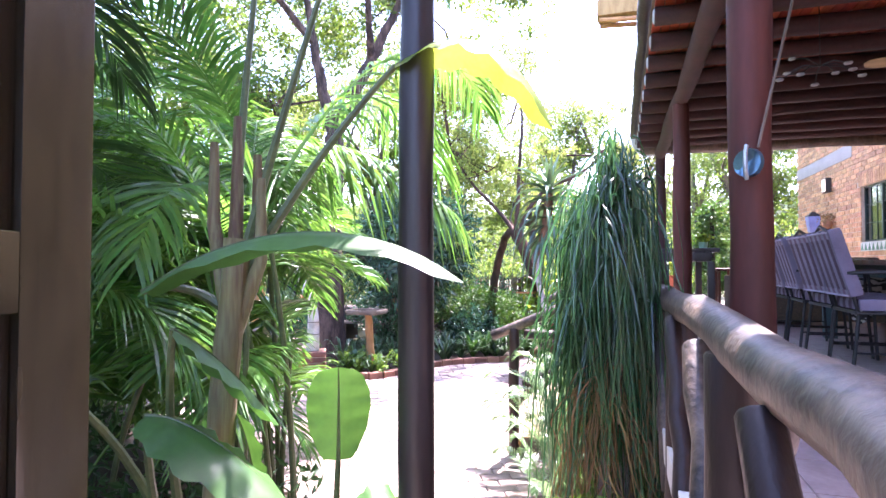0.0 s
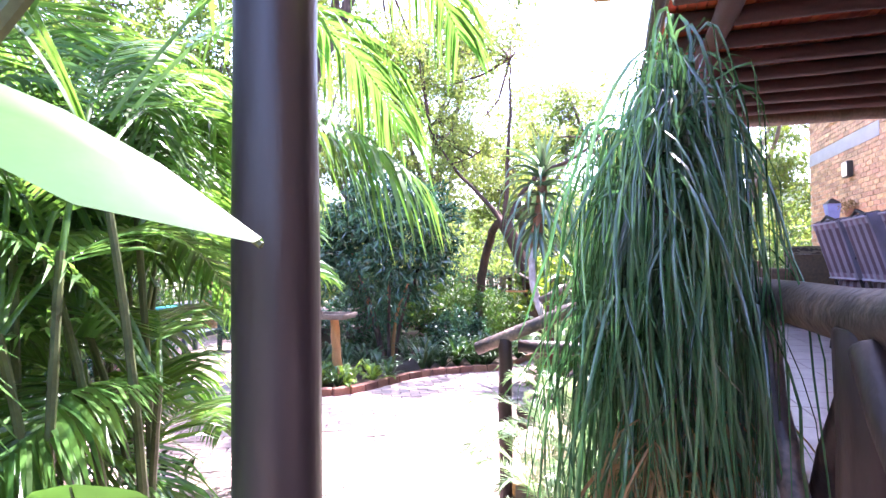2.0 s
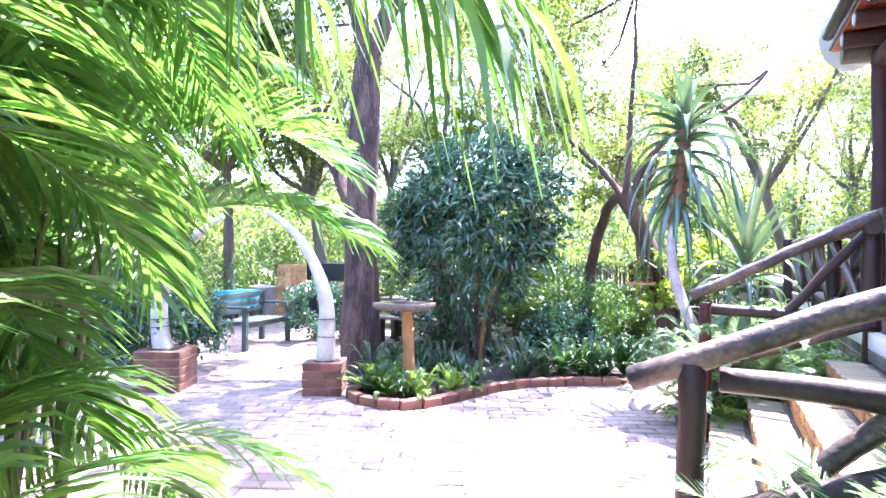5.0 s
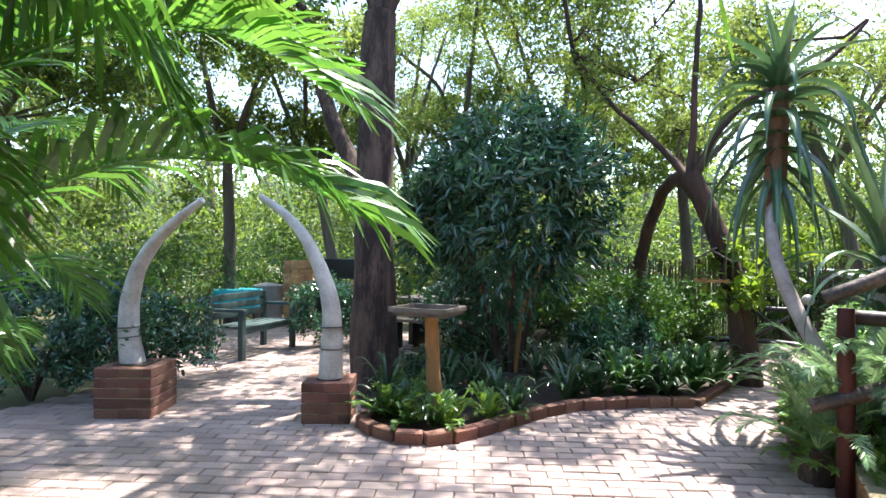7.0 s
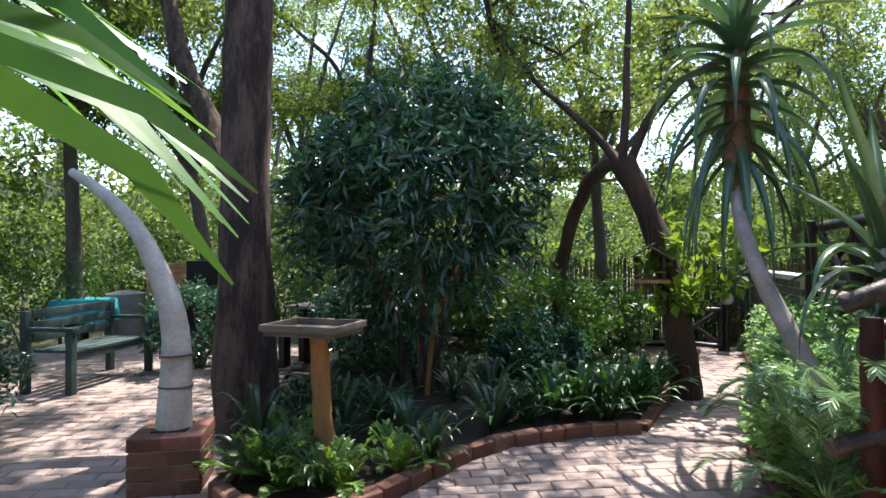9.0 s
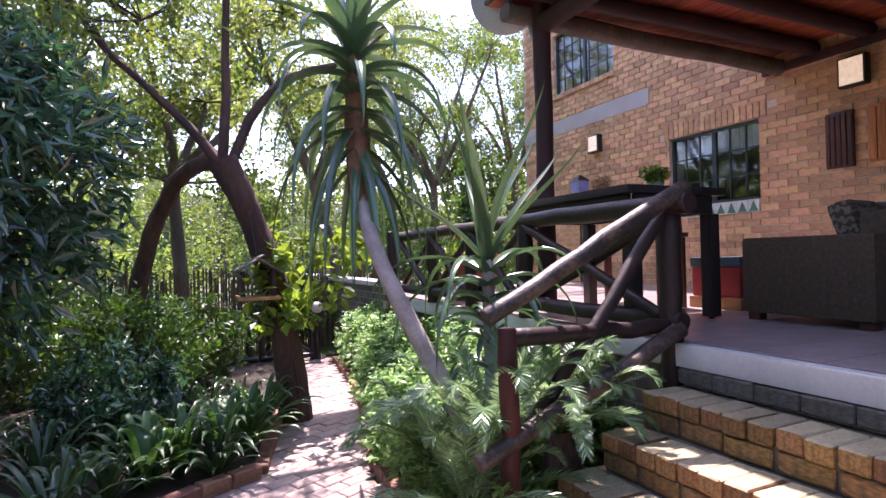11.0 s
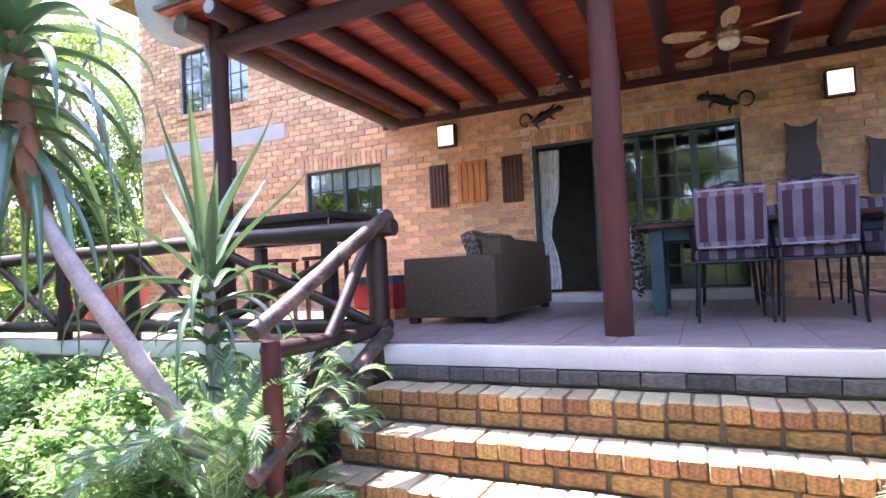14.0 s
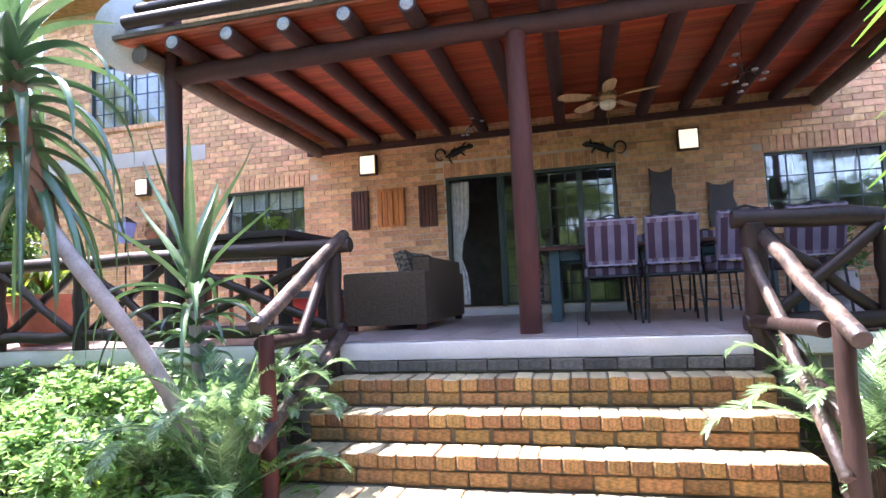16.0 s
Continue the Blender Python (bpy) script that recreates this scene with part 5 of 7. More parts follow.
# ---- beds ----
def mound(name, poly, z, material, label, lump=0.05, seed=0):
    rng = np.random.RandomState(seed)
    bm = bmesh.new()
    xs_, ys_ = [p[0] for p in poly], [p[1] for p in poly]
    step = 0.12
    grid = {}
    for i, x in enumerate(np.arange(min(xs_), max(xs_), step)):
        for j, y in enumerate(np.arange(min(ys_), max(ys_), step)):
            if inside(poly, x, y):
                grid[i, j] = bm.verts.new((x, y, z + float(ground_z(y)) + noise.noise((x * 1.7, y * 1.7, seed)) * lump))
    for (i, j), v in grid.items():
        q = [(i, j), (i + 1, j), (i + 1, j + 1), (i, j + 1)]
        if all(k in grid for k in q):
            bm.faces.new([grid[k] for k in q])
    return tagged(part(name, bm, material), label, "flower bed", kind="structure")


BED = KERB + [(-1.65, 11.0), (-1.1, 13.9), (-4.6, 13.9), (-5.6, 11.5), (-4.95, 8.3)]
mound("bed_soil", BED, 0.03, M_SOIL, "dark soil of the planted bed")
BED2 = [(-0.75, 7.95), (0.03, 7.95), (0.03, 13.6), (-0.42, 13.6), (-0.66, 11.6), (-1.2, 9.4), (-1.28, 8.3)]
mound("bed_soil_veranda", BED2, 0.04, M_SOIL, "dark soil of the bed below the veranda", seed=2)
BED3 = [(-0.43, -1.9), (0.03, -1.9), (0.03, 4.95), (-0.74, 4.95), (-0.43, 4.35)]
mound("bed_soil_path", BED3, 0.03, M_SOIL, "dark soil along the walkway rail", seed=3)
BED4 = [(-1.5, -1.9), (-1.5, 2.2), (-2.25, 3.45), (-4.2, 4.65), (-7.4, 5.8), (-9, 5.8), (-9, -1.9)]
mound("bed_soil_palms", BED4, 0.0, M_SOIL, "dark leaf-strewn soil under the palms", seed=4)


def lay_kerbs():
    shared = [piece_mesh("brick", 0.205, 0.10, 0.11, M_KERB, 0.010, 90 + k) for k in range(4)]
    for name, line, label in (("bed_kerb", KERB, "curved kerb of old red bricks round the bed"), ("path_kerb", [(-0.68, 7.93), (-1.26, 8.2), (-1.22, 9.4), (-0.69, 11.6), (-0.45, 13.6)], "brick edging between path and groundcover"), ("walk_kerb", [(-0.42, 0.5), (-0.42, 4.3), (-0.72, 4.75)], "brick edging along the garden path"), ("bed_kerb_tree", [(-1.97, 9.6), (-1.63, 11.0), (-1.08, 13.6)], "brick edging along the side path")):
        k = thing(name, label, "kerb", kind="structure")
        p = curve_through([(x, y, 0) for x, y in line], 200)
        u = np.concatenate([[0], np.cumsum(np.linalg.norm(np.diff(p, axis=0), axis=1))])
        n = int(u[-1] / 0.213)
        for i in range(n):
            s = (i + 0.5) * u[-1] / n
            a, b = [np.array([np.interp(s + o, u, p[:, c]) for c in range(3)]) for o in (-0.05, 0.05)]
            m = (a + b) / 2
            ob = attach(new("brick", shared[i % 4]), k)
            low = 0.02 if name in ("bed_kerb",) else 0.055
            ob.matrix_basis = pose(m[0], m[1], float(ground_z(m[1])) - low, RNG.uniform(-2, 2), RNG.uniform(-2, 2), math.degrees(math.atan2(b[1] - a[1], b[0] - a[0])) + RNG.uniform(-2, 2))


def strap_clump(base, n, size, seed, label, material=None, name="clivia", width=0.035):
    rng = np.random.RandomState(seed)
    t = thing(name, label, "plant", name + " clumps", at=base)
    b0 = np.array(base, float)
    for k in range(n):
        a = rng.uniform(0, 6.28)
        L = size * rng.uniform(0.6, 1.15)
        e = rng.uniform(0.5, 1.35)
        d = np.array((math.cos(a), math.sin(a), 0))
        c = curve([b0 + d * 0.02, b0 + d * L * 0.35 * math.cos(e) + (0, 0, L * 0.6 * math.sin(e)), b0 + d * L * 0.8 * math.cos(e) + (0, 0, L * 0.85 * math.sin(e)), b0 + d * L * 1.0 * math.cos(e) + (0, 0, L * 0.62 * math.sin(e))], 8)
        Blades().strip(c, width * np.array([0.6, 0.9, 1, 1, 0.95, 0.8, 0.5, 0.05]), fold=0.2, across=3).build("leaf", material or M_CLIVIA, t)
    return t


rng = np.random.RandomState(5)
for k in range(46):
    while True:
        x, y = rng.uniform(-5.0, -1.6), rng.uniform(7.7, 11.2)
        if inside(BED, x, y) and np.hypot(x + 4.95, y - 8.75) > 0.35:
            break
    strap_clump((x, y, 0.03), 22, rng.uniform(0.32, 0.6), 100 + k, "clump of dark green strap-leaved clivia in the bed")
for k, (x, y) in enumerate(((-2.45, 9.75), (-2.2, 9.9), (-2.65, 9.6), (-2.0, 10.1), (-1.85, 10.5))):
    strap_clump((x, y, 0.03), 30, 0.62, 200 + k, "sunlit clump of broad strap leaves by the kerb", M_BROAD, "lily", 0.05)


def fern(base, n, size, seed):
    rng = np.random.RandomState(seed)
    t = thing("fern", "small bright green fern", "fern", "ferns", at=base)
    b0 = np.array(base, float)
    b = Blades()
    for k in range(n):
        a, e, L = rng.uniform(0, 6.28), rng.uniform(0.3, 1.2), size * rng.uniform(0.7, 1.2)
        d = np.array((math.cos(a) * math.cos(e), math.sin(a) * math.cos(e), math.sin(e)))
        f = frond([b0, b0 + d * L * 0.5, b0 + d * L * 0.9, b0 + d * L + (0, 0, -0.2 * L)], 16, 0.07 * size / 0.4, 0.014, 0.1, 0.05, rng, 0.003)
        for v, q in zip(f.v, f.q):
            b.v.append(v)
            b.q.append(q + b.n)
        b.n += f.n
    b.build("fronds", M_FERN, t)


for k, (x, y, s) in enumerate(((-4.15, 7.8, 0.38), (-3.65, 7.85, 0.36), (-3.95, 7.75, 0.32), (-3.45, 8.2, 0.32), (-4.2, 8.2, 0.35), (-0.95, 7.98, 0.5), (-1.05, 8.05, 0.42), (-1.12, 8.35, 0.45), (-0.55, 7.95, 0.4), (-0.95, 8.9, 0.45))):
    fern((x, y, 0.04), 16, s, 300 + k)

# groundcover under the veranda edge
rng = np.random.RandomState(9)
cen, cr, cn = [], [], []
for k in range(420):
    while True:
        x, y = rng.uniform(-1.25, 0.0), rng.uniform(8.25, 13.4)
        if inside(BED2, x, y):
            break
    cen.append((x, y, rng.uniform(0.10, 0.44 + 0.34 * min(1.0, max(0.0, (x + 0.9) / 0.6)))))
    cr.append(rng.uniform(0.08, 0.2))
    cn.append(80)
p = clump_points(np.array(cen), cr, cn, 0.9, rng)
p = p[(p[:, 2] > 0.04) & (p[:, 0] < 0.02)]
tagged(leaves("groundcover", p, rng.uniform(0.035, 0.10, len(p)), rng.uniform(0.022, 0.055, len(p)), rng.normal(size=p.shape) * (1, 1, 0.5), M_COVER, kind="stuff", rng=rng, flat=2.0), "bright green leafy groundcover spilling over the bed", "groundcover")
cen = np.array([(rng.uniform(-0.4, 0.0), rng.uniform(-1.5, 4.7), rng.uniform(0.2, 0.5)) for k in range(60)])
p = clump_points(cen, np.full(60, 0.16), np.full(60, 60), 0.9, rng)
p = p[clear_of_camera(p, 0.2, 1.0)]
tagged(leaves("undergrowth", p, rng.uniform(0.05, 0.10, len(p)), rng.uniform(0.02, 0.04, len(p)), rng.normal(size=p.shape) + (0, 0, 0.4), M_FERN, kind="stuff", rng=rng), "leafy undergrowth below the walkway rail", "undergrowth")
cen = np.array([(rng.uniform(-8.5, -1.6), rng.uniform(-1.5, 5.6), rng.uniform(0.05, 0.45)) for k in range(420)])
cen = cen[inside(BED4, cen[:, 0], cen[:, 1])]
p = clump_points(cen, np.full(len(cen), 0.28), np.full(len(cen), 45), 0.8, rng)
p = p[clear_of_camera(p, 0.7, 2.0)]
tagged(leaves("palm_undergrowth", p, rng.uniform(0.06, 0.16, len(p)), rng.uniform(0.02, 0.05, len(p)), rng.normal(size=p.shape) + (0, 0, 0.5), M_PALM_SHADED, kind="stuff", rng=rng), "leafy undergrowth below the palms, leaf colour darkened for shade", "undergrowth")

# big glossy shrub in the bed
rng = np.random.RandomState(14)
shrub = thing("glossy_shrub", "large rounded shrub with drooping glossy dark leaves on bare stems", "shrub", at=(-4.0, 10.2, 0.02))
for k in range(9):
    a = rng.uniform(0, 6.28)
    e = (-4.0 + 0.75 * math.cos(a), 10.2 + 0.6 * math.sin(a), rng.uniform(1.3, 2.2))
    part("stem", tube(bmesh.new(), [tuple(q) for q in curve_through([(-4.0 + 0.12 * math.cos(a), 10.2 + 0.12 * math.sin(a), -0.02), (-4.0 + 0.3 * math.cos(a), 10.2 + 0.3 * math.sin(a), 0.8), e], 8)], list(np.linspace(0.035, 0.012, 8)), 7, 0.1, k), M_ORANGEWOOD if k < 4 else M_BARK, shrub)
cen = []
while len(cen) < 300:
    q = rng.uniform(-1, 1, 3)
    if 0.5 < np.linalg.norm(q) < 1 and (q[2] > -0.45 or rng.rand() < 0.25):
        cen.append((-4.06 + q[0] * 1.22 + 0.12 * q[2], 10.12 + q[1] * 1.0, 1.92 + q[2] * (1.34 if q[0] > -0.1 else 1.05)))
p = clump_points(np.array(cen), np.full(len(cen), 0.24), np.full(len(cen), 32), 0.8, rng)
leaves("crown", p, rng.uniform(0.12, 0.21, len(p)), rng.uniform(0.035, 0.055, len(p)), rng.normal(size=p.shape) * 0.75 + (0, 0, -0.5) + (p - np.array((-4.08, 10.1, 1.7))) * 0.55, M_SHRUB, shrub, rng=rng)

# ---- trees ----
twigged_tree("shade_tree", "tall shade tree with a straight furrowed dark trunk", [(-4.95, 8.75, -0.05), (-4.97, 8.75, 0.6), (-4.99, 8.76, 1.9), (-4.96, 8.76, 3.0), (-4.94, 8.78, 3.9)], [0.27, 0.22, 0.19, 0.19, 0.17],
             [([(-4.94, 8.78, 3.85), (-4.7, 8.8, 4.4), (-4.3, 8.9, 5.2), (-3.7, 9.0, 6.4)], 0.13, 0.06), ([(-4.94, 8.78, 3.85), (-5.1, 8.7, 4.8), (-5.3, 8.4, 6.3)], 0.12, 0.05), ([(-5.0, 8.76, 1.85), (-5.35, 8.85, 2.4), (-5.75, 8.9, 3.2), (-6.3, 9.0, 4.6)], 0.11, 0.05), ([(-4.3, 8.9, 5.2), (-4.0, 8.2, 6.0), (-3.9, 7.4, 6.6)], 0.07, 0.03), ([(-5.2, 8.5, 5.5), (-5.6, 7.6, 6.2), (-5.9, 6.9, 6.5)], 0.07, 0.03)],
             # many high clumps lie out of view, added to dapple court and bed
             [((-3.7, 9.0, 6.6), 0.9), ((-4.6, 9.2, 7.2), 1.0), ((-5.4, 8.3, 6.8), 1.0), ((-6.4, 9.0, 5.0), 0.9), ((-6.0, 6.9, 6.7), 0.9), ((-6.9, 8.0, 6.2), 0.9), ((-5.0, 10.4, 6.6), 1.0), ((-6.5, 10.2, 6.0), 1.0), ((-4.5, 7.6, 7.6), 0.8), ((-7.2, 9.6, 6.9), 0.9), ((-2.7, 9.7, 7.2), 0.8), ((-3.4, 10.5, 7.6), 0.8), ((-2.2, 11.0, 7.0), 0.7), ((-5.2, 9.9, 7.8), 0.8), ((-3.2, 8.7, 7.4), 0.7), ((-6.0, 9.7, 7.1), 1.0), ((-7.0, 11.2, 7.3), 1.1), ((-4.2, 10.1, 7.0), 0.7), ((-5.7, 7.5, 7.2), 0.9), ((-7.6, 8.6, 7.0), 1.0), ((-6.6, 9.9, 7.9), 0.9), ((-3.5, 12.0, 6.0), 0.9), ((-4.4, 11.7, 5.6), 0.9), ((-4.8, 12.7, 6.2), 1.0), ((-3.9, 12.9, 5.4), 0.9), ((-5.4, 11.2, 5.9), 0.9), ((-6.2, 11.6, 6.6), 1.0), ((-7.2, 7.6, 5.4), 0.8), ((-7.9, 9.3, 5.6), 0.9), ((-8.0, 9.3, 4.5), 0.85), ((-7.1, 9.3, 4.7), 0.8), ((-8.9, 9.0, 4.6), 0.9), ((-9.7, 9.2, 4.9), 0.9), ((-8.6, 10.2, 5.2), 0.9), ((-6.6, 8.6, 4.2), 0.7)], 0.11, M_BARK, M_TREE, count=78, seed=3, spread=0.36)
twigged_tree("fork_tree", "gnarled reddish tree forking above a hanging bird feeder", [(-1.50, 10.86, -0.05), (-1.58, 10.82, 0.7), (-1.72, 10.78, 1.4), (-1.92, 10.75, 1.95), (-2.1, 10.74, 2.3)], [0.16, 0.125, 0.115, 0.11, 0.12],
             [([(-2.1, 10.74, 2.25), (-2.05, 10.8, 2.9), (-2.03, 10.9, 3.8), (-2.0, 11.0, 5.2)], 0.046, 0.018), ([(-2.05, 10.74, 2.2), (-1.85, 10.8, 2.75), (-1.45, 10.9, 3.15), (-0.9, 11.0, 3.35), (-0.4, 11.2, 3.9)], 0.05, 0.018), ([(-2.1, 10.74, 2.25), (-2.5, 10.9, 2.8), (-3.0, 11.0, 3.3), (-3.5, 11.1, 4.0)], 0.045, 0.016), ([(-2.12, 10.8, 2.3), (-2.35, 11.3, 2.35), (-2.55, 11.8, 2.1), (-2.78, 12.1, 1.3), (-2.9, 12.2, -0.05)], 0.075, 0.09)],
             # upper clumps added to throw shade on the bed
             [((-2.0, 11.0, 5.4), 0.8), ((-3.4, 11.2, 4.3), 0.8), ((-2.8, 10.7, 5.3), 0.7), ((-2.3, 12.3, 3.6), 0.7), ((-3.6, 12.0, 3.2), 0.7), ((-2.2, 11.2, 2.9), 0.45), ((-2.7, 11.0, 3.5), 0.55), ((-1.5, 11.1, 3.8), 0.5), ((-3.0, 11.4, 5.0), 0.9), ((-2.6, 12.2, 5.7), 0.9), ((-3.7, 10.9, 5.7), 0.8), ((-4.0, 12.0, 6.0), 1.0), ((-3.2, 12.6, 6.6), 0.9), ((-2.0, 12.0, 6.2), 0.8), ((-3.1, 11.7, 3.6), 0.8), ((-2.6, 11.9, 4.5), 0.8), ((-3.4, 12.3, 4.4), 0.8)], 0.075, M_BARK_RED, M_TREE_PALE, count=60, seed=4, spread=0.36)
vine = np.random.RandomState(15)
cen = np.array([(-1.45 + vine.normal(0, 0.22), 10.75 + vine.normal(0, 0.2), vine.uniform(0.9, 1.75)) for k in range(26)])
p = clump_points(cen, np.full(26, 0.13), np.full(26, 13), 0.9, vine)
creeper = thing("climbing_vine", "lime green creeper with large leaves on the tree trunk", "climbing plant", at=(-1.45, 10.72, 0.0))
part("stem", tube(bmesh.new(), [(-1.47, 10.70, -0.03), (-1.56, 10.69, 0.7), (-1.70, 10.66, 1.35), (-1.82, 10.64, 1.7)], [0.009, 0.008, 0.007, 0.005], 6, 0.1, 1), M_BARK_RED, creeper)
leaves("foliage", p, vine.uniform(0.09, 0.16, len(p)), vine.uniform(0.07, 0.11, len(p)), vine.normal(size=p.shape) + (0, 0, -0.3), M_LIME, creeper, rng=vine)
BACK = [(-8.6, 12.8, 6.4, 5), (-6.9, 14.8, 7.5, 6), (-4.6, 15.4, 8.0, 7), (-2.4, 16.0, 6.5, 8), (0.6, 17.0, 7.0, 9), (3.4, 18.6, 7.5, 10), (-13.5, 9.5, 6.0, 11), (6.5, 20.0, 8.5, 14), (-9.5, 17.0, 8.0, 15), (2.3, 22.0, 8.0, 17), (-10.8, 8.2, 7.5, 18), (-10.2, 11.6, 7.5, 20), (-9.4, 7.3, 7.0, 22), (-12.0, 6.4, 7.5, 24)]
for x, y, h, sd in BACK:
    r = np.random.RandomState(sd * 13)
    lean = r.normal(0, 0.35, 2)
    top = np.array((x + lean[0], y + lean[1], h * 0.42))
    limbs, crown = [], []
    for k in range(6):
        a = k * 1.05 + r.uniform(-0.4, 0.4)
        e = top + (math.cos(a) * r.uniform(1.0, 2.0), math.sin(a) * r.uniform(1.0, 2.0), h * r.uniform(0.15, 0.5))
        limbs.append(([tuple(top), tuple((top + e) / 2 + r.normal(0, 0.25, 3)), tuple(e)], 0.075, 0.025))
        crown.append((tuple(e), r.uniform(0.7, 1.1)))
        crown.append((tuple((top + e) / 2 + r.normal(0, 0.5, 3)), r.uniform(0.5, 0.9)))
    crown.append((tuple(top + (0, 0, h * 0.45)), 1.0))
    twigged_tree("thorn_tree" if sd % 2 else "bush_tree", "slender thorn tree with fine pale green leaves" if sd % 2 else "leafy bushveld tree with grey branches", [(x, y, -0.1), (x + lean[0] * 0.3, y + lean[1] * 0.3, h * 0.2), tuple(top)], [0.14, 0.11, 0.09], limbs, crown, 0.095, M_BARK_GREY, M_TREE_PALE if sd % 2 else M_TREE, count=72, seed=sd, sub=16, spread=0.42)

# tree out of view, added to shade the palms by the gate
twigged_tree("palm_shade_tree", "unseen leafy tree added to cast shade over the palms", [(-5.7, 0.9, -0.05), (-5.6, 1.1, 1.6), (-5.3, 1.5, 3.2)], [0.16, 0.13, 0.10],
             [([(-5.3, 1.5, 3.1), (-4.6, 2.2, 4.3), (-3.4, 3.2, 5.0)], 0.08, 0.03), ([(-5.3, 1.5, 3.1), (-4.4, 1.9, 4.2), (-3.0, 2.2, 4.9)], 0.08, 0.03), ([(-5.3, 1.5, 3.1), (-5.2, 2.6, 4.5), (-4.6, 3.7, 5.3)], 0.07, 0.03)],
             [((-2.0, 3.3, 5.2), 0.75), ((-3.2, 4.2, 5.4), 0.9), ((-3.4, 3.1, 5.2), 0.9), ((-2.3, 2.4, 5.0), 0.8), ((-4.5, 3.8, 5.5), 0.9), ((-1.6, 2.2, 5.4), 0.7), ((-3.2, 1.6, 5.2), 0.9), ((-4.5, 2.4, 5.4), 0.9), ((-1.35, 3.1, 5.25), 0.55), ((-1.7, 2.6, 5.3), 0.6), ((-1.9, 3.1, 5.0), 0.6), ((-1.6, 1.9, 5.2), 0.6), ((-2.3, 2.0, 5.1), 0.7), ((-2.6, 2.8, 5.2), 0.7), ((-1.25, 2.5, 5.1), 0.5)], 0.13, M_BARK, M_TREE, count=120, seed=24, spread=0.42)

# far woods all round
rng = np.random.RandomState(61)
cen, rad = [], []
for k in range(900):
    a = rng.uniform(0, 6.28)
    r = rng.uniform(17, 34)
    x, y = -2 + r * math.cos(a), 5 + r * math.sin(a)
    if x > 2.5 and y < 15:
        continue
    z = rng.uniform(0.2, 1.0) ** 1.0 * (9.5 if rng.rand() < 0.35 else 5.0)
    cen.append((x, y, z))
    rad.append(rng.uniform(0.7, 1.7))
p = clump_points(np.array(cen), rad, np.full(len(cen), 130), 0.8, rng)
p = p[p[:, 2] > -0.05]
tagged(leaves("woodland", p, rng.uniform(0.14, 0.32, len(p)), rng.uniform(0.08, 0.16, len(p)), rng.normal(size=p.shape), M_WOODS, kind="stuff", rng=rng), "dense bushveld woodland around the garden", "woods")
bm = bmesh.new()
for k in range(120):
    a, r = rng.uniform(0, 6.28), rng.uniform(16, 32)
    x, y = -2 + r * math.cos(a), 5 + r * math.sin(a)
    if x > 2.5 and y < 15:
        continue
    h = rng.uniform(3, 7)
    l = rng.normal(0, 0.7, 2)
    tube(bm, [(x, y, -0.1), (x + l[0] * 0.4, y + l[1] * 0.4, h * 0.5), (x + l[0], y + l[1], h)], [0.13, 0.1, 0.04], 6, 0.2, k)
tagged(part("woodland_trunks", bm, M_BARK_GREY, kind="stuff"), "thin grey trunks of the far woodland", "woods")
rng = np.random.RandomState(62)
cen, rad = [], []
while len(cen) < 1000:
    a, r = rng.uniform(0, 6.28), rng.uniform(11.5, 19)
    x, y = -2 + r * math.cos(a), 5 + r * math.sin(a)
    if (x > 0.3 and y < 15.8) or (-3.0 < x < 1.5 and y < 20) or (x > -3.5 and x < 1 and y < -1) or (-11 < x < -5 and 8.5 < y < 14.2):
        continue
    cen.append((x, y, rng.uniform(0.1, 1) ** 1.3 * 3.6))
    rad.append(rng.uniform(0.45, 1.0))
p = clump_points(np.array(cen), rad, np.full(len(cen), 120), 0.85, rng)
p = p[p[:, 2] > -0.05]
tagged(leaves("thicket", p, rng.uniform(0.09, 0.2, len(p)), rng.uniform(0.05, 0.10, len(p)), rng.normal(size=p.shape), M_WOODS, kind="stuff", rng=rng), "dense green thicket round the garden", "woods")
# wooded rise on the horizon
n = 160
ring = []
for k in range(n):
    a = 2 * math.pi * k / n
    r = 56 + 4 * noise.noise((math.cos(a) * 6, math.sin(a) * 6, 1))
    h = 8.5 + 3.5 * noise.noise((math.cos(a) * 15, math.sin(a) * 15, 4)) + 1.5 * rng.uniform(-1, 1)
    for f, o in ((0.0, 0.0), (0.35, 1.0), (0.7, 2.5), (1.0, 6.0)):
        ring.append((-2 + (r + o) * math.cos(a), 5 + (r + o) * math.sin(a), h * f - 0.1))
ring = np.array(ring)
quads = np.array([(k * 4 + j, ((k + 1) % n) * 4 + j, ((k + 1) % n) * 4 + j + 1, k * 4 + j + 1) for k in range(n) for j in range(3)])
tagged(raw("backdrop", ring, quads, M_WOODS_FAR, smooth=True), "distant wooded rise behind the garden", "distance", kind="structure")
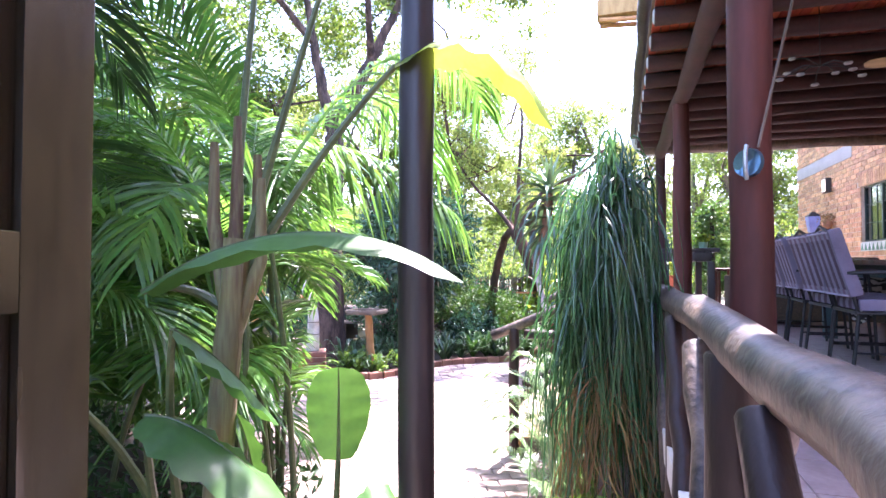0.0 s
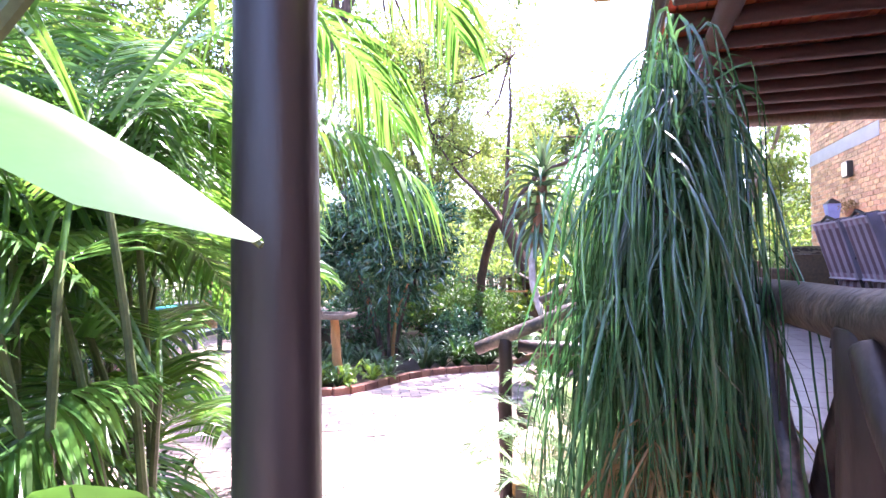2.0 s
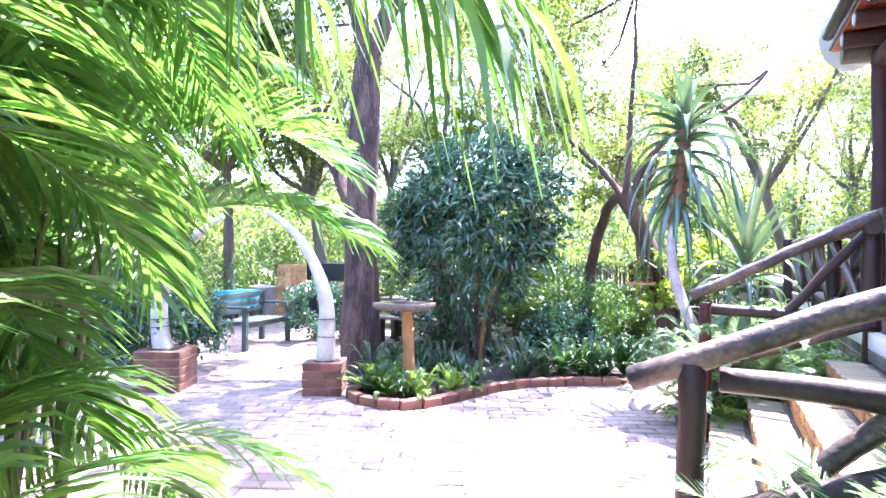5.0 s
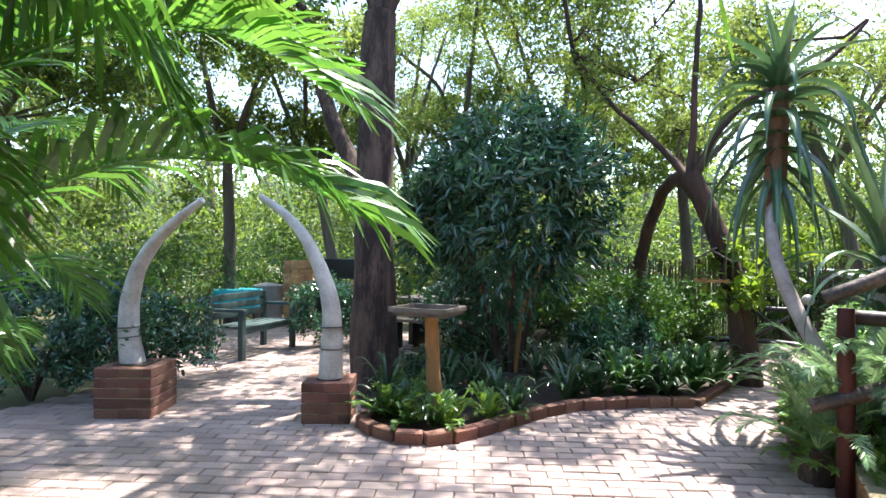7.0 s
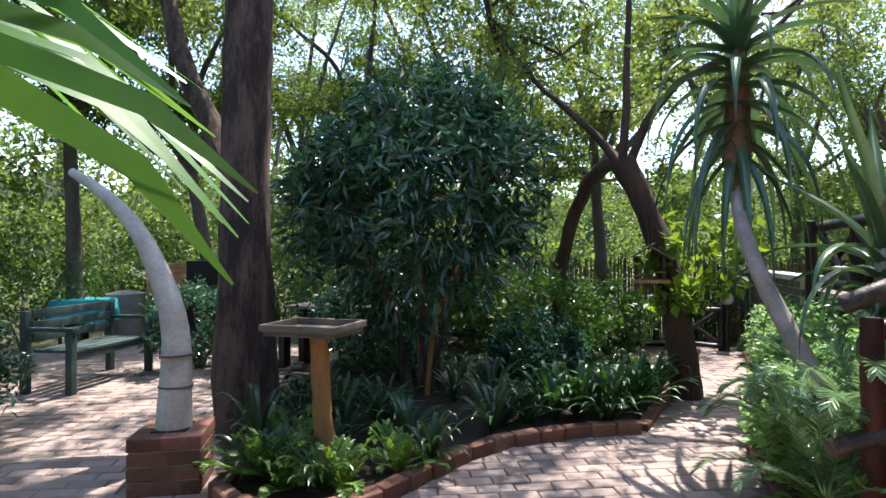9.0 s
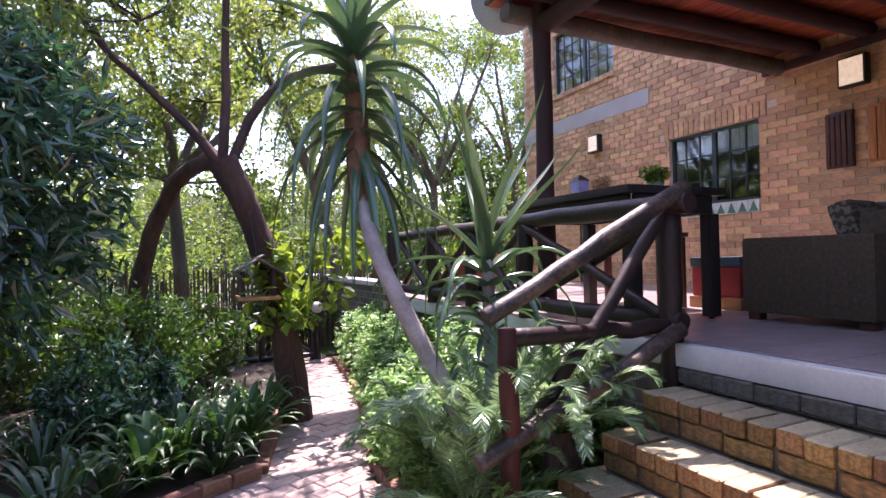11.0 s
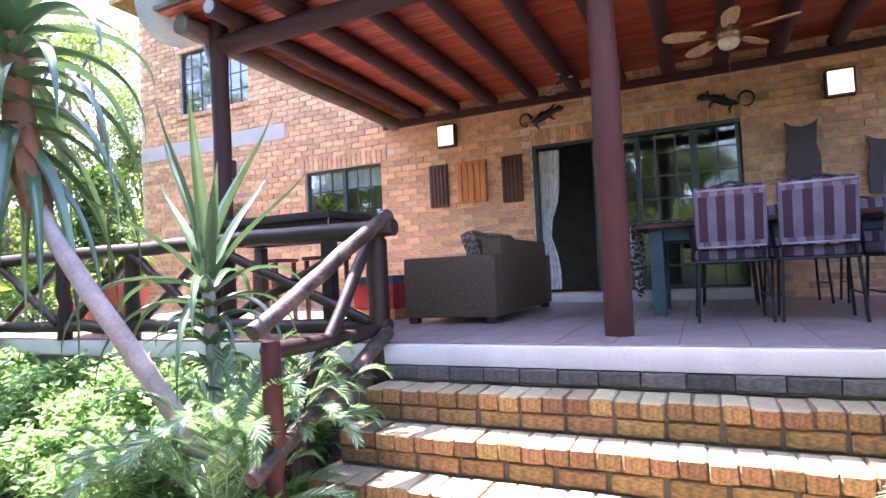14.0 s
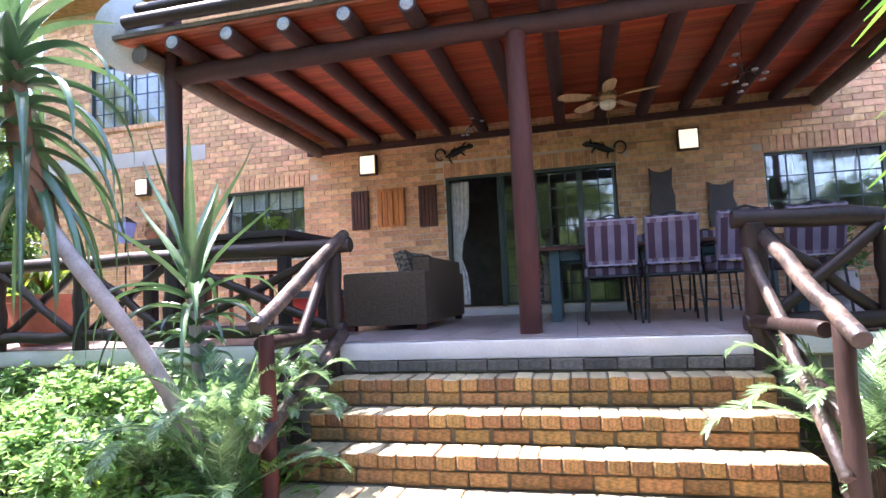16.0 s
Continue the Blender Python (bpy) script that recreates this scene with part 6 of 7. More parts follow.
# low bushes behind the bed and beyond the planters
rng = np.random.RandomState(71)
for k, (x, y, s, m, lab) in enumerate(((-6.9, 7.5, 0.75, M_SHRUB, "dark"), (-7.7, 6.9, 0.9, M_SHRUB, "dark"), (-8.6, 8.3, 1.0, M_HEDGE, "green"), (-7.0, 10.6, 0.7, M_SHRUB, "dark"), (-2.9, 11.6, 0.8, M_HEDGE, "green"), (-3.7, 12.4, 0.9, M_HEDGE, "green"), (-2.3, 12.6, 0.7, M_HEDGE, "green"), (-4.9, 12.6, 1.0, M_SHRUB, "dark"), (-4.9, 11.0, 0.8, M_SHRUB, "dark"), (-2.9, 10.7, 0.55, M_SHRUB, "dark"), (-10.8, 11.2, 1.2, M_HEDGE, "green"), (-11.2, 13.8, 1.3, M_HEDGE, "green"), (-8.5, 14.6, 1.2, M_HEDGE, "green"), (-6.2, 13.8, 1.2, M_HEDGE, "green"), (1.6, 14.6, 1.2, M_HEDGE, "green"), (2.9, 15.9, 1.6, M_HEDGE, "green"), (-0.9, 15.2, 0.9, M_HEDGE, "green"), (-3.3, 13.4, 0.9, M_SHRUB, "dark"), (-5.6, 13.2, 1.0, M_SHRUB, "dark"), (-4.3, 13.6, 1.0, M_HEDGE, "green"), (1.2, 12.9, 0.6, M_HEDGE, "green"))):
    b = thing("garden_bush", "rounded " + lab + " leafy garden bush", "bush", "garden bushes", at=(x, y, -0.02))
    for j in range(7):
        a = rng.uniform(0, 6.28)
        part("stem", tube(bmesh.new(), [(x, y, -0.06 if x < 0 or y > 13.5 else FLOOR), (x + 0.2 * s * math.cos(a), y + 0.2 * s * math.sin(a), 0.4 * s), (x + 0.6 * s * math.cos(a), y + 0.6 * s * math.sin(a), s)], [0.02, 0.014, 0.006], 5), M_BARK, b)
    cen = rng.normal(size=(70, 3))
    cen /= np.linalg.norm(cen, axis=1)[:, None]
    cen = cen * s * rng.uniform(0.45, 0.95, (70, 1)) * (1, 1, 0.8) + (x, y, s * 0.75)
    base_z = 0.0 if x < 0.2 or y > 13.5 else FLOOR
    p = clump_points(cen, np.full(70, 0.22 * s), np.full(70, 46), 0.9, rng)
    p = p[p[:, 2] > base_z + 0.03]
    leaves("crown", p, rng.uniform(0.05, 0.11, len(p)), rng.uniform(0.025, 0.05, len(p)), rng.normal(size=p.shape), m, b, rng=rng)

# ---- wall fittings under the veranda roof ----
M_GLOW = shader("lit_frosted_glass", (0.85, 0.80, 0.65), 0.3, scale=20, bump=0.02)
M_GLOW.node_tree.nodes["Principled BSDF"].inputs["Emission Color"].default_value = (1.0, 0.83, 0.52, 1)
M_GLOW.node_tree.nodes["Principled BSDF"].inputs["Emission Strength"].default_value = 0.13


def wall_lamp(y0, y1, z0, z1, label):
    t = thing("wall_lamp", label, "wall lamp", "wall lamps", at=(WALL, (y0 + y1) / 2, z0))
    bm = bmesh.new()
    box(bm, WALL - 0.03, y0, z0, WALL - 0.0165, y1, z1, 0.003)
    part("backplate", bm, M_LAMPFRAME, t)
    bm = bmesh.new()
    f = 0.018
    for a in ((y0, z0, y0 + f, z1), (y1 - f, z0, y1, z1), (y0 + f, z0, y1 - f, z0 + f), (y0 + f, z1 - f, y1 - f, z1)):
        box(bm, WALL - 0.115, a[0], a[1], WALL - 0.0305, a[2], a[3], 0.003)
    part("frame", bm, M_LAMPFRAME, t)
    bm = bmesh.new()
    box(bm, WALL - 0.12, y0 + f + 0.001, z0 + f + 0.001, WALL - 0.031, y1 - f - 0.001, z1 - f - 0.001, 0.006)
    part("diffuser", bm, M_GLOW, t, "glowing frosted glass")


wall_lamp(8.87, 9.13, 3.06, 3.36, "square black wall lamp with glowing frosted glass")
wall_lamp(4.46, 4.72, 2.99, 3.27, "square black wall lamp with glowing frosted glass")
wall_lamp(12.80, 13.04, 3.08, 3.36, "square black wall lamp outside on the bright wall")


def carved_panel(y0, y1, z0, z1, m, label, seed):
    t = thing("carved_panel", label, "wall carving", "carved wooden panels", at=(WALL, (y0 + y1) / 2, z0))
    bm = bmesh.new()
    box(bm, WALL - 0.045, y0, z0, WALL - 0.0165, y1, z1, 0.006)
    part("board", bm, m, t)
    rng = random.Random(seed)
    n = 5
    for k in range(n):
        w = (y1 - y0) / n
        bm = bmesh.new()
        box(bm, WALL - 0.058 - rng.uniform(0, 0.01), y0 + k * w + 0.008, z0 + 0.02, WALL - 0.0455, y0 + (k + 1) * w - 0.004, z1 - 0.02 - rng.uniform(0, 0.03), 0.006)
        part("carving", bm, m, t)


carved_panel(9.03, 9.30, 2.26, 2.84, M_PANEL_DARK, "narrow dark carved wooden panel on the brick wall", 1)
carved_panel(8.47, 8.89, 2.28, 2.84, M_PANEL, "orange-brown carved wooden panel on the brick wall", 2)
carved_panel(7.99, 8.26, 2.24, 2.84, M_PANEL_DARK, "narrow dark carved wooden panel on the brick wall", 3)


def gecko(yc, zc, flip):
    t = thing("wire_gecko", "black wire lizard sculpture with a curled tail", "wall art", "wire lizards", at=(WALL, yc, zc))
    x = WALL - 0.05
    s = flip
    part("body", tube(bmesh.new(), [(x, yc + s * a, zc + b) for a, b in ((-0.17, -0.05), (-0.08, -0.03), (0.0, 0.01), (0.08, 0.05), (0.14, 0.06))], [0.016, 0.040, 0.050, 0.042, 0.024], 10), M_BLACK, t)
    part("head", tube(bmesh.new(), [(x, yc + s * 0.13, zc + 0.06), (x, yc + s * 0.19, zc + 0.075), (x, yc + s * 0.24, zc + 0.07)], [0.026, 0.042, 0.016], 10), M_BLACK, t)
    part("tail", tube(bmesh.new(), [(x, yc + s * (-0.17 - 0.075 + 0.075 * math.cos(a)), zc - 0.03 + 0.08 * math.sin(a) + 0.02) for a in np.linspace(0, 5.2, 16)], list(np.linspace(0.018, 0.008, 16)), 7), M_BLACK, t)
    for a, b, c, d in ((0.09, 0.05, 0.13, 0.15), (0.06, 0.02, 0.12, -0.05), (-0.09, -0.03, -0.03, 0.08), (-0.11, -0.05, -0.08, -0.14)):
        part("leg", tube(bmesh.new(), [(x, yc + s * a, zc + b), (x + 0.005, yc + s * (a + c) / 2 + 0.02, zc + (b + d) / 2), (WALL - 0.022, yc + s * c, zc + d)], [0.017, 0.014, 0.010], 6), M_BLACK, t)


gecko(7.66, 3.27, -1)
gecko(5.68, 3.13, 1)


M_OWL = shader("rusty_tin", (0.045, 0.022, 0.017), 0.5, dark=(0.025, 0.012, 0.010), scale=10, bump=0.4)


def owl(yc, z0, w, h):
    bm = bmesh.new()
    out = [(-0.5, 0.0), (-0.42, -0.02), (0.42, -0.02), (0.5, 0.0), (0.52, 0.45), (0.42, 0.62), (0.46, 0.9), (0.50, 1.0), (0.30, 0.93), (0.0, 0.90), (-0.30, 0.93), (-0.50, 1.0), (-0.46, 0.9), (-0.42, 0.62), (-0.52, 0.45)]
    vs = [bm.verts.new((WALL - 0.04, yc + a * w, z0 + b * h)) for a, b in out]
    bm.faces.new(vs)
    bm.normal_update()
    bmesh.ops.solidify(bm, geom=bm.faces[:], thickness=0.022)
    for s in (-0.2, 0.2):
        for r, x in ((0.16, 0.044), (0.07, 0.055)):
            m = Matrix.Translation((WALL - x, yc + s * w, z0 + 0.78 * h)) @ Matrix.Rotation(radians(90), 4, "Y")
            bmesh.ops.create_cone(bm, cap_ends=True, segments=14, radius1=r * w, radius2=r * w * 0.7, depth=0.014, matrix=m)
    tagged(part("owl_figure", bm, M_OWL, smooth=False), "dark metal owl figure hanging on the brick wall", "wall art", "owl figures")


owl(4.95, 2.10, 0.30, 0.70)
owl(4.24, 1.98, 0.32, 0.58)

# lantern on its pole and dark ornament by the bright wall
lan = thing("garden_lantern", "blue enamel lantern on a thin dark pole", "lantern", at=(3.55, 13.09, FLOOR))
part("pole", tube(bmesh.new(), [(3.55, 13.09, FLOOR - 0.003), (3.55, 13.09, 2.3)], 0.014, 8), M_BLACK, lan)
bm = bmesh.new()
bmesh.ops.create_cone(bm, cap_ends=True, segments=4, radius1=0.10, radius2=0.16, depth=0.32, matrix=Matrix.Translation((3.55, 13.09, 2.46)) @ Matrix.Rotation(radians(45), 4, "Z"))
part("glass_box", bm, M_BLUE, lan, smooth=False)
bm = bmesh.new()
bmesh.ops.create_cone(bm, cap_ends=True, segments=4, radius1=0.17, radius2=0.03, depth=0.10, matrix=Matrix.Translation((3.55, 13.09, 2.67)) @ Matrix.Rotation(radians(45), 4, "Z"))
part("cap", bm, M_BLACK, lan, smooth=False)
rng = np.random.RandomState(3)
# stand-in shape for a dark plaque-like ornament
bk = thing("wall_basket", "dark ornament on the wall, modelled as a basket of dry flowers", "plant basket", at=(3.72, 12.72, 2.44))
bm = bmesh.new()
bmesh.ops.create_uvsphere(bm, u_segments=14, v_segments=8, radius=0.13, matrix=Matrix.Translation((3.70, 12.72, 2.44)) @ Matrix.Diagonal((0.6, 1, 0.8, 1)))
part("basket", bm, M_ALOE_DRY, bk)
p = clump_points(np.array([(3.68, 12.72, 2.54)]), [0.16], [160], 0.8, rng)
leaves("foliage", p, 0.07, 0.02, rng.normal(size=p.shape), M_STRAW, bk, rng=rng)

# satellite dish on the corner of the roof
dish = thing("satellite_dish", "grey satellite dish with its bracket at the roof corner", "satellite dish", at=(0.30, 9.9, 3.75))
dc, dn = Vector((0.27, 9.97, 3.79)), Vector((0.55, 0.75, 0.35)).normalized()
rot = dn.to_track_quat("Z", "Y").to_matrix().to_4x4()
bm = bmesh.new()
prev = None
for j in range(8):
    r = 0.315 * j / 7
    z = 0.11 * (j / 7) ** 2 - 0.11
    if j == 0:
        ring = [bm.verts.new((0, 0, z))]
    else:
        ring = [bm.verts.new((r * math.cos(a), r * 1.08 * math.sin(a), z)) for a in np.linspace(0, 6.283, 28, endpoint=False)]
        if len(prev) == 1:
            for k in range(28):
                bm.faces.new((prev[0], ring[k], ring[(k + 1) % 28]))
        else:
            for k in range(28):
                bm.faces.new((prev[k], ring[k], ring[(k + 1) % 28], prev[(k + 1) % 28]))
    prev = ring
bm.normal_update()
bmesh.ops.solidify(bm, geom=bm.faces[:], thickness=0.006)
bm.transform(Matrix.Translation(dc) @ rot)
part("reflector", bm, M_DISH, dish)
back = dc - dn * 0.115
part("bracket", tube(bmesh.new(), [tuple(back), tuple(back - dn * 0.10), (0.42, 9.80, 3.45), (0.44, 9.74, 3.2)], [0.03, 0.025, 0.02, 0.02], 8), M_STEEL, dish)
bm = bmesh.new()
box(bm, -0.09, -0.07, -0.03, 0.09, 0.07, 0.0, 0.005, Matrix.Translation(back - dn * 0.0) @ rot)
part("mount", bm, M_STEEL, dish)
part("feed_arm", tube(bmesh.new(), [tuple(dc + rot.to_3x3() @ Vector((0, -0.36, 0))), tuple(dc + rot.to_3x3() @ Vector((0, -0.30, 0.25))), tuple(dc + dn * 0.36)], 0.010, 6), M_STEEL, dish)

# ceiling fan
fan = thing("ceiling_fan", "brass ceiling fan with five pale wooden blades and a glass light", "ceiling fan", at=(2.4, 5.65, 3.35))
fx, fy = 2.4, 5.65
part("canopy", tube(bmesh.new(), [(fx, fy, 3.62), (fx, fy, 3.56), (fx, fy, 3.50)], [0.07, 0.07, 0.03], 16), M_BRASS, fan)
part("rod", tube(bmesh.new(), [(fx, fy, 3.52), (fx, fy, 3.43)], 0.014, 8), M_BRASS, fan)
part("motor", tube(bmesh.new(), [(fx, fy, 3.46), (fx, fy, 3.44), (fx, fy, 3.39), (fx, fy, 3.34), (fx, fy, 3.32)], [0.04, 0.09, 0.105, 0.09, 0.06], 20), M_BRASS, fan)
bm = bmesh.new()
bmesh.ops.create_uvsphere(bm, u_segments=18, v_segments=10, radius=0.088, matrix=Matrix.Translation((fx, fy, 3.30)) @ Matrix.Diagonal((1, 1, 0.75, 1)))
part("light_bowl", bm, M_CREAM, fan, "cream glass bowl")
part("pull_cord", tube(bmesh.new(), [(fx, fy, 3.25), (fx, fy + 0.005, 3.02)], 0.004, 5), M_BRASS, fan)
for k in range(5):
    a = radians(36 + 72 * k)
    m = Matrix.Translation((fx, fy, 3.385)) @ Matrix.Rotation(a, 4, "Z") @ Matrix.Rotation(radians(13), 4, "X") @ Matrix.Diagonal((1.0, 1.15, 1.0, 1.0))
    bm = bmesh.new()
    pts = [(0.20, -0.045), (0.30, -0.06), (0.46, -0.065), (0.54, -0.045), (0.565, 0), (0.54, 0.045), (0.46, 0.065), (0.30, 0.06), (0.20, 0.045)]
    bm.faces.new([bm.verts.new((x, y, 0)) for x, y in pts])
    bm.normal_update()
    bmesh.ops.solidify(bm, geom=bm.faces[:], thickness=0.008)
    bm.transform(m)
    bl = part("blade", bm, M_FANBLADE, fan)
    bm = bmesh.new()
    box(bm, 0.09, -0.018, -0.016, 0.24, 0.018, -0.009, 0.003, m)
    part("blade_iron", bm, M_BRASS, bl)


# hanging wire mobiles
def mobile(x, y, z, label, seed, span=0.22):
    rng = random.Random(seed)
    t = thing("hanging_mobile", label, "mobile", "hanging mobiles", at=(x, y, z))
    part("cord", tube(bmesh.new(), [(x, y, 3.53), (x, y, z)], 0.003, 5), M_BLACK, t)
    for k in range(9):
        a = rng.uniform(0, 6.28)
        e = Vector((x + span * math.cos(a) * rng.uniform(0.4, 1), y + span * math.sin(a) * rng.uniform(0.4, 1), z + rng.uniform(-0.12, 0.10)))
        ob = part("wire", tube(bmesh.new(), [(x, y, z), tuple((e + Vector((x, y, z))) / 2 + Vector((0, 0, 0.03))), tuple(e)], 0.004, 5), M_BLACK, t)
        bm = bmesh.new()
        bmesh.ops.create_icosphere(bm, subdivisions=1, radius=0.032, matrix=Matrix.Translation(e) @ Matrix.Diagonal((1, 1, 0.4, 1)))
        part("shard", bm, M_STEEL, ob, "shiny tin shard")


mobile(2.94, 7.26, 3.40, "wire mobile with shiny tin shards under the ceiling", 1, 0.16)
mobile(1.2, 4.6, 3.08, "spreading tin mobile like a flying bird under the ceiling", 2, 0.26)
pl = thing("post_plate", "round blue-grey tin reflector hanging on a post", "plate", at=(0.34, 2.55, 2.08))
part("disc", tube(bmesh.new(), [(0.345, 2.565, 2.08), (0.335, 2.552, 2.08), (0.322, 2.536, 2.08), (0.330, 2.546, 2.08)], [0.042, 0.060, 0.056, 0.034], 24), M_TIN, pl)
part("band", tube(bmesh.new(), [(0.322, 2.532, 2.150), (0.316, 2.524, 2.12), (0.314, 2.521, 2.08), (0.316, 2.524, 2.04), (0.322, 2.532, 2.01)], 0.009, 7), M_STEEL, pl, "bright metal strip")
part("cord", tube(bmesh.new(), [(0.37, 2.56, 2.145), (0.52, 2.58, 2.8), (0.66, 2.62, 3.5)], 0.006, 5), M_LOG_GREY, pl)

# ---- furniture on the veranda ----
sofa = thing("wicker_sofa", "brown wicker sofa with square arms and patterned cushions", "sofa", at=(2.1, 7.95, FLOOR))


def block_part(name, parent, b, m, bevel=0.02, label="", tilt=None):
    bm = bmesh.new()
    box(bm, *b, bevel, tilt)
    return part(name, bm, m, parent, label)


block_part("arm", sofa, (1.15, 7.50, FLOOR + 0.055, 1.33, 8.34, 1.52), M_WICKER, 0.03)
block_part("arm", sofa, (2.82, 7.50, FLOOR + 0.055, 3.0, 8.34, 1.52), M_WICKER, 0.03)
block_part("backrest", sofa, (1.335, 7.50, FLOOR + 0.055, 2.815, 7.68, 1.66), M_WICKER, 0.03)
block_part("base", sofa, (1.335, 7.685, FLOOR + 0.055, 2.815, 8.30, 1.22), M_WICKER, 0.02)
for x in (1.18, 2.90):
    for y in (7.53, 8.24):
        block_part("foot", sofa, (x, y, FLOOR + 0.003, x + 0.08, y + 0.08, FLOOR + 0.056), M_PANEL_DARK, 0.004)
for k in range(2):
    block_part("seat_cushion", sofa, (1.345 + k * 0.735, 7.70, 1.222, 2.07 + k * 0.735, 8.30, 1.40), M_PIPING, 0.05, "grey seat cushion")
M_PATTERN = striped("patterned_cushion", (0.20, 0.16, 0.11), (0.05, 0.035, 0.025), 0.03, axis=2, wobble=0.12)
for k, (x, y, a) in enumerate(((1.60, 7.80, 8), (2.06, 7.82, -10), (2.5, 7.80, 8))):
    m = Matrix.Translation((x, y, 1.545)) @ Matrix.Rotation(radians(a), 4, "Z") @ Matrix.Rotation(radians(-18), 4, "X")
    bm = bmesh.new()
    box(bm, -0.24, -0.07, -0.2, 0.24, 0.07, 0.2, 0.06, m)
    tagged(part("scatter_cushion", bm, M_PATTERN), "brown patterned scatter cushion propped on the sofa", "cushion", "scatter cushions")

bar = thing("bar_table", "tall dark wooden bar table behind the railing", "table", at=(0.68, 9.15, FLOOR))
block_part("tabletop", bar, (0.20, 8.42, 1.83, 1.12, 9.92, 1.885), M_LOG_BLACK, 0.006)
for y in (8.46, 9.80):
    block_part("apron", bar, (0.30, y, 1.70, 1.02, y + 0.03, 1.829), M_LOG_BLACK, 0.003)
for x in (0.27, 1.0):
    block_part("apron", bar, (x, 8.50, 1.70, x + 0.03, 9.79, 1.829), M_LOG_BLACK, 0.003)
    for y in (8.46, 9.78):
        block_part("leg", bar, (x - 0.03, y - 0.02, FLOOR + 0.02, x + 0.06, y + 0.07, 1.699), M_LOG_BLACK, 0.006)
        bm = bmesh.new()
        bmesh.ops.create_uvsphere(bm, u_segments=10, v_segments=6, radius=0.022, matrix=Matrix.Translation((x + 0.015, y + 0.025, FLOOR + 0.021)))
        part("castor", bm, M_BLACK, bar)
stool = thing("bar_stool", "dark wooden bar stool beside the tall table", "stool", at=(1.35, 9.3, FLOOR))
block_part("seat", stool, (1.18, 9.12, 1.56, 1.52, 9.46, 1.60), M_PANEL_DARK, 0.01)
for x in (1.20, 1.47):
    for y in (9.14, 9.41):
        block_part("leg", stool, (x, y, FLOOR + 0.003, x + 0.035, y + 0.035, 1.559), M_PANEL_DARK, 0.004)
copy_thing(stool, pose(1.35, 9.95, FLOOR))
trunk = thing("painted_chest", "red and blue painted chest on a wooden plinth", "chest", at=(1.9, 8.95, FLOOR))
block_part("plinth", trunk, (1.60, 8.70, FLOOR + 0.003, 2.30, 9.20, 1.05), M_ORANGEWOOD, 0.006)
block_part("body", trunk, (1.62, 8.72, 1.052, 2.28, 9.18, 1.30), M_REDCLOTH, 0.008)
block_part("band", trunk, (1.61, 8.71, 1.302, 2.29, 9.19, 1.38), M_TEAL, 0.006, "blue painted lid")
pot = thing("sill_plant", "small green plant in a mint pot on the bar table", "potted plant", at=(1.0, 9.0, 1.886))
part("pot", tube(bmesh.new(), [(0.98, 8.95, 1.886), (0.98, 8.95, 1.92), (0.98, 8.95, 1.98), (0.98, 8.95, 1.985)], [0.045, 0.055, 0.065, 0.05], 16), M_MINT, pot)
p = clump_points(np.array([(0.98, 8.95, 2.04)]), [0.11], [140], 0.5, rng)
leaves("foliage", p, 0.06, 0.04, rng.normal(size=p.shape) + (0, 0, 0.3), M_LIME, pot, rng=rng)

# dining table and chairs
dt = thing("dining_table", "long dining table with teal painted legs under a zebra cloth", "table", at=(2.1, 5.2, FLOOR))
block_part("tabletop", dt, (1.62, 4.0, 1.66, 2.62, 6.46, 1.70), M_PANEL_DARK, 0.008)
for x in (1.70, 2.44):
    for y in (4.08, 6.26):
        block_part("leg", dt, (x, y, FLOOR + 0.003, x + 0.10, y + 0.10, 1.659), M_TEAL, 0.006)
block_part("apron", dt, (1.72, 4.19, 1.56, 1.75, 6.25, 1.659), M_TEAL, 0.003)
block_part("apron", dt, (2.49, 4.19, 1.56, 2.52, 6.25, 1.659), M_TEAL, 0.003)
bm = bmesh.new()
cols = []
for i in range(17):
    u = i / 16
    row = []
    for j in range(17):
        v = j / 16
        y = 5.90 + v * 0.98
        x = 1.60 + u * 0.92
        over = max(0.0, y - 6.475)
        z = 1.7035 + 0.0015 * math.sin(9 * x + 7 * y)
        if over > 0:
            corner = 1 - abs(u - 0.5) * 1.7
            z -= over * (0.35 + 1.0 * max(corner, 0)) * 1.15
            y = 6.475 + 0.03 * math.sin(i * 1.2) * min(1, over * 4) + 0.015
        row.append(bm.verts.new((x, y, z)))
    cols.append(row)
for a, b in zip(cols, cols[1:]):
    for j in range(16):
        bm.faces.new((a[j], b[j], b[j + 1], a[j + 1]))
bm.normal_update()
bmesh.ops.solidify(bm, geom=bm.faces[:], thickness=0.003)
tagged(part("zebra_cloth", bm, M_ZEBRA), "zebra-striped cloth hanging over the table end", "tablecloth")


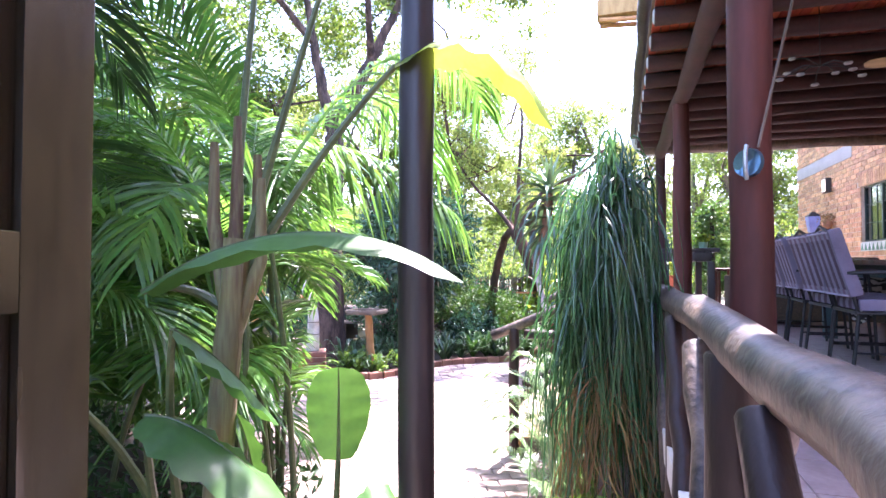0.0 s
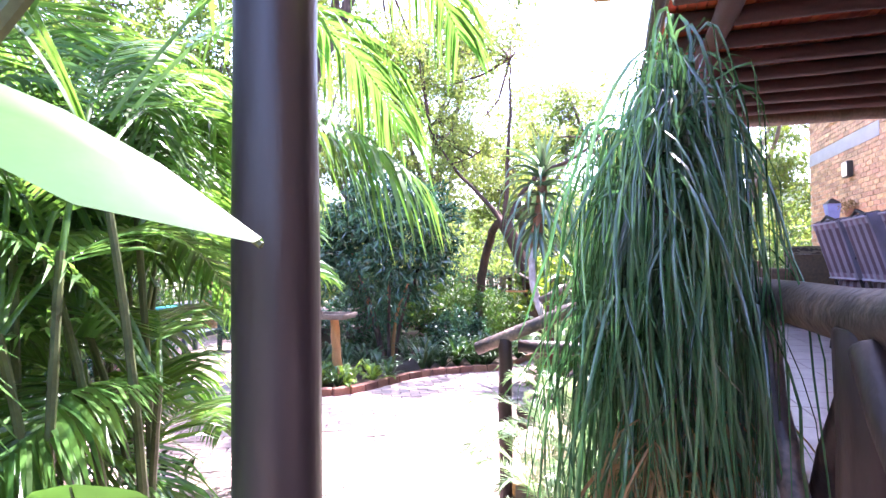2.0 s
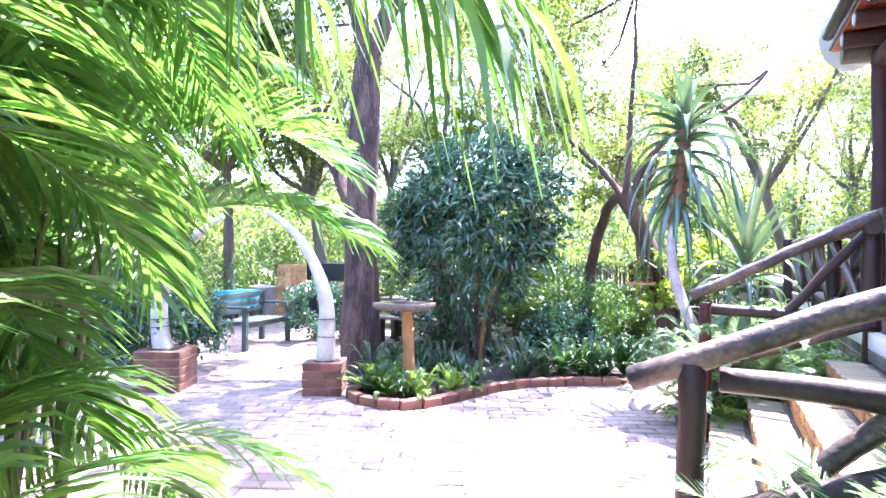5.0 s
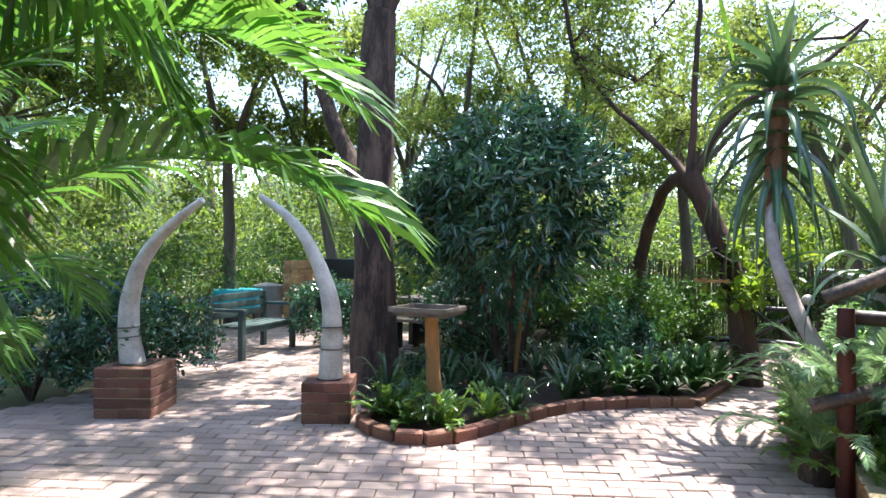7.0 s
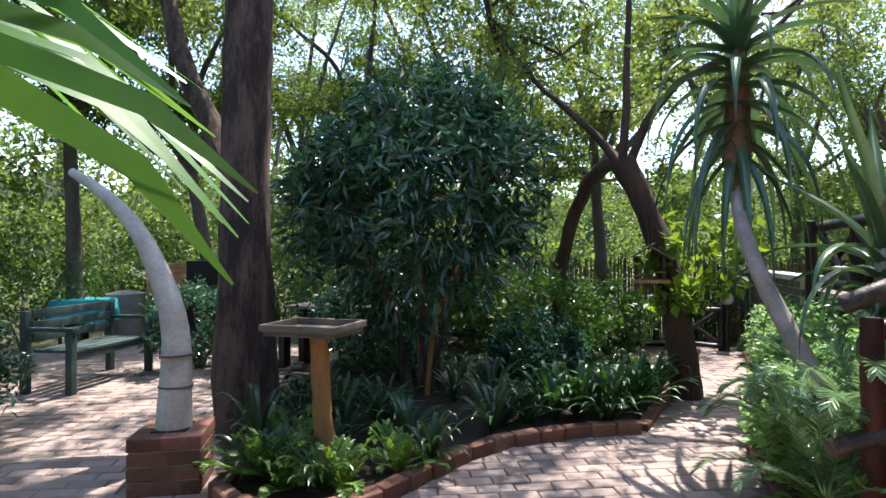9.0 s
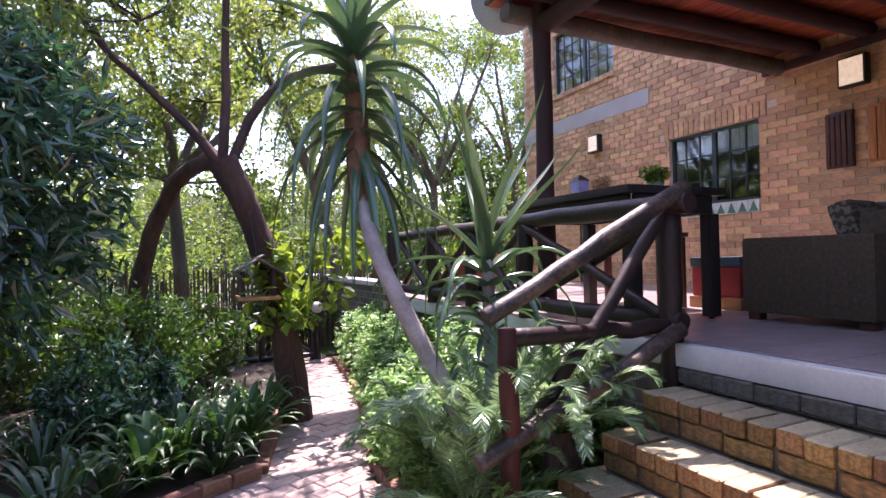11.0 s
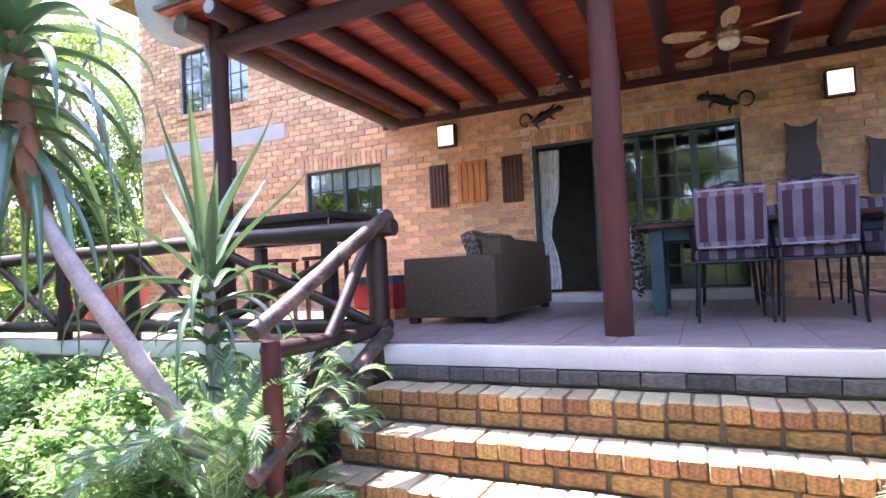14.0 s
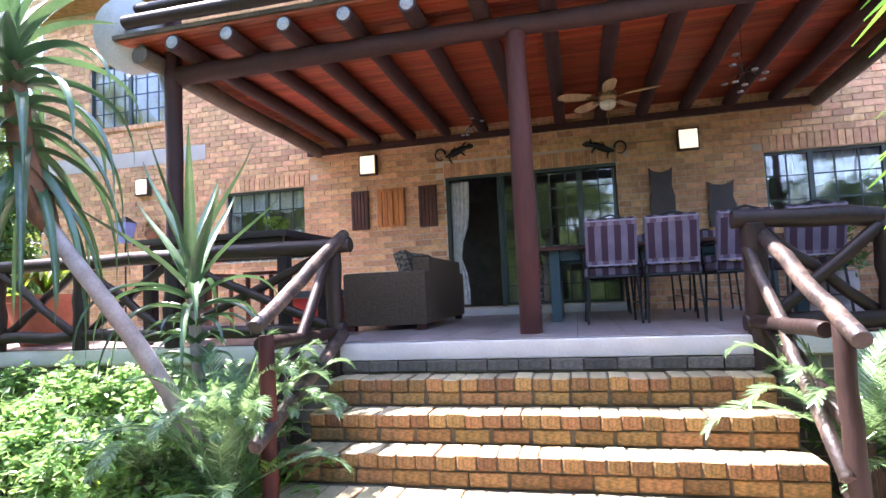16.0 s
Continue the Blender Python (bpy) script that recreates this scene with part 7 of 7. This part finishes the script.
def dining_chair():
    """Faces +x; the origin lies on the floor under the middle of the seat."""
    t = thing("garden_chair", "black iron garden chair with a tall mauve and plum striped cushion", "chair", "chairs round the table")
    leg = [((-0.20, 0.21), (-0.25, 0.23)), ((-0.20, -0.21), (-0.25, -0.23)), ((0.20, 0.21), (0.23, 0.23)), ((0.20, -0.21), (0.23, -0.23))]
    for (a, b), (c, d) in leg:
        part("leg", tube(bmesh.new(), [(a, b, 0.42), ((a + c) / 2, (b + d) / 2, 0.2), (c, d, 0.0)], 0.011, 7), M_BLACK, t)
    part("seat_frame", tube(bmesh.new(), [(-0.21, -0.22, 0.42), (0.21, -0.22, 0.42), (0.22, 0.22, 0.42), (-0.21, 0.22, 0.42), (-0.21, -0.22, 0.42)], 0.011, 7), M_BLACK, t)
    part("back_frame", tube(bmesh.new(), [(-0.20, -0.20, 0.42), (-0.27, -0.20, 0.70), (-0.33, -0.19, 0.90), (-0.34, 0.0, 0.955), (-0.33, 0.19, 0.90), (-0.27, 0.20, 0.70), (-0.20, 0.20, 0.42)], 0.011, 7), M_BLACK, t)
    for s in (-1, 1):
        part("armrest", tube(bmesh.new(), [(-0.26, s * 0.215, 0.66), (0.0, s * 0.245, 0.67), (0.18, s * 0.245, 0.65), (0.20, s * 0.22, 0.42)], 0.012, 7), M_BLACK, t)
        part("stretcher", tube(bmesh.new(), [(-0.22, s * 0.22, 0.18), (0.215, s * 0.22, 0.18)], 0.007, 6), M_BLACK, t)
    bm = bmesh.new()
    box(bm, -0.20, -0.225, 0.432, 0.23, 0.225, 0.505, 0.025)
    c = part("seat_cushion", bm, M_SEAT, t)
    m = Matrix.Translation((-0.20, 0, 0.52)) @ Matrix.Rotation(radians(-16), 4, "Y")
    bm = bmesh.new()
    box(bm, -0.045, -0.222, 0.0, 0.035, 0.222, 0.43, 0.03)
    me = mesh_of(bm, "back_cushion", M_SEAT)
    ob = attach(new("back_cushion", me), t)
    ob.matrix_basis = m
    for z in (0.015, 0.415):
        ring = [(-0.05, -0.21, z), (-0.05, 0.21, z)]
        part("piping", tube(bmesh.new(), [tuple(m @ Vector(q)) for q in ring], 0.007, 6), M_PIPING, ob)
    for z0, z1 in ((0.0, 0.065), (0.36, 0.43)):
        bm = bmesh.new()
        box(bm, -0.0475, -0.205, z0 + 0.012, -0.0452, 0.205, z1 - 0.012, 0.0, m)
        part("band", bm, M_BANDCLOTH, ob)
    return t


M_SEAT = striped("seat_stripe", (0.20, 0.165, 0.22), (0.055, 0.024, 0.042), 0.056, axis=1)
M_BANDCLOTH = striped("band_stripe", (0.27, 0.23, 0.29), (0.13, 0.075, 0.11), 0.05, axis=1)
first = dining_chair()
first.matrix_basis = pose(1.42, 5.80, FLOOR + 0.003, 0, 0, 2)
for x, y, a in ((1.42, 5.27, -3), (1.42, 4.72, 2), (1.40, 4.18, -2), (2.95, 5.75, 178), (2.95, 5.2, 183), (2.95, 4.6, 176)):
    copy_thing(first, pose(x, y, FLOOR + 0.003, 0, 0, a))

# pots on the terrace
tp = thing("terracotta_pot", "large red terracotta pot with bright green leaves", "potted plant", at=(0.62, 11.35, FLOOR))
part("pot", tube(bmesh.new(), [(0.62, 11.35, FLOOR + 0.003), (0.62, 11.35, FLOOR + 0.1), (0.62, 11.35, 1.38), (0.62, 11.35, 1.385), (0.62, 11.35, 1.45), (0.62, 11.35, 1.452)], [0.20, 0.24, 0.33, 0.355, 0.36, 0.30], 24), M_TERRA, tp)
rng = np.random.RandomState(8)
bl = Blades()
for k in range(34):
    a, L = rng.uniform(0, 6.28), rng.uniform(0.3, 0.55)
    d = np.array((math.cos(a), math.sin(a), 0))
    b0 = np.array((0.62, 11.35, 1.44))
    bl.strip(curve([b0, b0 + d * L * 0.3 + (0, 0, L * 0.7), b0 + d * L * 0.8 + (0, 0, L * 0.7), b0 + d * L + (0, 0, L * 0.35)], 8), 0.07 * np.array([0.4, 0.8, 1, 1, 0.9, 0.7, 0.4, 0.05]), fold=0.2, across=3)
bl.build("foliage", M_LIME, tp)
gp = thing("far_terracotta_pot", "terracotta pot of trailing yellow-green leaves", "potted plant", at=(1.0, 12.5, FLOOR))
part("pot", tube(bmesh.new(), [(1.0, 12.5, FLOOR + 0.003), (1.0, 12.5, 1.2), (1.0, 12.5, 1.25)], [0.15, 0.22, 0.2], 20), M_TERRA, gp)
p = clump_points(np.array([(1.0, 12.5, 1.38)]), [0.3], [500], 0.7, rng)
leaves("foliage", p, 0.06, 0.04, rng.normal(size=p.shape), M_LIME, gp, rng=rng)
for k, (x, y, h) in enumerate(((3.3, 3.2, 0.5), (3.4, 2.4, 0.7))):
    t = thing("veranda_pot", "glazed pot with a leafy green plant on the veranda floor", "potted plant", "veranda pots", at=(x, y, FLOOR))
    part("pot", tube(bmesh.new(), [(x, y, FLOOR + 0.003), (x, y, FLOOR + 0.2), (x, y, FLOOR + 0.38), (x, y, FLOOR + 0.39)], [0.13, 0.2, 0.19, 0.15], 20), M_BIN, t)
    p = clump_points(np.array([(x, y, FLOOR + 0.38 + h * 0.5)]), [0.32], [380], 1.0, rng)
    leaves("foliage", p, 0.10, 0.045, rng.normal(size=p.shape) + (0, 0, 0.3), M_HEDGE, t, rng=rng)

# ---- court and garden ----
bath = thing("bird_table", "bird table of a grey plank tray on a peeled gum post", "bird table", at=(-3.92, 8.17, 0))
part("post", log((-3.93, 8.17, -0.03), (-3.99, 8.17, 0.87), 0.066, 0.06, seed=8), M_ORANGEWOOD, bath)
block_part("tray", bath, (-4.27, 7.98, 0.872, -3.77, 8.38, 0.90), M_PLANKGREY, 0.004)
for b in ((-4.29, 7.96, 0.902, -3.75, 7.985, 0.945), (-4.29, 8.375, 0.902, -3.75, 8.40, 0.945), (-4.29, 7.986, 0.902, -4.265, 8.374, 0.945), (-3.775, 7.986, 0.902, -3.75, 8.374, 0.945)):
    block_part("lip", bath, b, M_PLANKGREY, 0.004)


def planter(xc, yc, turn, w, h, tusk, label):
    t = thing("brick_planter", "square planter of dark red bricks on the paving", "planter", "brick planters", at=(xc, yc, 0))
    M = pose(xc, yc, 0, 0, 0, turn)
    rows = max(3, round(h / 0.086))
    shared = [piece_mesh("brick", 0.22, 0.105, 0.076, M_KERB, 0.006, 70 + k) for k in range(3)]
    bm = bmesh.new()
    box(bm, -w / 2 + 0.012, -w / 2 + 0.012, 0, w / 2 - 0.012, w / 2 - 0.012, rows * 0.086 - 0.012, 0.0, M)
    part("core", bm, M_MORTAR, t, smooth=False)
    n = max(1, round(w / 0.232))
    for r in range(rows):
        for side in range(4):
            S = M @ Matrix.Rotation(radians(90 * side), 4, "Z")
            for k in range(n):
                off = (k + 0.5) * (w / n) - w / 2 + (0.055 if r % 2 else -0.055)
                off = max(-w / 2 + 0.11, min(w / 2 - 0.11, off))
                ob = attach(new("brick", shared[(r + k + side) % 3]), t)
                ob.matrix_basis = S @ pose(off, -w / 2 + 0.052, r * 0.086)
    bm = bmesh.new()
    box(bm, -w / 2 + 0.10, -w / 2 + 0.10, rows * 0.086 - 0.011, w / 2 - 0.10, w / 2 - 0.10, rows * 0.086 - 0.002, 0.0, M)
    part("soil", bm, M_SOIL, t, smooth=False)
    k = thing("tusk_sculpture", label, "sculpture", "tusk sculptures", at=(xc, yc, rows * 0.086))
    pts = curve_through([(xc + a, yc + b, z) for a, b, z in tusk], 22)
    part("tusk", tube(bmesh.new(), [tuple(p) for p in pts], list(np.linspace(0.105, 0.028, 22)), 16, 0.05, 2), M_TUSK, k)
    for z in (0.60, 0.72):
        i = int(np.argmin(abs(pts[:, 2] - z)))
        part("strap", tube(bmesh.new(), [tuple(pts[i]), tuple(pts[i] + (pts[i + 1] - pts[i]) * 0.12)], 0.101, 16), M_PLANKGREY, k)


planter(-4.72, 7.72, 28, 0.40, 0.35, [(0.0, 0.0, 0.30), (0.0, 0.02, 0.60), (0.0, 0.03, 0.92), (-0.12, 0.03, 1.25), (-0.32, 0.02, 1.58), (-0.58, 0.0, 1.80), (-0.80, -0.02, 1.92)], "whitewashed curved tusk sculpture bending towards its twin")
planter(-6.33, 7.06, 28, 0.48, 0.44, [(-0.05, 0.0, 0.38), (-0.12, 0.0, 0.65), (-0.13, 0.0, 0.92), (-0.02, 0.0, 1.25), (0.22, 0.02, 1.52), (0.48, 0.04, 1.70), (0.74, 0.06, 1.84)], "whitewashed curved tusk sculpture bending towards its twin")

bench = thing("garden_bench", "weathered dark green wooden bench with a slatted back", "bench", at=(-7.62, 9.68, 0))
BM_ = Matrix.Translation((-7.62, 9.68, 0)) @ Matrix.Rotation(radians(190), 4, "Z")


def bench_bar(name, b, bevel=0.006):
    bm = bmesh.new()
    box(bm, *b, bevel, BM_)
    part(name, bm, M_BENCH, bench)


for y in (-0.62, 0.56):
    bench_bar("leg", (-0.28, y, 0.0, -0.21, y + 0.07, 0.62))
    bench_bar("leg", (0.22, y, 0.0, 0.29, y + 0.07, 0.82))
    bench_bar("armrest", (-0.30, y - 0.01, 0.622, 0.215, y + 0.08, 0.66))
for k in range(4):
    bench_bar("seat_slat", (-0.27 + k * 0.125, -0.54, 0.40, -0.165 + k * 0.125, 0.55, 0.43))
for z in (0.50, 0.62, 0.74):
    bench_bar("back_slat", (0.22, -0.54, z, 0.25, 0.55, z + 0.09))
bench_bar("rail", (-0.26, -0.545, 0.33, -0.22, 0.555, 0.399))

ct = thing("cloth_table", "small table covered with a turquoise cloth", "table", at=(-9.92, 11.50, 0))
part("cloth", tube(bmesh.new(), [(-9.92, 11.50, 0.38), (-9.92, 11.50, 0.55), (-9.92, 11.50, 0.69), (-9.92, 11.50, 0.70)], [0.50, 0.46, 0.43, 0.41], 20, 0.10, 5), M_TURQ, ct, "turquoise cloth with hanging folds")
for a in range(4):
    part("leg", tube(bmesh.new(), [(-9.92 + 0.30 * math.cos(a * 1.57 + 0.7), 11.50 + 0.30 * math.sin(a * 1.57 + 0.7), -0.05), (-9.92 + 0.30 * math.cos(a * 1.57 + 0.7), 11.50 + 0.30 * math.sin(a * 1.57 + 0.7), 0.5)], 0.025, 8), M_PLANKGREY, ct)
bn = thing("refuse_bin", "round grey refuse bin with a lid", "bin", at=(-9.86, 12.22, 0))
part("drum", tube(bmesh.new(), [(-9.86, 12.22, -0.05), (-9.86, 12.22, 0.3), (-9.86, 12.22, 0.70)], [0.26, 0.27, 0.29], 20), M_BIN, bn)
part("lid", tube(bmesh.new(), [(-9.86, 12.22, 0.702), (-9.86, 12.22, 0.74), (-9.86, 12.22, 0.79)], [0.31, 0.31, 0.10], 20), M_BIN, bn)
braai = thing("brick_barbecue", "built brick barbecue with pillars and a dark steel hood", "barbecue", at=(-8.2, 12.6, 0))
for x0, x1, h in ((-9.62, -9.05, 1.24), (-7.97, -7.47, 0.9)):
    fl = [(x0 + k * 0.19 + (0.0 if r % 2 else 0.03), 12.38, r * 0.086 - 0.05, min(x0 + k * 0.19 + 0.18, x1), 12.96, r * 0.086 + 0.026) for r in range(int((h + 0.05) / 0.086)) for k in range(int((x1 - x0) / 0.19))]
    blocks("pillar_brickwork", fl, M_BRICK, parent=braai, kind="stuff")
block_part("counter", braai, (-9.04, 12.42, 0.72, -7.98, 12.95, 0.80), M_SLAB, 0.01)
block_part("firebox", braai, (-8.97, 12.55, -0.05, -8.02, 12.94, 0.70), M_BLACK, 0.01)
block_part("hood", braai, (-8.92, 12.50, 0.90, -7.97, 12.94, 1.28), M_BLACK, 0.05)
block_part("grid", braai, (-8.97, 12.46, 0.801, -8.02, 12.9, 0.83), M_STEEL, 0.004)

feeder = thing("bird_feeder", "small wooden bird feeder house hanging on the tree", "bird feeder", at=(-1.85, 10.5, 1.2))
block_part("tray", feeder, (-2.02, 10.36, 1.12, -1.69, 10.66, 1.15), M_ORANGEWOOD, 0.004)
for x in (-1.99, -1.75):
    block_part("side", feeder, (x, 10.40, 1.151, x + 0.03, 10.62, 1.36), M_BARK_RED, 0.003)
bm = bmesh.new()
for s in (-1, 1):
    m = Matrix.Translation((-1.855 + s * 0.075, 10.51, 1.41)) @ Matrix.Rotation(radians(s * 32), 4, "Y")
    box(bm, -0.105, -0.15, -0.008, 0.14, 0.18, 0.008, 0.003, m)
part("roof", bm, M_PLANKGREY, feeder, "pale weathered roof boards")
part("hanger", tube(bmesh.new(), [(-1.855, 10.51, 1.44), (-1.88, 10.6, 1.72), (-1.88, 10.68, 1.93)], 0.006, 6), M_BLACK, feeder)

# pole fence and gate at the end of the side path
fence = thing("pole_fence", "low dark pole fence with crossed braces", "fence")
for k, x in enumerate((-4.6, -3.6, -2.55, -1.6)):
    part("post", log((x, 13.8, -0.05), (x, 13.8, 0.66), 0.05, seed=120 + k), M_LOG_BLACK, fence)
part("rail", log((-4.8, 13.74, 0.58), (-1.5, 13.74, 0.58), 0.045, seed=125, steps=12), M_LOG_BLACK, fence)
part("rail", log((-4.8, 13.74, 0.08), (-1.5, 13.74, 0.08), 0.04, seed=126, steps=12), M_LOG_BLACK, fence)
for k, x in enumerate((-4.6, -3.6, -2.55)):
    part("brace", log((x, 13.86, 0.10), (x + 1.0, 13.86, 0.58), 0.03, seed=130 + k), M_LOG_BLACK, fence)
gate = thing("pole_gate", "small dark pole gate with a diagonal cross", "gate")
for k, x in enumerate((-1.44, -0.74)):
    part("stile", log((x, 13.8, -0.02), (x, 13.8, 0.66), 0.04, seed=140 + k), M_LOG_BLACK, gate)
for k, z in enumerate((0.08, 0.59)):
    part("rail", log((-1.44, 13.75, z), (-0.74, 13.75, z), 0.035, seed=143 + k), M_LOG_BLACK, gate)
part("brace", log((-1.42, 13.78, 0.1), (-0.76, 13.78, 0.58), 0.028, seed=146), M_LOG_BLACK, gate)
part("brace", log((-1.42, 13.84, 0.58), (-0.76, 13.84, 0.1), 0.028, seed=147), M_LOG_BLACK, gate)
bm = bmesh.new()
rng = random.Random(6)
for k in range(260):
    x = -6.5 + k * 0.03
    tube(bm, [(x, 15.0 + rng.uniform(-0.03, 0.03), -0.08), (x + rng.uniform(-0.02, 0.02), 15.0, 1.25 + rng.uniform(-0.12, 0.12))], 0.014, 5)
tagged(part("reed_screen", bm, M_REED, kind="stuff"), "brown reed fence behind the garden", "fence")
lawn_v = np.array([(-3.4, 14.2, -0.03), (1.5, 14.2, -0.03), (3, 24, -0.03), (-6, 24, -0.03)])
tagged(raw("lawn", lawn_v, np.array([[0, 1, 2, 3]]), M_LAWN), "sunlit green lawn beyond the pole gate", "lawn", kind="structure")
tb = thing("patio_table", "dark slatted garden table and benches in the shade", "table", at=(-5.5, 11.6, 0))
for k in range(5):
    block_part("slat", tb, (-6.3, 11.3 + k * 0.14, 0.68, -4.9, 11.42 + k * 0.14, 0.715), M_PLANKGREY, 0.004)
for x in (-6.1, -5.15):
    block_part("trestle", tb, (x, 11.35, -0.05, x + 0.08, 11.95, 0.679), M_LOG_BLACK, 0.006)
block_part("bench_board", tb, (-6.3, 10.85, 0.40, -4.9, 11.1, 0.44), M_PLANKGREY, 0.004)
for x in (-6.1, -5.15):
    block_part("bench_leg", tb, (x, 10.9, -0.05, x + 0.08, 11.05, 0.399), M_LOG_BLACK, 0.004)

globe = thing("gate_globe", "white round globe lamp on the gate post", "lamp", at=(-0.66, 13.8, 0.0))
part("post", log((-0.66, 13.8, -0.02), (-0.66, 13.8, 0.66), 0.045, seed=150), M_LOG_BLACK, globe)
bm = bmesh.new()
bmesh.ops.create_uvsphere(bm, u_segments=18, v_segments=12, radius=0.085, matrix=Matrix.Translation((-0.66, 13.8, 0.74)))
part("globe", bm, M_TUSK, globe)
hedge = thing("creeper_column", "tall column of green creeper on the terrace", "climbing plant", at=(1.7, 13.2, FLOOR))
part("pole", log((1.7, 13.2, FLOOR + 0.003), (1.7, 13.2, 2.9), 0.05, seed=151), M_LOG, hedge)
rng = np.random.RandomState(81)
cen = np.stack([1.7 + rng.uniform(-0.3, 0.3, 90), 13.2 + rng.uniform(-0.22, 0.22, 90), rng.uniform(FLOOR + 0.15, 2.95, 90)], 1)
p = clump_points(cen, np.full(90, 0.14), np.full(90, 42), 0.9, rng)
leaves("foliage", p, rng.uniform(0.05, 0.1, len(p)), rng.uniform(0.04, 0.07, len(p)), rng.normal(size=p.shape) + (0, 0, -0.4), M_HEDGE, hedge, rng=rng)

# ---- pieces of floors, walls and paving ----
lay_wall_bricks()
lay_steps()
lay_kerbs()
lay_pavers()
